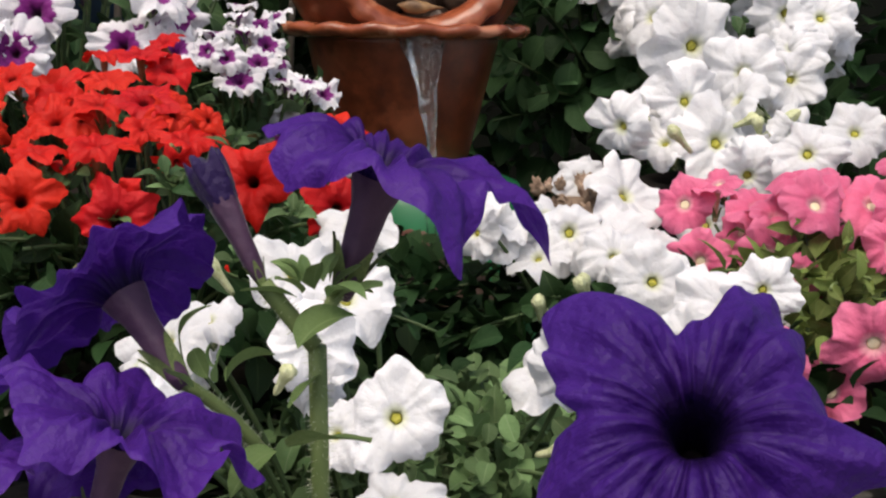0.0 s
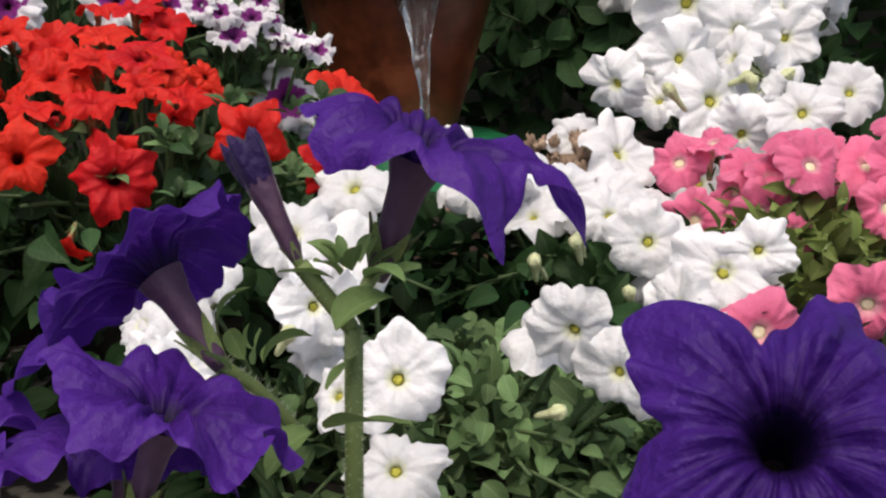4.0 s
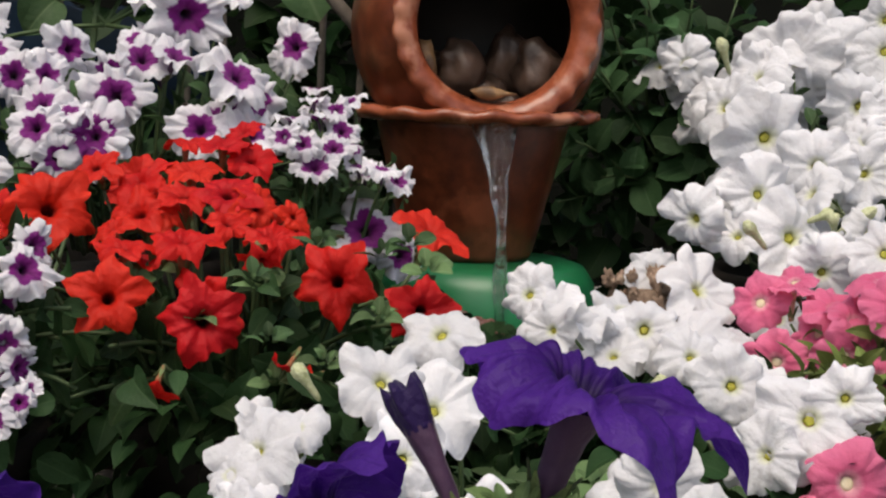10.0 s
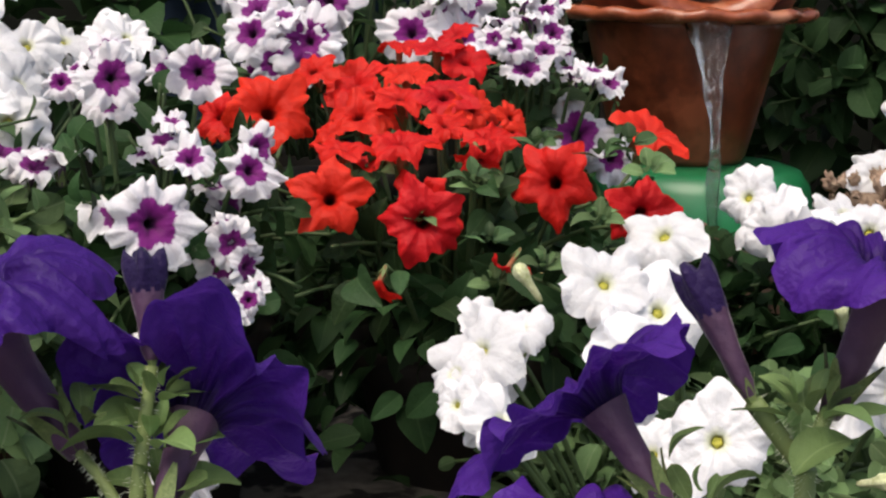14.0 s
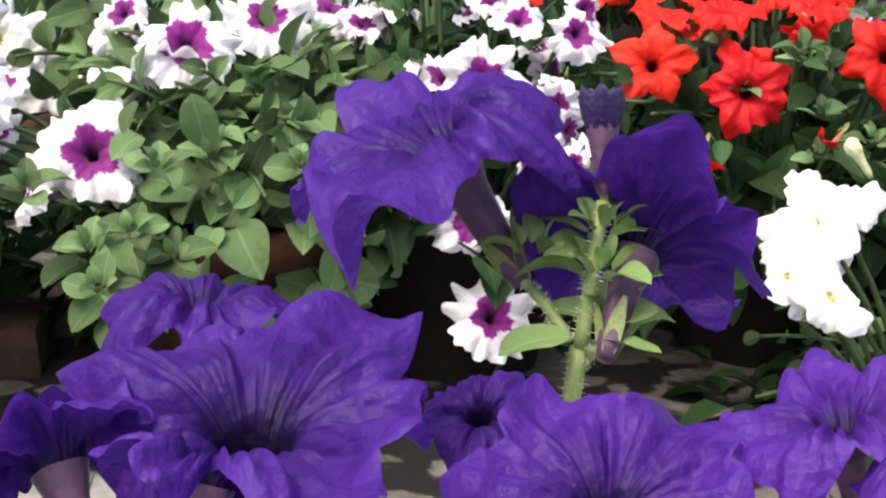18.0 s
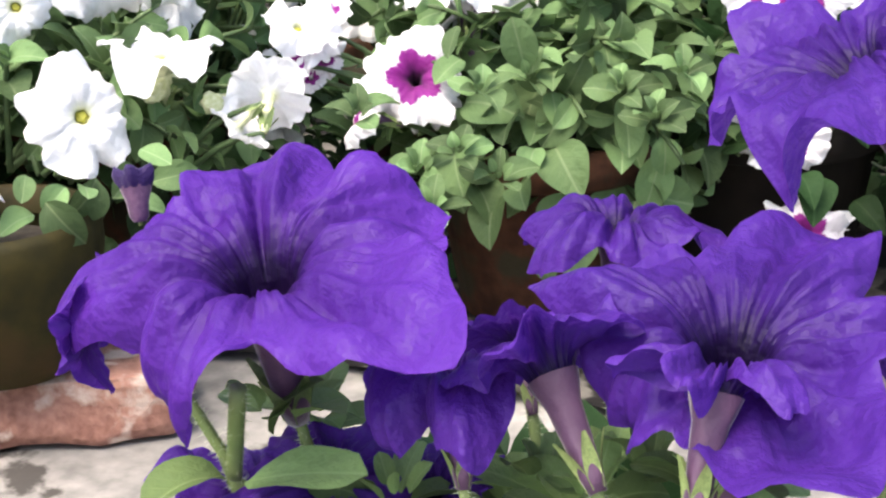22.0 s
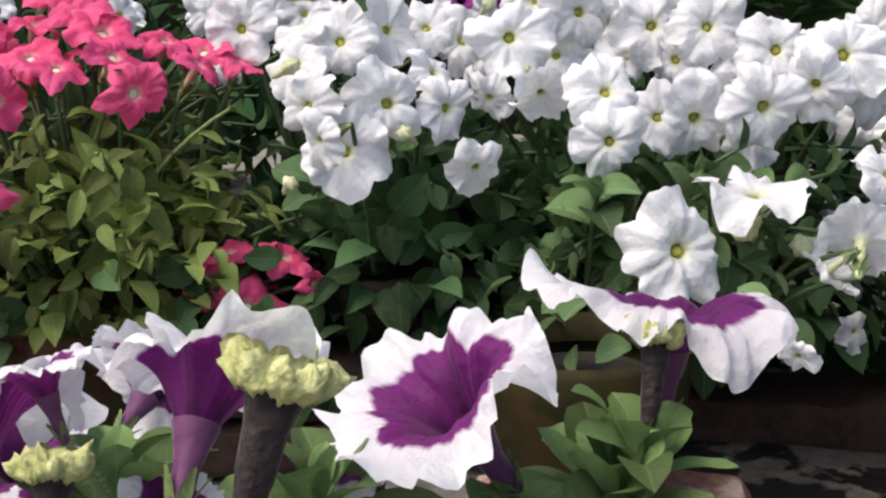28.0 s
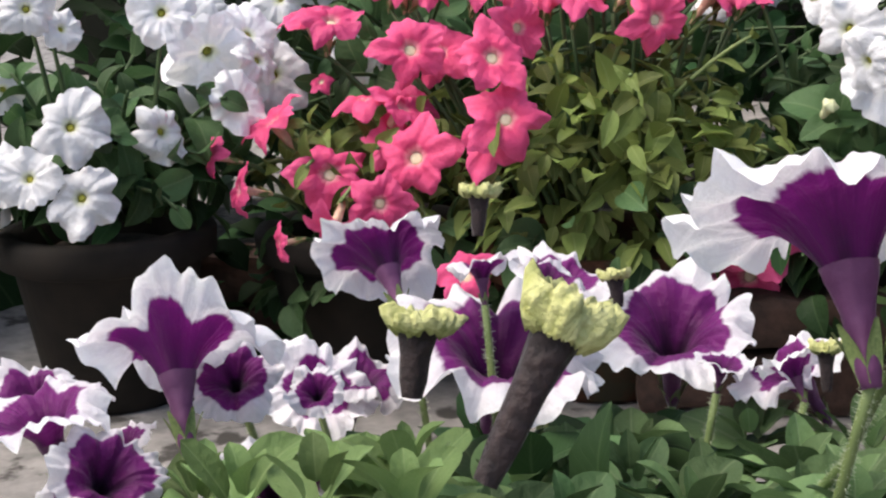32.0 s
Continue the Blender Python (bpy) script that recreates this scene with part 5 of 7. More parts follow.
bloom(white_mid, "white", -0.748, -0.054, 0.286, 166, -28, 0.045)
bloom(white_mid, "white", -0.735, -0.115, 0.241, -72, -13, 0.028)
bloom(white_mid, "white", -0.742, 0.027, 0.346, -40, 60, 0.051)
white_back = potted("white_petunia", "large white petunia in full bloom", -1.0, 0.11, GROUND, (-0.99, 0.11, 0.27), 0.12, 0.09, 0.18, CLAY)
bush(white_back, 8, "petunia", (-0.97, 0.09, 0.30), (0.20, 0.13, 0.11), 34, 0.045, 8)
skirt(white_back, 106, "petunia", -0.98, 0.09, 0.15, 0.30, 0.16, 40, 0.048, 180, 380)
bloom(white_back, "white", -0.924, -0.070, 0.405, -54, 24, 0.064)
bloom(white_back, "white", -0.904, -0.094, 0.370, -60, -2, 0.059)
bloom(white_back, "white", -1.010, -0.079, 0.443, -50, 10, 0.069)
bloom(white_back, "white", -0.990, -0.013, 0.459, -53, 15, 0.068)
bloom(white_back, "white", -0.941, 0.015, 0.448, -50, 10, 0.065)
bloom(white_back, "white", -0.896, 0.026, 0.448, -58, 16, 0.064)
bloom(white_back, "white", -0.872, -0.028, 0.381, -36, -8, 0.068)
bloom(white_back, "white", -0.828, -0.003, 0.390, -49, 2, 0.068)
bloom(white_back, "white", -0.844, 0.041, 0.430, -49, 23, 0.065)
bloom(white_back, "white", -0.795, 0.057, 0.427, -52, 11, 0.077)
bloom(white_back, "white", -0.808, 0.034, 0.404, -67, 1, 0.06)
bloom(white_back, "white", -0.972, -0.088, 0.400, -42, -26, 0.048)
bloom(white_back, "white", -1.015, -0.101, 0.396, -64, -21, 0.04)
bloom(white_back, "white", -1.071, -0.067, 0.438, -39, 40, 0.055)
bloom(white_back, "white", -1.014, -0.018, 0.425, -61, 41, 0.055)
bloom(white_back, "white", -0.963, 0.012, 0.424, -56, 52, 0.05)
bloom(white_back, "white", -0.874, 0.038, 0.419, -52, 42, 0.053)
bloom(white_back, "white", -0.802, 0.110, 0.438, -46, 28, 0.062)
bloom(white_back, "white", -0.923, 0.020, 0.420, -69, 27, 0.05)
bloom(white_back, "white", -0.894, -0.046, 0.384, -69, 25, 0.058)
bloom(white_back, "white", -1.025, -0.037, 0.468, -85, 4, 0.068)
bloom(white_back, "white", -0.984, 0.018, 0.450, -61, 8, 0.069)
bloom(white_back, "white", -0.949, 0.063, 0.406, -78, 10, 0.051)
bloom(white_back, "white", -0.877, 0.024, 0.383, -13, 3, 0.063)
bloom(white_back, "white", -0.856, 0.030, 0.363, -17, 4, 0.061)
bloom(white_back, "white", -0.832, 0.088, 0.420, -44, 47, 0.065)
bloom(white_back, "white", -0.783, 0.095, 0.398, -28, 14, 0.066)
bloom(white_back, "white", -0.823, 0.068, 0.424, -63, 28, 0.048)
bloom(white_back, "white", -1.048, -0.068, 0.403, -51, -28, 0.037)
bloom(white_back, "white", -1.129, -0.040, 0.449, -3, 42, 0.048)
bloom(white_back, "white", -0.986, 0.018, 0.427, -17, 65, 0.049)
bloom(white_back, "white", -0.921, 0.056, 0.388, -22, 45, 0.055)
bloom(white_back, "white", -0.931, 0.069, 0.387, -86, 23, 0.039)
white_near = potted("white_petunia", "dense white petunia over a dark clay pot", -1.15, -0.08, GROUND, (-1.15, -0.08, 0.26), 0.10, 0.08, 0.16, POT_DARK)
bush(white_near, 9, "petunia", (-1.13, -0.09, 0.29), (0.16, 0.13, 0.11), 30, 0.045, 8)
skirt(white_near, 107, "dark", -1.14, -0.09, 0.13, 0.28, 0.17, 40, 0.046, 190, 380)
bloom(white_near, "white", -1.043, -0.230, 0.370, -43, 12, 0.068)
bloom(white_near, "white", -1.038, -0.188, 0.401, -39, 18, 0.07)
bloom(white_near, "white", -1.069, -0.245, 0.402, -71, 18, 0.058)
bloom(white_near, "white", -1.095, -0.128, 0.450, -27, 39, 0.061)
bloom(white_near, "white", -1.109, -0.170, 0.444, -60, 46, 0.06)
bloom(white_near, "white", -1.025, -0.137, 0.392, -30, 12, 0.056)
bloom(white_near, "white", -0.989, -0.147, 0.349, -30, -23, 0.045)
bloom(white_near, "white", -1.050, -0.124, 0.419, -21, 38, 0.049)
bloom(white_near, "white", -1.245, -0.157, 0.449, -45, 22, 0.063)
bloom(white_near, "white", -1.102, -0.224, 0.431, -71, 27, 0.051)
bloom(white_near, "white", -1.095, -0.085, 0.450, -46, 40, 0.055)
bloom(white_near, "white", -1.037, -0.264, 0.381, -74, -2, 0.048)
bloom(white_near, "white", -1.071, -0.199, 0.373, -106, 38, 0.057)
bloom(white_near, "white", -1.147, -0.175, 0.454, -97, 38, 0.058)
pink = potted("pink_petunia", "bright pink petunia with yellow-green leaves in a clay pot", -1.30, -0.28, GROUND, (-1.30, -0.27, 0.25), 0.10, 0.075, 0.13, CLAY)
bush(pink, 10, "pale", (-1.30, -0.27, 0.31), (0.17, 0.14, 0.12), 28, 0.038, 8, low=-0.5, mat=STEM)
skirt(pink, 108, "petunia", -1.29, -0.28, 0.12, 0.28, 0.18, 34, 0.038, 200, 400)
skirt(pink, 113, "pale", -1.29, -0.28, 0.14, 0.36, 0.27, 36, 0.030, 200, 400)
bloom(pink, "pink", -1.357, -0.430, 0.390, -29, 13, 0.057)
bloom(pink, "pink", -1.253, -0.424, 0.388, -27, 13, 0.055)
bloom(pink, "pink", -1.436, -0.457, 0.414, -18, 62, 0.055)
bloom(pink, "pink", -1.241, -0.423, 0.342, -45, 17, 0.06)
bloom(pink, "pink", -1.421, -0.393, 0.444, -48, 58, 0.051)
bloom(pink, "pink", -1.409, -0.378, 0.437, 0, 39, 0.043)
bloom(pink, "pink", -1.483, -0.295, 0.476, -30, 26, 0.034)
bloom(pink, "pink", -1.380, -0.345, 0.436, -52, 53, 0.046)
bloom(pink, "pink", -1.385, -0.312, 0.452, -9, 48, 0.042)
bloom(pink, "pink", -1.327, -0.311, 0.436, -43, 62, 0.055)
bloom(pink, "pink", -1.326, -0.263, 0.468, -33, 57, 0.06)
bloom(pink, "pink", -1.294, -0.261, 0.454, -20, 64, 0.062)
bloom(pink, "pink", -1.222, -0.285, 0.407, -33, 12, 0.054)
bloom(pink, "pink", -1.277, -0.211, 0.443, -13, 59, 0.046)
bloom(pink, "pink", -1.233, -0.211, 0.424, 8, 47, 0.049)
bloom(pink, "pink", -1.237, -0.166, 0.422, 5, 43, 0.043)
bloom(pink, "pink", -1.288, -0.312, 0.428, -30, 69, 0.049)
bloom(pink, "pink", -1.261, -0.275, 0.435, -10, 62, 0.051)
bloom(pink, "pink", -1.381, -0.272, 0.458, -43, 52, 0.045)
bloom(pink, "pink", -1.375, -0.239, 0.480, -34, 45, 0.045)
bloom(pink, "pink", -1.147, -0.248, 0.237, -43, 18, 0.068)
bloom(pink, "pink", -1.184, -0.256, 0.251, -77, 13, 0.048)
bloom(pink, "pink", -1.184, -0.231, 0.276, -69, 73, 0.042)
bloom(pink, "pink", -1.139, -0.210, 0.274, 1, 71, 0.043)
bloom(pink, "pink", -1.115, -0.202, 0.252, 1, 15, 0.029)
bloom(pink, "pink", -1.387, -0.382, 0.382, -27, 34, 0.056)
bloom(pink, "pink", -1.317, -0.349, 0.402, -10, 11, 0.046)
bloom(pink, "pink", -1.475, -0.461, 0.417, -80, 65, 0.048)
bloom(pink, "pink", -1.262, -0.425, 0.325, -61, 10, 0.06)
bloom(pink, "pink", -1.470, -0.371, 0.441, -4, 60, 0.043)
bloom(pink, "pink", -1.442, -0.375, 0.440, -41, 24, 0.044)
bloom(pink, "pink", -1.510, -0.262, 0.489, -46, 25, 0.03)
bloom(pink, "pink", -1.377, -0.301, 0.429, -46, 69, 0.052)
bloom(pink, "pink", -1.382, -0.250, 0.484, -45, 62, 0.052)
bloom(pink, "pink", -1.310, -0.202, 0.442, -69, 74, 0.038)
bloom(pink, "pink", -1.267, -0.182, 0.432, -41, 55, 0.049)
bloom(pink, "pink", -1.283, -0.136, 0.420, -22, 63, 0.035)
bloom(pink, "pink", -1.323, -0.282, 0.429, -78, 72, 0.041)
bloom(pink, "pink", -1.261, -0.242, 0.420, 27, 62, 0.047)
bloom(pink, "pink", -1.171, -0.235, 0.199, -40, 30, 0.065)
bloom(pink, "pink", -1.214, -0.220, 0.228, -94, 11, 0.04)
bloom(pink, "pink", -1.221, -0.230, 0.263, -107, 60, 0.035)
bloom(pink, "pink", -1.179, -0.206, 0.248, 19, 76, 0.044)
bloom(pink, "pink", -1.132, -0.176, 0.243, -8, 49, 0.026)
pink_side = potted("pink_petunia", "pink petunia hanging over the edge of a dark pot", -1.46, -0.42, GROUND, (-1.45, -0.42, 0.25), 0.09, 0.07, 0.14, POT_DARK)
bush(pink_side, 11, "pale", (-1.42, -0.44, 0.27), (0.11, 0.10, 0.07), 18, 0.04, 7, mat=STEM)
skirt(pink_side, 109, "petunia", -1.42, -0.43, 0.08, 0.26, 0.17, 20, 0.042, 200, 400)
bloom(pink_side, "pink", -1.375, -0.503, 0.294, -32, 13, 0.061)
bloom(pink_side, "pink", -1.326, -0.452, 0.307, -26, 14, 0.065)
bloom(pink_side, "pink", -1.337, -0.479, 0.270, -29, 2, 0.052)
bloom(pink_side, "pink", -1.391, -0.455, 0.350, -60, 70, 0.058)
bloom(pink_side, "pink", -1.362, -0.437, 0.344, 1, 62, 0.053)
bloom(pink_side, "pink", -1.437, -0.520, 0.334, -90, 54, 0.054)
bloom(pink_side, "pink", -1.429, -0.559, 0.281, -104, 13, 0.046)
bloom(pink_side, "pink", -1.465, -0.565, 0.306, -111, 11, 0.037)
bloom(pink_side, "pink", -1.348, -0.516, 0.256, -54, -42, 0.047)
bloom(pink_side, "pink", -1.255, -0.456, 0.223, -26, 11, 0.05)
bloom(pink_side, "pink", -1.383, -0.549, 0.241, -104, -22, 0.032)
bloom(pink_side, "pink", -1.363, -0.447, 0.315, -40, 34, 0.046)
bloom(pink_side, "pink", -1.382, -0.412, 0.345, -6, 70, 0.043)
bloom(pink_side, "pink", -1.452, -0.462, 0.360, -56, 31, 0.024)
white_left = potted("white_petunia", "white petunia in a black pot on the paving", -1.545, -0.63, GROUND, (-1.55, -0.62, 0.25), 0.085, 0.060, 0.155, POT_DARK)
bush(white_left, 12, "petunia", (-1.55, -0.61, 0.30), (0.13, 0.13, 0.09), 24, 0.045, 7)
skirt(white_left, 110, "deep", -1.545, -0.62, 0.085, 0.30, 0.25, 22, 0.045, 200, 420)
bloom(white_left, "white", -1.4924, -0.6984, 0.4352, -22, 14, 0.0463)
bloom(white_left, "white", -1.4934, -0.6703, 0.4180, -22, 14, 0.0354)
bloom(white_left, "white", -1.4319, -0.6121, 0.4290, -22, 34, 0.0540)
bloom(white_left, "white", -1.458, -0.684, 0.345, -19, 19, 0.058)
bloom(white_left, "white", -1.460, -0.606, 0.331, -18, 8, 0.053)
bloom(white_left, "white", -1.504, -0.540, 0.387, -20, 10, 0.072)
bloom(white_left, "white", -1.464, -0.533, 0.349, -7, 1, 0.055)
bloom(white_left, "white", -1.463, -0.720, 0.308, -29, 11, 0.051)
bloom(white_left, "white", -1.437, -0.689, 0.291, -14, 7, 0.059)
bloom(white_left, "white", -1.505, -0.719, 0.307, -35, 28, 0.05)
bloom(white_left, "white", -1.506, -0.501, 0.401, -14, 20, 0.059)
bloom(white_left, "white", -1.566, -0.530, 0.414, -29, 27, 0.055)
bloom(white_left, "white", -1.479, -0.505, 0.381, -2, 9, 0.046)
bloom(white_left, "white", -1.599, -0.689, 0.364, -35, 13, 0.043)
bloom(white_left, "white", -1.535, -0.734, 0.292, 1, 9, 0.065)
white_far = potted("white_petunia", "white petunia at the back of the rows of pots", -1.60, -0.25, GROUND, (-1.60, -0.25, 0.30), 0.12, 0.09, 0.18, CLAY)
bush(white_far, 13, "petunia", (-1.58, -0.24, 0.34), (0.30, 0.30, 0.12), 28, 0.05, 7)
bloom(white_far, "white", -1.652, -0.351, 0.458, -26, 9, 0.079)
bloom(white_far, "white", -1.527, -0.520, 0.373, -27, 14, 0.088)
bloom(white_far, "white", -1.767, -0.406, 0.484, -28, 14, 0.064)
bloom(white_far, "white", -1.622, -0.408, 0.425, -36, 11, 0.06)
bloom(white_far, "white", -1.666, -0.466, 0.418, -20, 28, 0.054)
bloom(white_far, "white", -1.506, -0.503, 0.351, -6, -3, 0.044)
bloom(white_far, "white", -1.586, -0.458, 0.387, -3, 15, 0.047)
bloom(white_far, "white", -1.522, -0.383, 0.370, -18, 1, 0.047)
bloom(white_far, "white", -1.578, -0.266, 0.432, -30, 16, 0.034)
bloom(white_far, "white", -1.721, -0.269, 0.476, -22, 14, 0.054)
bloom(white_far, "white", -1.638, -0.165, 0.467, -32, 14, 0.054)
bloom(white_far, "white", -1.553, -0.064, 0.449, -37, 21, 0.048)
bloom(white_far, "white", -1.354, -0.059, 0.449, -43, 15, 0.071)
bloom(white_far, "white", -1.339, -0.040, 0.450, -27, 9, 0.049)
bloom(white_far, "white", -1.417, -0.054, 0.453, -53, 21, 0.051)
bloom(white_far, "white", -1.321, -0.016, 0.452, -39, 27, 0.049)
bloom(white_far, "white", -1.715, -0.333, 0.482, -54, 14, 0.066)
bloom(white_far, "white", -1.528, -0.467, 0.363, -5, 16, 0.075)
bloom(white_far, "white", -1.797, -0.401, 0.497, 1, 13, 0.064)
bloom(white_far, "white", -1.650, -0.395, 0.449, -66, 8, 0.047)
bloom(white_far, "white", -1.703, -0.472, 0.402, -75, 50, 0.048)
bloom(white_far, "white", -1.550, -0.458, 0.356, -18, 26, 0.037)
bloom(white_far, "white", -1.638, -0.436, 0.366, 5, 23, 0.039)
bloom(white_far, "white", -1.570, -0.347, 0.357, 10, 16, 0.041)
bloom(white_far, "white", -1.617, -0.218, 0.444, -39, 24, 0.033)
bloom(white_far, "white", -1.776, -0.248, 0.486, 6, 34, 0.053)
bloom(white_far, "white", -1.683, -0.131, 0.488, -30, 54, 0.047)
bloom(white_far, "white", -1.603, -0.020, 0.445, -56, 21, 0.04)
bloom(white_far, "white", -1.387, -0.061, 0.412, -73, 28, 0.059)
bloom(white_far, "white", -1.353, -0.004, 0.419, -12, 11, 0.038)
bloom(white_far, "white", -1.469, -0.020, 0.455, -53, 22, 0.047)
bloom(white_far, "white", -1.326, 0.024, 0.456, -7, 54, 0.041)
picotee_far = potted("picotee_petunia", "purple and white petunia far back among the pots", -1.72, -0.05, GROUND, (-1.70, -0.05, 0.30), 0.12, 0.09, 0.18, CLAY)
bush(picotee_far, 14, "dark", (-1.66, 0.0, 0.36), (0.34, 0.30, 0.12), 26, 0.05, 7)
bloom(picotee_far, "pic", -1.838, -0.332, 0.476, -23, 14, 0.056)
bloom(picotee_far, "pic", -1.783, -0.355, 0.456, -23, 15, 0.048)
bloom(picotee_far, "pic", -1.761, -0.154, 0.473, -25, 14, 0.051)
bloom(picotee_far, "pic", -1.330, 0.223, 0.455, -52, 20, 0.054)
bloom(picotee_far, "pic", -1.300, 0.257, 0.446, -47, 21, 0.036)
bloom(picotee_far, "pic", -1.865, -0.282, 0.485, -24, 19, 0.045)
bloom(picotee_far, "pic", -1.791, -0.196, 0.465, -28, 20, 0.045)
white_right = potted("white_petunia", "tall white petunia beside the fountain", 0.45, 1.02, GROUND, (0.43, 1.0, 0.32), 0.13, 0.1, 0.22, POT_DARK)
bush(white_right, 15, "petunia", (0.43, 1.02, 0.40), (0.15, 0.12, 0.17), 20, 0.045, 7)
bloom(white_right, "white", 0.353, 0.896, 0.487, -104, 7, 0.121)
bloom(white_right, "white", 0.408, 0.872, 0.457, -100, 3, 0.1)
bloom(white_right, "white", 0.478, 0.949, 0.528, -102, 12, 0.096)
bloom(white_right, "white", 0.246, 0.783, 0.395, -126, 9, 0.084)
bloom(white_right, "white", 0.362, 0.782, 0.380, -110, 11, 0.11)
bloom(white_right, "white", 0.383, 0.725, 0.345, -94, -4, 0.082)
bloom(white_right, "white", 0.245, 0.703, 0.328, -101, 10, 0.091)
bloom(white_right, "white", 0.343, 1.002, 0.535, -115, 21, 0.099)
bloom(white_right, "white", 0.412, 1.059, 0.587, -105, 16, 0.127)
bloom(white_right, "white", 0.463, 1.060, 0.604, -94, 16, 0.11)
bloom(white_right, "white", 0.317, 1.053, 0.532, -127, 14, 0.089)
bloom(white_right, "white", 0.287, 1.111, 0.577, -121, 9, 0.079)
bloom(white_right, "white", 0.522, 1.008, 0.601, -97, 10, 0.095)
bloom(white_right, "white", 0.435, 0.680, 0.377, -97, 18, 0.086)
bloom(white_right, "white", 0.473, 0.892, 0.450, -90, 9, 0.085)
bloom(white_right, "white", 0.522, 0.944, 0.526, -97, 18, 0.088)
bloom(white_right, "white", 0.360, 0.926, 0.471, -114, 4, 0.103)
bloom(white_right, "white", 0.309, 0.960, 0.524, -129, 18, 0.095)
bloom(white_right, "white", 0.352, 0.959, 0.423, -87, 39, 0.115)
bloom(white_right, "white", 0.481, 0.920, 0.489, -124, 22, 0.084)
bloom(white_right, "white", 0.481, 0.954, 0.499, -128, -6, 0.083)
bloom(white_right, "white", 0.473, 0.932, 0.475, -124, 7, 0.078)
bloom(white_right, "white", 0.535, 1.001, 0.476, -55, 36, 0.099)
bloom(white_right, "white", 0.509, 1.029, 0.507, -127, 44, 0.092)
bloom(white_right, "white", 0.273, 0.859, 0.384, -129, 1, 0.073)
bloom(white_right, "white", 0.302, 0.804, 0.379, -141, 36, 0.074)
bloom(white_right, "white", 0.307, 0.866, 0.421, -115, 21, 0.073)
bloom(white_right, "white", 0.395, 0.852, 0.427, -145, 34, 0.087)
bloom(white_right, "white", 0.332, 0.826, 0.425, -73, 17, 0.094)
bloom(white_right, "white", 0.392, 0.753, 0.358, -80, 8, 0.063)
bloom(white_right, "white", 0.347, 0.766, 0.288, -107, 28, 0.075)
bloom(white_right, "white", 0.203, 0.765, 0.273, -122, 45, 0.086)
bloom(white_right, "white", 0.201, 0.748, 0.337, -74, 20, 0.074)
bloom(white_right, "white", 0.366, 1.043, 0.565, -127, 44, 0.101)
bloom(white_right, "white", 0.389, 1.064, 0.570, -121, 17, 0.089)
bloom(white_right, "white", 0.382, 1.072, 0.533, -126, 36, 0.088)
bloom(white_right, "white", 0.465, 1.113, 0.619, -117, 5, 0.098)
bloom(white_right, "white", 0.444, 1.122, 0.579, -135, 33, 0.105)
bloom(white_right, "white", 0.390, 1.138, 0.554, -71, 9, 0.108)
bloom(white_right, "white", 0.430, 1.094, 0.544, -80, 13, 0.11)
bloom(white_right, "white", 0.542, 1.116, 0.630, -117, 9, 0.104)
bloom(white_right, "white", 0.440, 1.101, 0.549, -60, 51, 0.092)
bloom(white_right, "white", 0.305, 1.098, 0.501, -118, 21, 0.077)
bloom(white_right, "white", 0.377, 1.097, 0.544, -103, 12, 0.08)
bloom(white_right, "white", 0.370, 1.126, 0.503, -155, 29, 0.089)
bloom(white_right, "white", 0.262, 1.189, 0.576, -92, 41, 0.074)
bloom(white_right, "white", 0.305, 1.163, 0.543, -129, 30, 0.073)
bloom(white_right, "white", 0.280, 1.142, 0.587, -143, 16, 0.072)
bloom(white_right, "white", 0.561, 1.087, 0.569, -100, 10, 0.088)
bloom(white_right, "white", 0.531, 1.058, 0.642, -118, -0, 0.088)
bloom(white_right, "white", 0.497, 0.714, 0.398, -66, 26, 0.074)
bloom(white_right, "white", 0.440, 0.745, 0.388, -73, 19, 0.077)
bloom(white_right, "white", 0.442, 0.912, 0.401, -98, 43, 0.086)
bloom(white_right, "white", 0.439, 0.956, 0.455, -64, 10, 0.078)
bloom(white_right, "white", 0.469, 0.944, 0.488, -86, 2, 0.079)
bloom(white_right, "white", 0.561, 0.979, 0.511, -48, 39, 0.077)
bloom(white_right, "white", 0.547, 1.020, 0.477, -138, 39, 0.074)
white_slope = potted("white_petunia", "white petunia spreading in front of the fountain", 0.24, 0.58, GROUND, (0.22, 0.58, 0.20), 0.1, 0.08, 0.10, POT_DARK)
bush(white_slope, 16, "dark", (0.20, 0.52, 0.20), (0.18, 0.16, 0.08), 26, 0.04, 7)
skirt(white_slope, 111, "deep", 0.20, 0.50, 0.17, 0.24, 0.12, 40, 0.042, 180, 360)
bloom(white_slope, "white", 0.199, 0.527, 0.298, -98, 21, 0.082)
bloom(white_slope, "white", 0.165, 0.566, 0.305, -105, 25, 0.084)
bloom(white_slope, "white", 0.061, 0.520, 0.327, -119, 43, 0.073)
bloom(white_slope, "white", 0.104, 0.549, 0.321, -99, 61, 0.067)
bloom(white_slope, "white", 0.301, 0.442, 0.249, -106, 21, 0.08)
bloom(white_slope, "white", 0.253, 0.405, 0.221, -109, 2, 0.075)
bloom(white_slope, "white", 0.233, 0.459, 0.249, -113, 12, 0.068)
bloom(white_slope, "white", 0.257, 0.503, 0.262, -98, 28, 0.065)
bloom(white_slope, "white", 0.129, 0.524, 0.287, -115, 41, 0.066)
bloom(white_slope, "white", 0.221, 0.513, 0.275, -86, 44, 0.065)
bloom(white_slope, "white", 0.262, 0.377, 0.213, -92, -8, 0.059)
bloom(white_slope, "white", 0.065, 0.488, 0.314, -122, 18, 0.053)
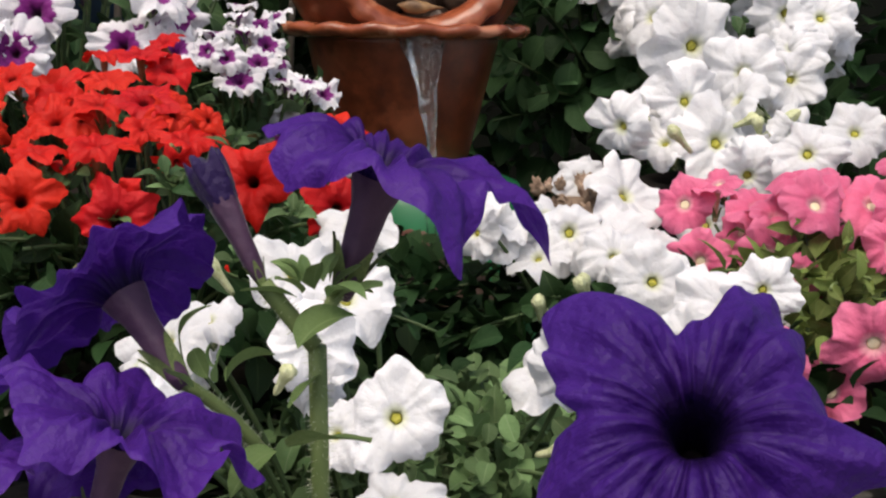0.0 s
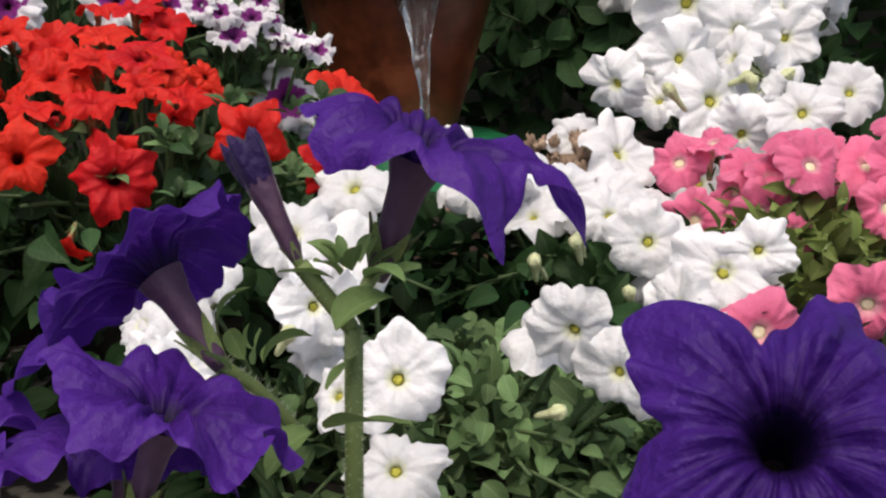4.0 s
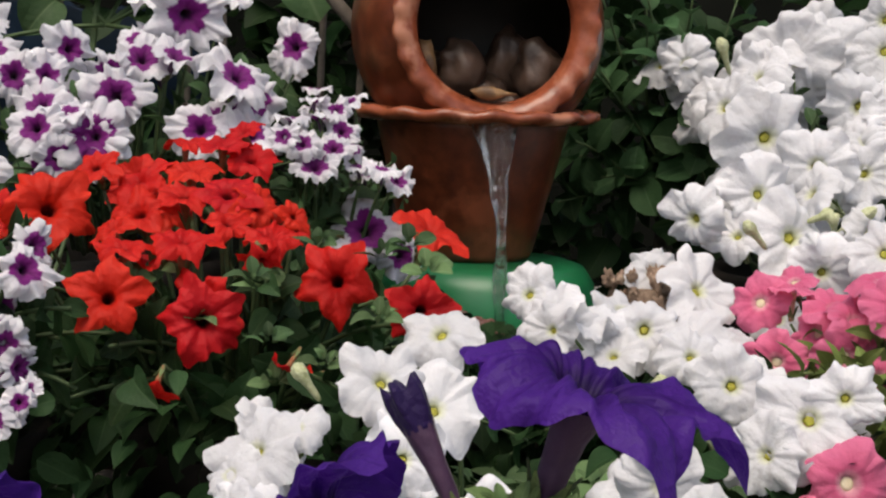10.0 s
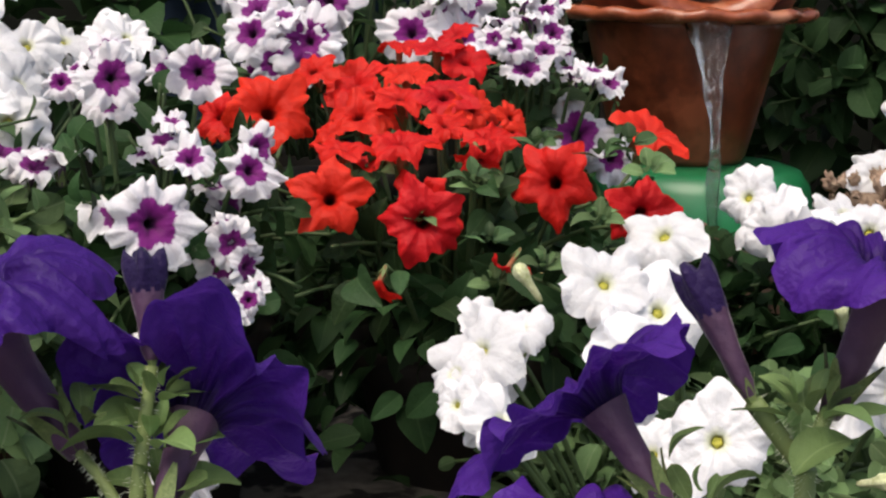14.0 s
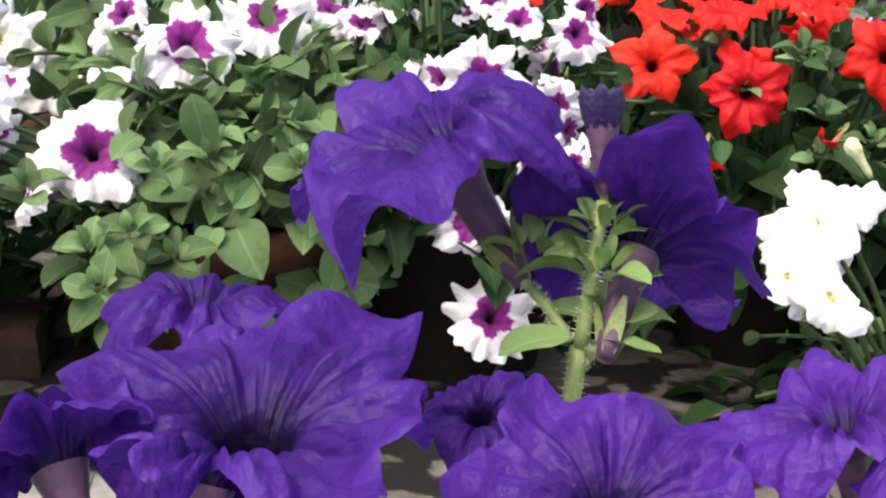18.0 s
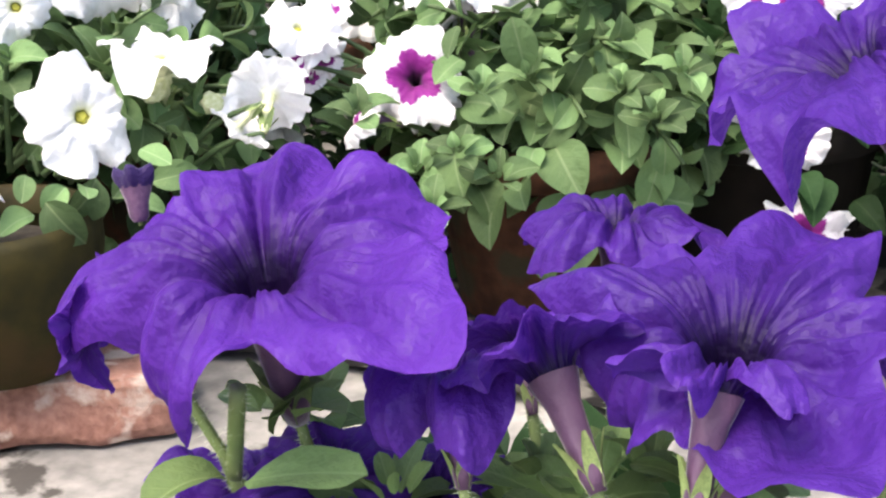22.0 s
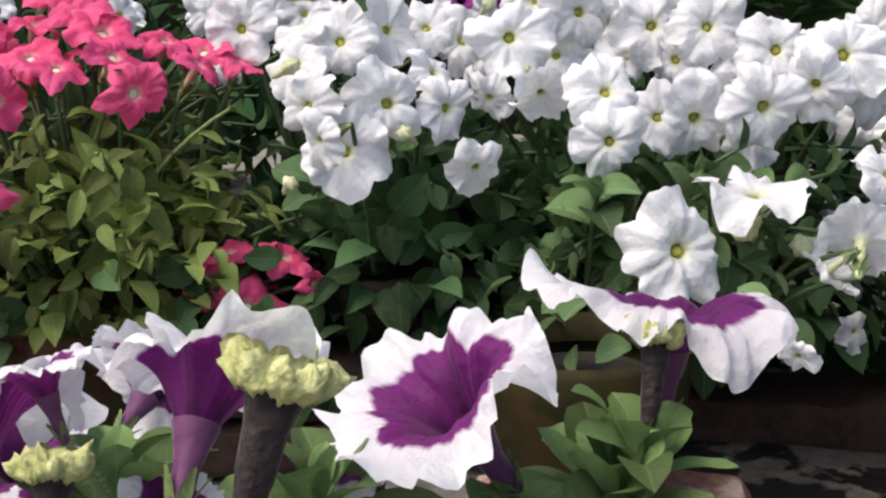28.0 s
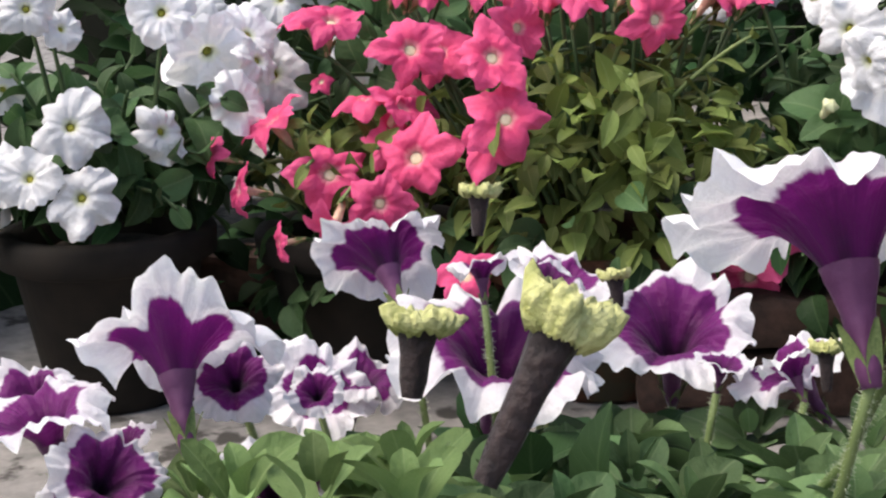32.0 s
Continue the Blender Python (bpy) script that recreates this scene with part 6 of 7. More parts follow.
bloom(white_slope, "white", 0.144, 0.589, 0.322, -91, 58, 0.057)
bloom(white_slope, "white", 0.287, 0.395, 0.260, -106, 19, 0.093)
bloom(white_slope, "white", 0.228, 0.442, 0.277, -114, 21, 0.077)
bloom(white_slope, "white", 0.243, 0.369, 0.233, -105, 25, 0.072)
bloom(white_slope, "white", 0.318, 0.397, 0.278, -96, 24, 0.069)
bloom(white_slope, "white", 0.200, 0.494, 0.294, -102, 27, 0.069)
bloom(white_slope, "white", 0.087, 0.532, 0.309, -108, 20, 0.066)
bloom(white_slope, "white", 0.251, 0.586, 0.294, -69, 44, 0.069)
bloom(white_slope, "white", 0.047, 0.555, 0.338, -112, 28, 0.063)
bloom(white_slope, "white", 0.150, 0.602, 0.312, -122, 69, 0.057)
bloom(white_slope, "white", 0.336, 0.462, 0.240, -116, 48, 0.061)
bloom(white_slope, "white", 0.310, 0.448, 0.200, -72, 6, 0.061)
bloom(white_slope, "white", 0.252, 0.489, 0.259, -120, 31, 0.066)
bloom(white_slope, "white", 0.126, 0.587, 0.260, -125, 54, 0.063)
bloom(white_slope, "white", 0.210, 0.576, 0.262, -118, 52, 0.068)
bloom(white_slope, "white", 0.251, 0.415, 0.223, -118, 22, 0.052)
bloom(white_slope, "white", 0.163, 0.641, 0.294, -113, 67, 0.056)
bloom(white_slope, "white", 0.115, 0.584, 0.284, -132, 46, 0.053)
white_low = potted("white_petunia", "low white petunia with small green leaves beneath the red one", 0.0, 0.26, GROUND, (0.0, 0.24, 0.13), 0.1, 0.08, 0.05, POT_DARK)
bush(white_low, 17, "mid", (0.03, 0.27, 0.13), (0.26, 0.17, 0.08), 48, 0.028, 7, low=-0.1)
skirt(white_low, 114, "mid", 0.05, 0.24, 0.16, 0.20, 0.12, 44, 0.026, 180, 360)
skirt(white_low, 115, "mid", 0.05, 0.30, 0.14, 0.23, 0.16, 50, 0.026, 180, 360)
bloom(white_low, "white", -0.041, 0.225, 0.356, -123, 51, 0.068)
bloom(white_low, "white", -0.080, 0.151, 0.334, -106, 55, 0.065)
bloom(white_low, "white", -0.042, 0.149, 0.316, -78, 33, 0.067)
bloom(white_low, "white", -0.160, 0.088, 0.299, -116, 43, 0.068)
bloom(white_low, "white", -0.136, 0.121, 0.307, -84, 63, 0.048)
bloom(white_low, "white", -0.062, 0.085, 0.296, -77, 25, 0.057)
bloom(white_low, "white", -0.064, 0.127, 0.301, -66, 23, 0.044)
bloom(white_low, "white", -0.175, 0.078, 0.285, -117, 24, 0.044)
bloom(white_low, "white", -0.008, 0.033, 0.263, -92, 25, 0.067)
bloom(white_low, "white", -0.047, 0.052, 0.246, -124, 29, 0.052)
bloom(white_low, "white", -0.009, 0.003, 0.214, -92, 36, 0.062)
bloom(white_low, "white", -0.139, 0.050, 0.263, -83, 29, 0.054)
bloom(white_low, "white", -0.171, 0.055, 0.270, -117, 29, 0.036)
bloom(white_low, "white", 0.117, 0.147, 0.264, -121, 15, 0.07)
bloom(white_low, "white", 0.147, 0.125, 0.241, -89, -1, 0.061)
bloom(white_low, "white", 0.172, 0.118, 0.216, -79, -5, 0.032)
bloom(white_low, "white", -0.066, 0.102, 0.282, -107, 34, 0.057)
bloom(white_low, "white", -0.156, 0.128, 0.274, -100, 51, 0.055)
bloom(white_low, "white", -0.159, 0.153, 0.299, -43, 54, 0.047)
bloom(white_low, "white", -0.153, 0.075, 0.251, -84, 32, 0.031)
bloom(white_low, "white", 0.102, 0.195, 0.251, -105, 47, 0.066)
bloom(white_low, "white", -0.061, 0.117, 0.260, -113, 36, 0.045)
pink_right = potted("pink_petunia", "pale pink petunia with yellowish leaves between white ones", 0.42, 0.58, GROUND, (0.42, 0.56, 0.20), 0.1, 0.08, 0.11, POT_DARK)
bush(pink_right, 18, "pale", (0.40, 0.54, 0.23), (0.14, 0.13, 0.10), 26, 0.038, 7, mat=STEM)
bloom(pink_right, "rose", 0.296, 0.564, 0.276, -104, 10, 0.063)
bloom(pink_right, "rose", 0.291, 0.622, 0.327, -129, 20, 0.055)
bloom(pink_right, "rose", 0.324, 0.625, 0.342, -86, 61, 0.05)
bloom(pink_right, "rose", 0.362, 0.592, 0.328, -110, 56, 0.063)
bloom(pink_right, "rose", 0.376, 0.571, 0.320, -68, 46, 0.059)
bloom(pink_right, "rose", 0.360, 0.546, 0.287, -101, -1, 0.058)
bloom(pink_right, "rose", 0.404, 0.576, 0.360, -90, 64, 0.065)
bloom(pink_right, "rose", 0.400, 0.523, 0.340, -91, 26, 0.057)
bloom(pink_right, "rose", 0.314, 0.356, 0.213, -101, 12, 0.07)
bloom(pink_right, "rose", 0.282, 0.351, 0.177, -120, -1, 0.046)
bloom(pink_right, "rose", 0.385, 0.515, 0.274, -91, 28, 0.046)
bloom(pink_right, "rose", 0.342, 0.589, 0.304, -118, 29, 0.051)
bloom(pink_right, "rose", 0.464, 0.546, 0.339, -90, 54, 0.068)
bloom(pink_right, "rose", 0.489, 0.523, 0.336, -87, 30, 0.061)
bloom(pink_right, "rose", 0.470, 0.499, 0.303, -105, 14, 0.057)
bloom(pink_right, "rose", 0.414, 0.378, 0.232, -104, 7, 0.075)
bloom(pink_right, "rose", 0.516, 0.600, 0.367, -80, 52, 0.052)
bloom(pink_right, "rose", 0.338, 0.675, 0.345, -115, 69, 0.043)
bloom(pink_right, "rose", 0.437, 0.599, 0.353, -63, 62, 0.064)
bloom(pink_right, "rose", 0.290, 0.403, 0.235, -87, 35, 0.059)
bloom(pink_right, "rose", 0.424, 0.546, 0.242, -124, 49, 0.038)
bloom(pink_right, "rose", 0.471, 0.610, 0.294, -43, 59, 0.055)
bloom(pink_right, "rose", 0.550, 0.587, 0.329, -134, 48, 0.063)
bloom(pink_right, "rose", 0.387, 0.411, 0.182, -135, 17, 0.062)
bloom(pink_right, "rose", 0.557, 0.642, 0.385, -122, 49, 0.044)

for base, tip in (((0.2957, 0.8647, 0.5616), (0.2785, 0.8493, 0.6035)), ((0.3137, 0.7057, 0.3734), (0.2847, 0.6876, 0.4037)), ((0.3950, 0.7709, 0.3754), (0.4443, 0.7470, 0.4190)), ((0.3804, 0.7950, 0.3961), (0.4044, 0.7761, 0.4105)), ((0.4046, 0.7638, 0.3819), (0.3959, 0.7494, 0.4115))):
    trumpet(white_right, base, tip, 0.014)
for base, tip in (((0.1749, 0.4691, 0.2449), (0.1630, 0.4495, 0.2831)), ((0.1353, 0.4448, 0.2387), (0.1189, 0.4273, 0.2657)), ((0.2115, 0.4158, 0.2122), (0.2028, 0.3989, 0.2439)), ((0.1674, 0.4464, 0.2531), (0.1562, 0.4287, 0.2828)), ((0.1232, 0.4233, 0.2418), (0.1184, 0.4080, 0.2681))):
    trumpet(white_slope, base, tip, 0.012)
for base, tip in (((-0.1247, 0.1726, 0.3132), (-0.1427, 0.1652, 0.3405)), ((0.0879, 0.0998, 0.2171), (0.1060, 0.0808, 0.2274)), ((-0.0852, 0.0575, 0.2702), (-0.0736, 0.0474, 0.2913))):
    trumpet(white_low, base, tip, 0.011)
for base, tip in (((-0.7952, -0.0451, 0.3279), (-0.7989, -0.0895, 0.3100)), ((-0.7661, -0.0256, 0.3012), (-0.7668, -0.0638, 0.3032))):
    trumpet(white_mid, base, tip, 0.016)
for base, tip in (((-1.0996, -0.2480, 0.4223), (-1.0740, -0.2462, 0.4338)), ((-1.0705, -0.2678, 0.3404), (-1.0598, -0.2691, 0.3522)), ((-1.0242, -0.1764, 0.3705), (-1.0177, -0.1965, 0.3820))):
    trumpet(white_near, base, tip, 0.012)
for base, tip in (((-0.9836, -0.0776, 0.4008), (-0.9775, -0.0934, 0.4178)), ((-1.0682, -0.0463, 0.4576), (-1.0508, -0.0538, 0.4697))):
    trumpet(white_back, base, tip, 0.012)
for base, tip in (((-1.4055, -0.1200, 0.4729), (-1.3812, -0.1175, 0.4913)), ((-1.3264, -0.0307, 0.4656), (-1.2913, -0.0194, 0.4722)), ((-1.5509, -0.3650, 0.4754), (-1.5308, -0.3677, 0.4936))):
    trumpet(white_far, base, tip, 0.014)

leaf_mass("foliage", "", 81, LEAF_MID, 0.75, [((0.05, 0.30, 0.15), (0.20, 0.17, 0.06), 900), ((0.20, 0.30, 0.14), (0.14, 0.14, 0.05), 350)], 0.026, parent=white_low)
leaf_mass("foliage", "", 82, LEAF_PALE, 0.55, [((-1.30, -0.28, 0.27), (0.15, 0.13, 0.09), 520)], 0.030, parent=pink)
leaf_mass("foliage", "", 83, LEAF_MID, 0.70, [((-0.60, 0.17, 0.28), (0.14, 0.10, 0.10), 420)], 0.034, parent=picotee_mid)
leaf_mass("foliage", "", 84, LEAF, 0.65, [((-0.97, 0.10, 0.25), (0.20, 0.14, 0.08), 380)], 0.036, parent=white_back)
leaf_mass("foliage", "", 85, LEAF, 0.65, [((-1.13, -0.09, 0.25), (0.14, 0.12, 0.07), 280)], 0.036, parent=white_near)
leaf_mass("foliage", "", 86, LEAF_PALE, 0.50, [((0.40, 0.53, 0.22), (0.15, 0.13, 0.07), 320)], 0.034, parent=pink_right)
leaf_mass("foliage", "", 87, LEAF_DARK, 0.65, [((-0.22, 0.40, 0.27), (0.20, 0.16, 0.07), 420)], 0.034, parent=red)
for i, at in enumerate(((-0.6177, -0.0248, 0.2615), (-0.5895, -0.0191, 0.2751), (-0.5664, -0.0053, 0.2559), (-0.5887, 0.0163, 0.3111), (-0.5694, 0.0595, 0.3122), (-0.5275, 0.1075, 0.3310), (-0.4987, 0.0552, 0.3104), (-0.4632, 0.0823, 0.3197), (-0.4700, 0.0446, 0.2952), (-0.5980, -0.0465, 0.2415), (-0.6666, -0.0231, 0.2967), (-0.5602, 0.1221, 0.3474))):
    rosette(picotee_mid, 140 + i, "mid", at, 0.024, 8, (0.2, -0.6, 1))

# ---- foreground plants ----
purple_a = potted("purple_petunia", "deep purple petunia with buds on hairy green stems", -0.03, -0.44, GROUND, (-0.0283, -0.4883, 0.4263), 0.075, 0.06, 0.07, CLAY)
under(purple_a, "stem", hairy("stem", bend((-0.025, -0.44, 0.14), (-0.0277, -0.4883, 0.4263), 0.01), [0.0027, 0.0026, 0.0026, 0.0025, 0.0025, 0.0024, 0.0024, 0.0023]))
bud(purple_a, (-0.0412, -0.4898, 0.4430), (-0.0555, -0.4842, 0.4714), 0.0088)
under(purple_a, "stem", hairy("stem", bend((-0.0283, -0.4883, 0.4263), (-0.0405, -0.4900, 0.4419), 0.0, 5), [0.0022] * 6))
rosette(purple_a, 31, "narrow", (-0.0285, -0.4903, 0.4425), 0.013, 12)
rosette(purple_a, 32, "narrow", (-0.0538, -0.4982, 0.4207), 0.013, 6, (-0.5, 0, 0.7))
leaf_at(purple_a, 1, "narrow", (-0.0344, -0.4976, 0.4043), (-0.0142, -0.5121, 0.4112))
leaf_at(purple_a, 2, "narrow", (-0.0269, -0.4895, 0.4197), (-0.0341, -0.4999, 0.4147))
leaf_at(purple_a, 3, "narrow", (-0.0588, -0.5013, 0.4313), (-0.0531, -0.5001, 0.4397))
leaf_at(purple_a, 4, "narrow", (-0.0377, -0.4886, 0.4000), (-0.0483, -0.4986, 0.3948))
leaf_at(purple_a, 5, "narrow", (-0.0225, -0.4864, 0.4383), (-0.0123, -0.4955, 0.4434))
leaf_at(purple_a, 6, "narrow", (-0.0317, -0.4985, 0.4281), (-0.0200, -0.4926, 0.4378))
bloom(purple_a, "purple", -0.0102, -0.4834, 0.4752, -13, 72, 0.0781, spin=42, bends=(0.74, 1.21, 0.92, 0.53, 1.20), lobes=(0.70, 0.92, 1.10, 1.21, 1.00), node=(-0.0255, -0.4872, 0.4333))
bloom(purple_a, "purple", -0.0776, -0.4877, 0.4441, 150, 48, 0.0654, spin=105, bends=(0.75, 0.70, 0.35, 0.15, 0.50), lobes=(0.79, 0.95, 1.43, 0.80, 1.0), node=(-0.0411, -0.4836, 0.3977))
bloom(purple_a, "purple", -0.0660, -0.5265, 0.4198, -3, 73, 0.0577, spin=333, bends=(0.33, 0.23, 0.43, 0.51, 0.49), lobes=(1.03, 0.95, 0.98, 0.88, 1.11))
bloom(purple_a, "purple", -0.1090, -0.5276, 0.4032, 148, 59, 0.04416, spin=-212, bends=(0.6, 0.5, 0.9, 0.9, 0.5))
bloom(purple_a, "purple", 0.0280, -0.6545, 0.4560, -101, 38, 0.0480, spin=246, bends=(1.1, 1.05, 1.0, 0.7, 1.0), lobes=(1.15, 1.05, 1.10, 1.15, 1.0))
purple_b = potted("purple_petunia", "deep purple petunia with an upright bud and leafy stem", -0.225, -0.40, GROUND, (-0.2054, -0.4334, 0.3815), 0.07, 0.055, 0.07, CLAY)
under(purple_b, "stem", hairy("stem", bend((-0.228, -0.41, 0.14), (-0.2054, -0.4334, 0.3815), 0.0), [0.0034, 0.0033, 0.0032, 0.0032, 0.0031, 0.003, 0.003, 0.0028]))
under(purple_b, "stem", hairy("stem", bend((-0.2047, -0.4335, 0.3808), (-0.2028, -0.4215, 0.4232), 0.0, 6), [0.0024, 0.0024, 0.0023, 0.0022, 0.0021, 0.002, 0.002]))
bud(purple_b, (-0.2027, -0.4210, 0.4248), (-0.2066, -0.4137, 0.4550), 0.0115)
rosette(purple_b, 33, "narrow", (-0.2019, -0.4262, 0.4049), 0.018, 9)
rosette(purple_b, 34, "narrow", (-0.2023, -0.4228, 0.4176), 0.014, 11)
rosette(purple_b, 35, "narrow", (-0.1983, -0.4243, 0.3908), 0.018, 7)
rosette(purple_b, 36, "narrow", (-0.2216, -0.4296, 0.4106), 0.016, 6)
leaf_at(purple_b, 7, "narrow", (-0.2016, -0.4346, 0.3842), (-0.1803, -0.4401, 0.3865))
leaf_at(purple_b, 8, "narrow", (-0.2079, -0.4361, 0.3848), (-0.2244, -0.4518, 0.3850))
leaf_at(purple_b, 9, "narrow", (-0.2043, -0.4408, 0.3643), (-0.1952, -0.4512, 0.3597))
bloom(purple_b, "purple", -0.2562, -0.4263, 0.4427, -165, 58, 0.1101, spin=164, bends=(-0.20, 0.06, 0.15, 1.90, 1.18), lobes=(1.35, 0.83, 1.35, 0.82, 0.88), node=(-0.2080, -0.4334, 0.3823))
bloom(purple_b, "purple", -0.1941, -0.4031, 0.4099, 87, 37, 0.0908, spin=73, bends=(0.31, 0.40, -0.38, 0.59, 0.36), lobes=(1.19, 0.88, 1.34, 0.89, 0.91), node=(-0.2046, -0.4297, 0.3759))
purple_c = potted("purple_petunia", "violet petunia with large open flowers", -0.28, -0.52, GROUND, (-0.28, -0.52, 0.27), 0.08, 0.06, 0.07, CLAY)
under(purple_c, "stem", hairy("stem", bend((-0.28, -0.52, 0.14), (-0.2582, -0.5405, 0.2883), 0.0), [0.004] * 8))
under(purple_c, "stem", hairy("stem", bend((-0.29, -0.525, 0.20), (-0.3939, -0.5625, 0.3335), 0.0), [0.0024] * 8))
under(purple_c, "stem", hairy("stem", bend((-0.3939, -0.5625, 0.3335), (-0.3816, -0.5735, 0.3691), 0.0, 5), [0.0024] * 6))
leaf_at(purple_c, 10, "fresh", (-0.3839, -0.5709, 0.3390), (-0.3484, -0.5647, 0.3481))
leaf_at(purple_c, 11, "fresh", (-0.3889, -0.5730, 0.3398), (-0.4017, -0.5942, 0.3424))
leaf_at(purple_c, 12, "fresh", (-0.3785, -0.5632, 0.3514), (-0.3681, -0.5584, 0.3702))
leaf_at(purple_c, 13, "fresh", (-0.3734, -0.5590, 0.3556), (-0.3558, -0.5622, 0.3642))
rosette(purple_c, 37, "fresh", (-0.3239, -0.4764, 0.3055), 0.018, 9)
rosette(purple_c, 38, "fresh", (-0.2562, -0.5577, 0.3622), 0.016, 7)
rosette(purple_c, 39, "fresh", (-0.3910, -0.5239, 0.3169), 0.02, 8)
rosette(purple_c, 60, "fresh", (-0.3472, -0.5511, 0.3347), 0.020, 8)
rosette(purple_c, 61, "fresh", (-0.3225, -0.5272, 0.3273), 0.020, 8)
bud(purple_c, (-0.4225, -0.5572, 0.4065), (-0.4258, -0.5535, 0.4215), 0.0105)
for i, (at, ll) in enumerate((((-0.3853, -0.5531, 0.3560), 0.018), ((-0.2997, -0.5579, 0.3528), 0.018), ((-0.2846, -0.5633, 0.3555), 0.018), ((-0.2757, -0.5442, 0.3560), 0.020), ((-0.2524, -0.5541, 0.3609), 0.018), ((-0.3730, -0.5364, 0.3231), 0.024), ((-0.2959, -0.5398, 0.3348), 0.022), ((-0.3857, -0.5320, 0.3443), 0.022), ((-0.3152, -0.5214, 0.3285), 0.024), ((-0.2989, -0.5108, 0.3311), 0.024))):
    rosette(purple_c, 180 + i, "fresh", at, ll, 7)
leaf_mass("foliage", "", 92, LEAF_DARK, 0.62, [((-0.30, -0.52, 0.27), (0.10, 0.055, 0.055), 240)], 0.030, parent=purple_c)
bloom(purple_c, "purple", -0.2500, -0.5635, 0.4049, -71, 79, 0.1020, spin=174, bends=(1.55, -0.40, 0.45, 0.42, 0.52), lobes=(0.74, 1.35, 0.69, 1.35, 1.13))
bloom(purple_c, "purple", -0.3169, -0.4537, 0.3917, 76, 83, 0.0761, spin=114, bends=(0.89, 0.73, 1.20, 1.20, 1.19), lobes=(0.77, 1.03, 1.00, 1.00, 1.02))
bloom(purple_c, "purple", -0.3772, -0.5671, 0.4082, -86, 74, 0.1157, spin=152, bends=(1.21, 1.60, -0.30, 0.25, 0.42), lobes=(1.29, 1.03, 1.35, 0.89, 1.28))
bloom(purple_c, "purple", -0.3190, -0.5680, 0.3860, 124, 69, 0.0619, spin=340, bends=(2.14, 1.46, -0.14, 0.80, -0.57), lobes=(1.18, 1.40, 0.61, 1.00, 0.88))
bloom(purple_c, "purple", -0.2922, -0.5756, 0.3972, 145, 49, 0.0700, spin=40, bends=(0.2, 0.1, 0.4, 0.2, 0.5), lobes=(0.62, 0.5, 0.5, 0.6, 0.5))
bloom(purple_c, "purple", -0.2440, -0.5935, 0.4090, 88, 59, 0.0640, spin=10, bends=(0.9, 1.1, 0.9, 1.0, 0.8), lobes=(0.20, 0.19, 0.21, 0.19, 0.21))
bloom(purple_c, "purple", -0.3939, -0.5485, 0.3229, -24, 82, 0.0679, spin=91, bends=(-0.12, 0.52, 0.06, 0.42, 0.68), lobes=(1.05, 0.78, 1.10, 1.04, 0.98))
bloom(purple_c, "purple", -0.3417, -0.5401, 0.3322, -88, 70, 0.0414, spin=152, bends=(0.76, 0.54, 0.62, 0.21, 0.55), lobes=(0.87, 0.99, 1.17, 0.98, 1.02))
bloom(purple_c, "purple", -0.2207, -0.4864, 0.3800, -88, 66, 0.0420, spin=229, bends=(0.95, 0.83, 0.73, 0.88, 0.9), lobes=(1.04, 1.06, 1.00, 1.00, 0.92))
bloom(purple_c, "purple", -0.3674, -0.5526, 0.3361, -57, 72, 0.05236)
bloom(purple_c, "purple", -0.4335, -0.5728, 0.3802, -173, 5, 0.03537)
bloom(purple_c, "purple", -0.1760, -0.5410, 0.3878, -84, 75, 0.0711, spin=162, bends=(-0.10, 0.55, -0.07, 0.37, -0.25), lobes=(0.98, 0.80, 0.89, 1.27, 0.97))
bloom(purple_c, "purple", -0.3256, -0.5147, 0.3732, 129, 51, 0.04092)
bloom(purple_c, "purple", -0.1304, -0.5036, 0.3998, 178, 75, 0.05704, spin=-202, bends=(0.1, 0.4, 0.9, 1.0, 0.3))
bloom(purple_c, "purple", -0.0790, -0.4919, 0.3997, 72, 66, 0.05612, spin=-73, bends=(0.2, 0.6, 0.9, 1.0, 0.5))
picotee_a = potted("picotee_petunia", "purple petunia with white ruffled edges and fresh green leaves", -0.63, -0.53, GROUND, (-0.5732, -0.5608, 0.3260), 0.075, 0.06, 0.07, CLAY)
under(picotee_a, "stem", hairy("stem", bend((-0.63, -0.53, 0.14), (-0.5470, -0.5852, 0.3475), 0.01), [0.0036] * 8))
rosette(picotee_a, 41, "fresh", (-0.5468, -0.5857, 0.3458), 0.042, 17, (0.1, -0.1, 1))
rosette(picotee_a, 42, "fresh", (-0.5421, -0.5774, 0.3598), 0.030, 9)
rosette(picotee_a, 43, "fresh", (-0.5669, -0.6163, 0.3324), 0.040, 12)
rosette(picotee_a, 44, "fresh", (-0.5956, -0.6700, 0.3595), 0.035, 12)
rosette(picotee_a, 45, "fresh", (-0.6267, -0.7202, 0.3694), 0.035, 12)
leaf_at(picotee_a, 14, "fresh", (-0.5529, -0.5811, 0.3706), (-0.5572, -0.5918, 0.3817))
leaf_at(picotee_a, 15, "fresh", (-0.5383, -0.5835, 0.3349), (-0.4995, -0.5803, 0.3337))
leaf_at(picotee_a, 16, "fresh", (-0.5410, -0.5963, 0.3372), (-0.5238, -0.6097, 0.3315))
withered(picotee_a, (-0.5415, -0.5744, 0.3670), (-0.5445, -0.5648, 0.3997), 0.0175, 1)
withered(picotee_a, (-0.5485, -0.7334, 0.3911), (-0.5466, -0.7210, 0.4254), 0.027, 2)
withered(picotee_a, (-0.5927, -0.7608, 0.3747), (-0.5963, -0.7565, 0.3996), 0.020, 3)
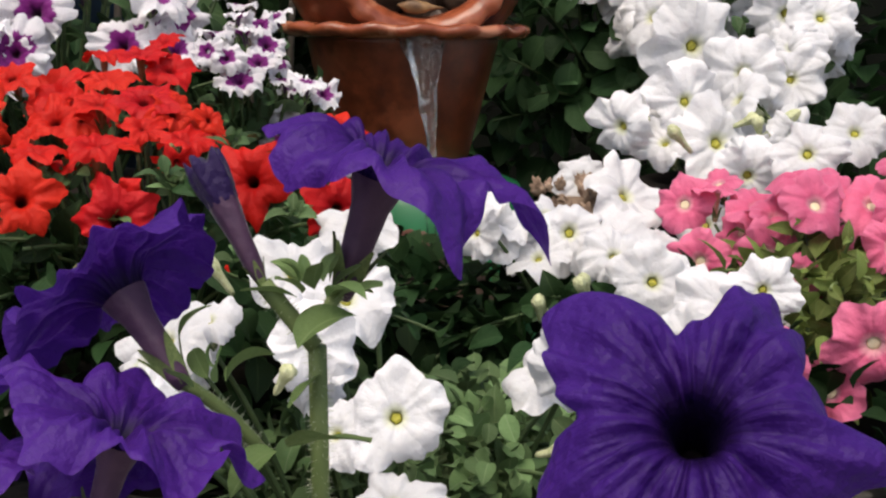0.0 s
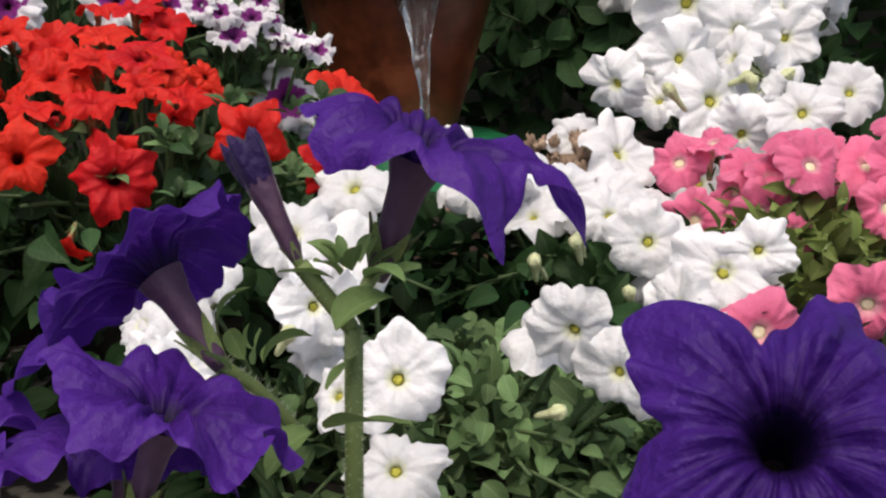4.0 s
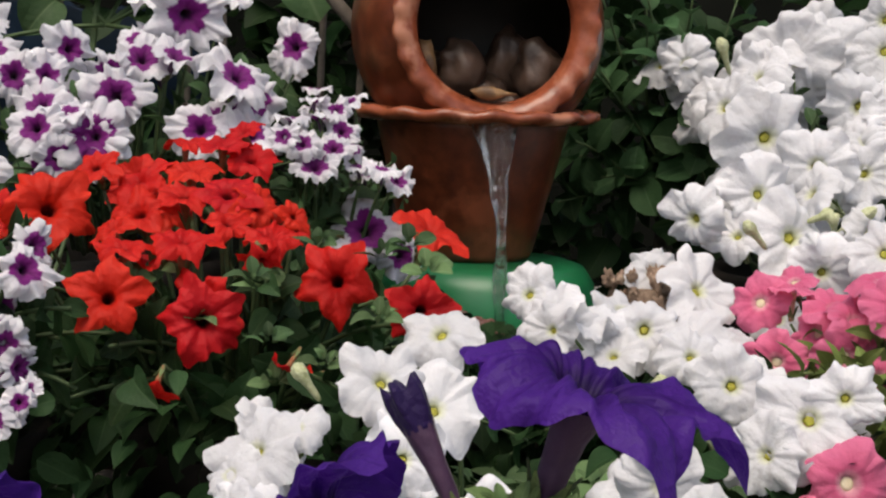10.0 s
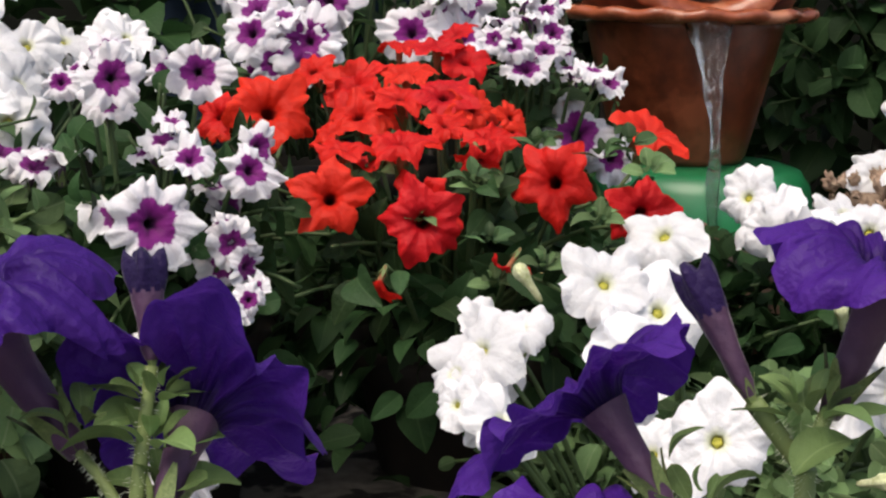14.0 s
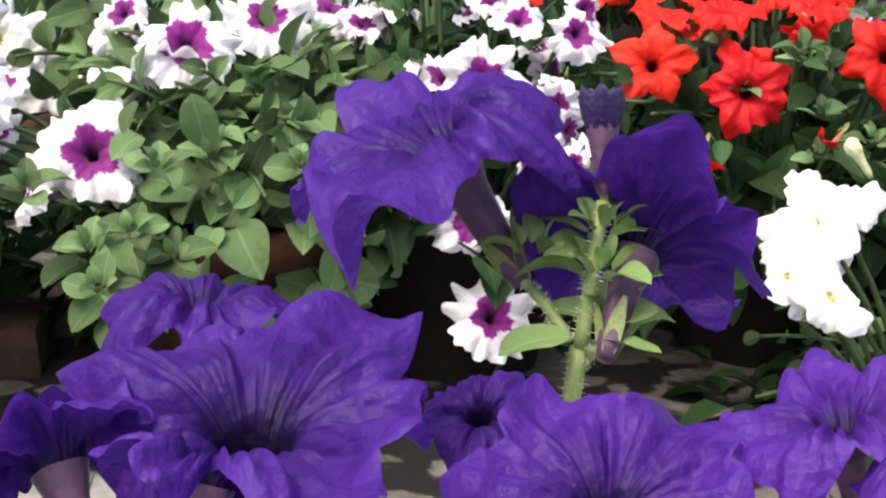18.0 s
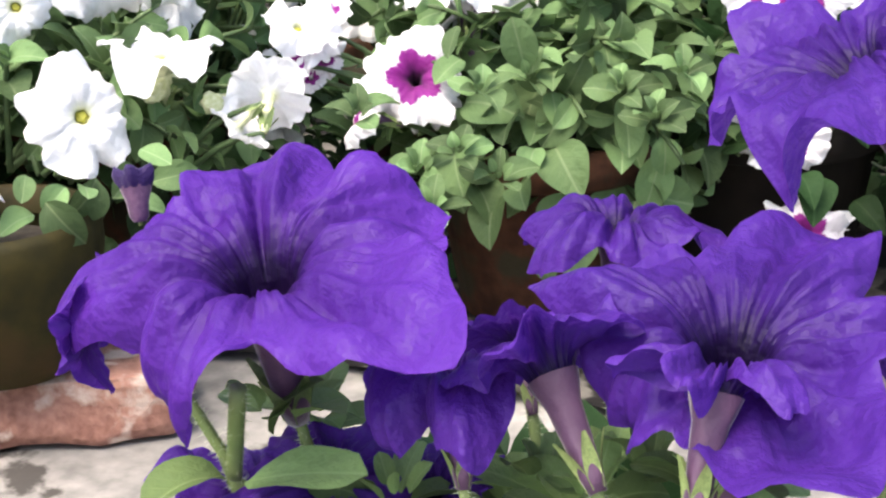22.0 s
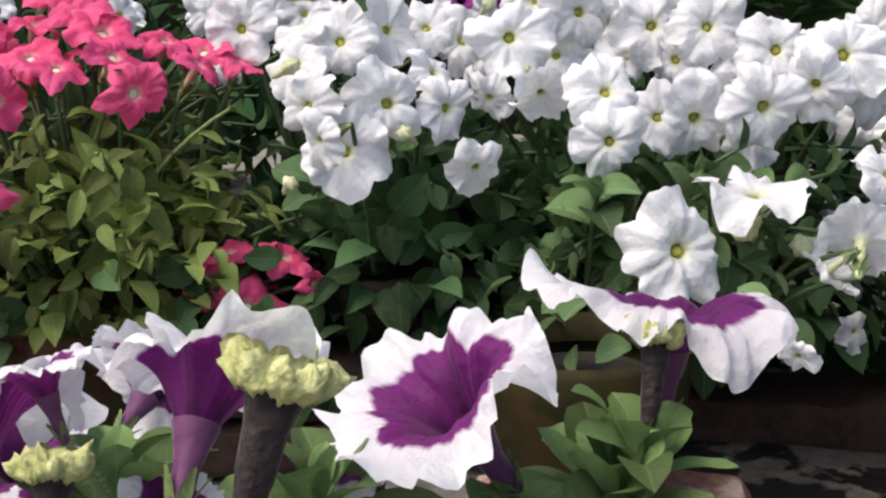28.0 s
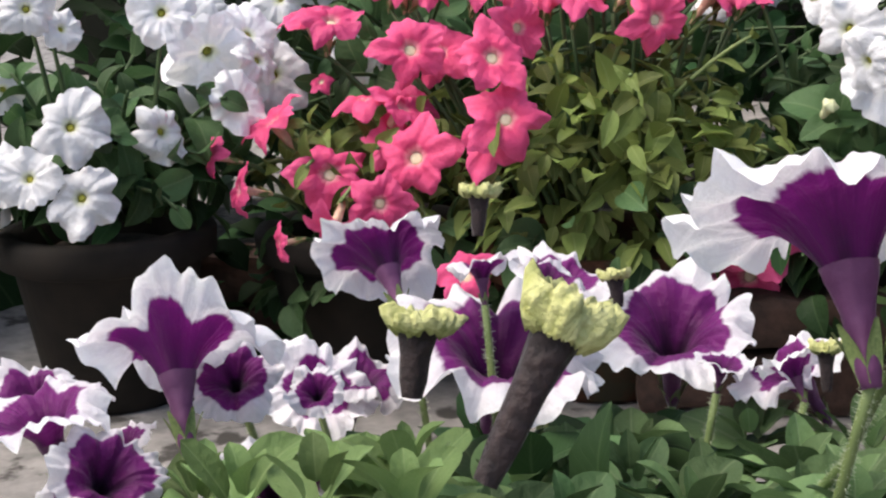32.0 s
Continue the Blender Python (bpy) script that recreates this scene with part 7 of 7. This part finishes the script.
bloom(picotee_a, "picfg", -0.5550, -0.5418, 0.4029, 100, 79, 0.0889, spin=338, bends=(0.13, 0.91, 1.28, 0.48, 0.80), lobes=(1.13, 0.87, 1.18, 1.21, 1.00))
bloom(picotee_a, "picfg", -0.5810, -0.6319, 0.3875, -111, 56, 0.0880, spin=148, bends=(0.24, -0.29, -0.17, 0.81, 0.18), lobes=(1.22, 0.81, 1.18, 0.90, 0.76))
bloom(picotee_a, "picfg", -0.5997, -0.6471, 0.3661, -78, 59, 0.03696)
bloom(picotee_a, "picfg", -0.6074, -0.7140, 0.3706, -16, 60, 0.02904)
bloom(picotee_a, "picfg", -0.5866, -0.7130, 0.4125, 118, 49, 0.0714, spin=313, bends=(0.80, 0.63, 0.12, -0.40, 0.23), lobes=(0.70, 0.62, 1.35, 0.83, 1.13))
bloom(picotee_a, "picfg", -0.6174, -0.7466, 0.4164, -157, 71, 0.03696)
picotee_b = potted("picotee_petunia", "purple petunia with white ruffled edges and withered flower heads", -0.80, -0.74, GROUND, (-0.80, -0.74, 0.20), 0.085, 0.065, 0.07, CLAY)
under(picotee_b, "stem", hairy("stem", bend((-0.80, -0.74, 0.13), (-0.7992, -0.7342, 0.2136), 0.01), [0.004] * 8))
for i, (at, ll) in enumerate((((-0.8115, -0.8354, 0.2914), 0.036), ((-0.7776, -0.8186, 0.2995), 0.040), ((-0.8363, -0.7014, 0.2616), 0.045), ((-0.7735, -0.6804, 0.2651), 0.042), ((-0.7468, -0.6548, 0.2761), 0.045), ((-0.7041, -0.6800, 0.2842), 0.05), ((-0.8020, -0.8225, 0.2888), 0.04), ((-0.8356, -0.6633, 0.2629), 0.04), ((-0.8208, -0.7488, 0.2683), 0.045), ((-0.8525, -0.8632, 0.2815), 0.035), ((-0.8075, -0.6187, 0.2707), 0.035))):
    rosette(picotee_b, 50 + i, "fresh" if i in (0, 1, 6, 9) else "midround", (at[0], at[1], at[2] - (0 if i in (0, 1, 6, 9) else 0.012)), ll * 0.85, 9)
withered(picotee_b, (-0.6766, -0.8599, 0.3377), (-0.6709, -0.8323, 0.3860), 0.024, 4)
withered(picotee_b, (-0.7626, -0.8266, 0.3319), (-0.7654, -0.8196, 0.3596), 0.024, 5)
withered(picotee_b, (-0.8963, -0.7014, 0.3461), (-0.8996, -0.6974, 0.3683), 0.017, 6)
withered(picotee_b, (-0.8786, -0.6338, 0.3041), (-0.8825, -0.6328, 0.3211), 0.015, 7)
withered(picotee_b, (-0.7630, -0.6229, 0.2889), (-0.7666, -0.6200, 0.3093), 0.013, 8)
bloom(picotee_b, "picfg", -0.6575, -0.7469, 0.4013, 152, 60, 0.0933, spin=62, bends=(0.34, 0.94, 0.18, 0.15, -0.09), lobes=(0.79, 0.82, 0.92, 1.16, 1.04))
bloom(picotee_b, "picfg", -0.6641, -0.6728, 0.3865, 106, 29, 0.0536, spin=332, bends=(-0.40, 0.28, 0.40, 0.21, 0.80), lobes=(1.12, 0.89, 0.87, 0.85, 1.22))
bloom(picotee_b, "picfg", -0.8707, -0.7078, 0.3051, -15, 68, 0.1071, spin=148, bends=(0.11, 0.32, 0.65, 0.57, 0.40), lobes=(0.99, 0.95, 0.90, 1.18, 1.01))
bloom(picotee_b, "picfg", -0.9863, -0.6982, 0.3267, 166, 39, 0.0740, spin=338, bends=(-0.10, 0.45, 0.64, 0.94, 0.29), lobes=(0.91, 0.87, 0.94, 1.12, 0.93))
bloom(picotee_b, "picfg", -0.8545, -0.6230, 0.3002, -45, 65, 0.0882, spin=184, bends=(0.05, 0.22, 0.25, 0.37, 0.43), lobes=(1.03, 1.02, 0.85, 1.12, 1.01))
bloom(picotee_b, "picfg", -0.8974, -0.8507, 0.3312, 162, 55, 0.0850, spin=296, bends=(0.62, -0.09, 0.36, 0.86, 0.38), lobes=(0.85, 0.62, 0.77, 1.12, 0.94))
bloom(picotee_b, "picfg", -0.9072, -0.8212, 0.3036, -33, 45, 0.0425, spin=197, bends=(0.64, 0.58, 0.63, 0.57, 0.56), lobes=(0.99, 1.09, 1.01, 1.02, 0.97))
bloom(picotee_b, "picfg", -0.9432, -0.7617, 0.2763, -18, 48, 0.052)
bloom(picotee_b, "picfg", -0.8538, -0.8961, 0.2965, 8, 46, 0.046)
bloom(picotee_b, "picfg", -0.8915, -0.9085, 0.3139, -98, 76, 0.059)
bloom(picotee_b, "picfg", -0.8202, -0.8488, 0.2923, -22, 59, 0.044)
bloom(picotee_b, "picfg", -0.8080, -0.5960, 0.2853, -119, 57, 0.05565)
bloom(picotee_b, "picfg", -0.9404, -0.7387, 0.2794, 33, 73, 0.048)
bloom(picotee_b, "picfg", -0.9197, -0.6339, 0.3138, 5, 69, 0.05565)
bloom(picotee_b, "picfg", -0.9034, -0.7843, 0.2901, -32, 49, 0.0264)
bloom(picotee_b, "picfg", -0.8743, -0.8232, 0.2680, -21, 57, 0.0333)
bloom(picotee_b, "picfg", -0.9112, -0.8698, 0.2868, -101, 71, 0.0290)
bloom(picotee_b, "picfg", -0.9073, -0.8880, 0.2723, -18, 61, 0.0370)
bloom(picotee_b, "picfg", -1.0027, -0.8770, 0.2857, -62, 65, 0.0436)
bloom(picotee_b, "picfg", -0.8601, -0.6874, 0.3331, 37, 67, 0.0309)
bloom(picotee_b, "picfg", -0.8874, -0.7068, 0.3364, 156, 70, 0.0314)
bloom(picotee_b, "picfg", -0.7873, -0.6174, 0.2951, 166, 55, 0.0299)
bloom(picotee_b, "picfg", -0.8039, -0.6411, 0.2962, 13, 78, 0.0253)
for i, (at, ll, kind) in enumerate((((-0.7851, -0.8794, 0.3060), 0.032, "fresh"), ((-0.7461, -0.8718, 0.3166), 0.030, "fresh"), ((-0.7303, -0.8500, 0.3121), 0.032, "fresh"), ((-0.7622, -0.7631, 0.2704), 0.034, "petunia"), ((-0.7858, -0.7094, 0.2669), 0.034, "petunia"), ((-0.7362, -0.7248, 0.2736), 0.034, "midround"), ((-0.7003, -0.7069, 0.2826), 0.032, "midround"), ((-0.7362, -0.6329, 0.2764), 0.034, "midround"), ((-0.6711, -0.7166, 0.2900), 0.032, "midround"), ((-0.7368, -0.8119, 0.2880), 0.036, "petunia"))):
    rosette(picotee_b, 70 + i, kind, at, ll, 7)
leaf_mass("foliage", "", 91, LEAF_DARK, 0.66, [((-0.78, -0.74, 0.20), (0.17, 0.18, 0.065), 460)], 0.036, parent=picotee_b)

# ---- background: shrubs, stakes, cloth ----
shrub = thing("shrub", 0.30, 1.30, GROUND, "dark green shrub with round leaves behind the fountain", "shrub")
shrub["crown"] = (0.30, 1.30, 0.35)
under(shrub, "stem", tube_mesh("stem", [(0.30, 1.30, GROUND), (0.29, 1.29, 0.25), (0.30, 1.30, 0.40)], [0.012, 0.010, 0.008], BARK))
bush(shrub, 21, "round", (0.28, 1.25, 0.50), (0.20, 0.14, 0.26), 34, 0.058, 7, low=-0.8)
leaf_mass("hedge_foliage", "dark green hedge leaves behind the pots, deep shade put into their colour", 77, LEAF_DARK, 0.8, [((0.9, 1.35, 0.45), (0.45, 0.2, 0.5), 700), ((0.35, 1.55, 0.35), (0.5, 0.15, 0.4), 600), ((-0.35, 1.5, 0.3), (0.5, 0.12, 0.3), 500), ((-1.0, 1.05, 0.35), (0.5, 0.2, 0.28), 600), ((-1.6, 0.65, 0.35), (0.5, 0.25, 0.28), 600), ((-2.1, 0.1, 0.35), (0.35, 0.5, 0.25), 600), ((-2.1, -0.6, 0.35), (0.25, 0.4, 0.25), 400), ((-1.95, -0.95, 0.30), (0.25, 0.30, 0.24), 420)], 0.07)
leaf_mass("vine_foliage", "leaves of a vine on the wall behind the flowers, shade put into their colour", 79, LEAF_DARK, 0.8, [((-0.55, 1.45, 0.62), (0.45, 0.10, 0.28), 420), ((0.0, 1.45, 0.75), (0.35, 0.10, 0.30), 320)], 0.06)
leaf_mass("low_foliage", "low filler leaves between the pots, the gaps' shade put into their colour", 78, LEAF_SHADE, 0.75, [((0.15, 0.75, 0.14), (0.35, 0.25, 0.07), 420), ((-0.3, 0.62, 0.18), (0.4, 0.2, 0.10), 420), ((0.02, 0.60, 0.20), (0.14, 0.10, 0.07), 260), ((-0.05, 0.75, 0.22), (0.12, 0.08, 0.07), 160), ((0.05, 0.26, 0.10), (0.28, 0.15, 0.04), 300), ((0.38, 0.45, 0.14), (0.2, 0.2, 0.07), 300), ((-1.25, -0.05, 0.18), (0.3, 0.15, 0.10), 350), ((-1.55, -0.35, 0.17), (0.12, 0.2, 0.08), 200), ((-0.72, 0.28, 0.17), (0.25, 0.12, 0.09), 260)], 0.04)
for i, (sx, sy, lean, h) in enumerate(((-0.42, 1.25, 2, 0.9), (-0.34, 1.2, -3, 0.95), (-0.22, 1.22, 1, 0.9), (-0.18, 1.28, 4, 0.85), (-0.60, 1.3, -2, 0.9))):
    st = thing("garden_stake", sx, sy, GROUND, "thin grey wooden stake standing among the flowers", "stake", "garden stakes")
    under(st, "pole", tube_mesh("pole", [(sx, sy, GROUND), (sx + 0.004 * lean, sy, GROUND + h * 0.5), (sx + 0.01 * lean, sy, GROUND + h)], [0.006, 0.0055, 0.005], BARK))
branch = thing("cut_branch", -0.16, 1.02, 0.5, "grey dead branch leaning behind the jar", "branch")
under(branch, "limb", tube_mesh("limb", [(-0.26, 1.06, 0.72), (-0.20, 1.05, 0.655), (-0.15, 1.06, 0.60), (-0.10, 1.10, 0.50), (-0.08, 1.12, 0.10)], [0.008, 0.009, 0.010, 0.011, 0.012], BARK))
cloth = tagged(new("cloth", box_mesh("cloth", 0.42, 0.03, 0.55, TARP, 0.006, 5, 0.02, 10)), "dark blue cloth hanging in the shade behind the flowers", "cloth")
cloth.matrix_basis = pose(-0.62, 1.45, 0.365, rz=12)
big = thing("gourd_plant", -0.55, 1.15, GROUND, "climbing plant with very large pale green leaves", "plant")
big["crown"] = (-0.55, 1.15, 0.4)
under(big, "stem", tube_mesh("stem", [(-0.55, 1.15, GROUND), (-0.54, 1.14, 0.4), (-0.50, 1.12, 0.75)], [0.006, 0.005, 0.004], STEM_DARK))
for i, (base, tip) in enumerate((((-0.4544, 1.2041, 0.6768), (-0.5631, 1.1621, 0.6642)), ((-0.6460, 1.2059, 0.7050), (-0.6795, 1.1718, 0.6667)), ((-0.2268, 1.0084, 0.5131), (-0.2869, 0.9692, 0.5266)), ((-0.2603, 1.1758, 0.6860), (-0.2175, 1.1408, 0.6345)), ((-0.5809, 1.1691, 0.6333), (-0.6068, 1.1352, 0.5967)), ((-0.3588, 1.2047, 0.6785), (-0.4095, 1.1763, 0.6989)), ((-0.7786, 1.0871, 0.5224), (-0.7382, 1.0652, 0.5600)))):
    a, b = Vector(base), Vector(tip)
    under(big, "stem", tube_mesh("stem", bend((-0.50, 1.12, 0.60), a, 0.03), [0.003] * 8, STEM_DARK, 6))
    put_leaf(big, random.Random(i), "broad", a, b - a, (b - a).length * 1.15, Vector((0, -1, 0.5)))
husks = thing("dried_seed_heads", 0.19, 0.74, 0.16, "clump of dry brown and cream seed heads beside the basin", "seed heads")
hg = random.Random(8)
under(husks, "stalk", tube_mesh("stalk", [(0.195, 0.745, 0.10), (0.192, 0.742, 0.20), (0.19, 0.74, 0.32)], [0.012, 0.014, 0.02], HUSK, 8))
for i in range(46):
    hx, hy, hz = 0.19 + hg.uniform(-0.040, 0.042), 0.74 + hg.uniform(-0.03, 0.02), 0.308 + hg.uniform(-0.03, 0.026)
    hk = hg.uniform(0.004, 0.008)
    under(husks, "seed_head", pebble(30 + i, hk, hk, hk * hg.uniform(0.9, 2.0), HUSK, 1.0, 2.4), pose(hx, hy, hz, hg.uniform(-40, 40), hg.uniform(-40, 40), 0))

# ---- bricks ----
BRICKS = [box_mesh("brick", 0.20, 0.085, 0.048, m, 0.009, i, 0.008, 6) for i, m in enumerate((BRICK, BRICK_DARK, BRICK_DARK))]


def brick(kind, x, y, z, turn, label, lay=0):
    ob = tagged(new("brick", BRICKS[kind]), label, "brick", "loose bricks")
    ob.matrix_basis = pose(x, y, z + 0.026, lay, 0, turn)
    return ob


brick(0, -0.842, -0.180, GROUND, 35, "worn red brick with white lime marks under a pot")
brick(1, -0.99, 0.06, GROUND, 35, "dark brick between the pots")
brick(1, -0.86, 0.10, GROUND, 30, "dark brick between the pots")
brick(2, -1.20, -0.14, GROUND, 42, "dark brick stacked beside the pink plant's pot")
brick(2, -1.20, -0.14, GROUND + 0.050, 44, "dark brick stacked beside the pink plant's pot")
brick(1, -1.17, -0.22, GROUND, 46, "dark brick beside the pink plant's pot")
brick(1, -1.17, -0.22, GROUND + 0.050, 44, "dark brick beside the pink plant's pot")
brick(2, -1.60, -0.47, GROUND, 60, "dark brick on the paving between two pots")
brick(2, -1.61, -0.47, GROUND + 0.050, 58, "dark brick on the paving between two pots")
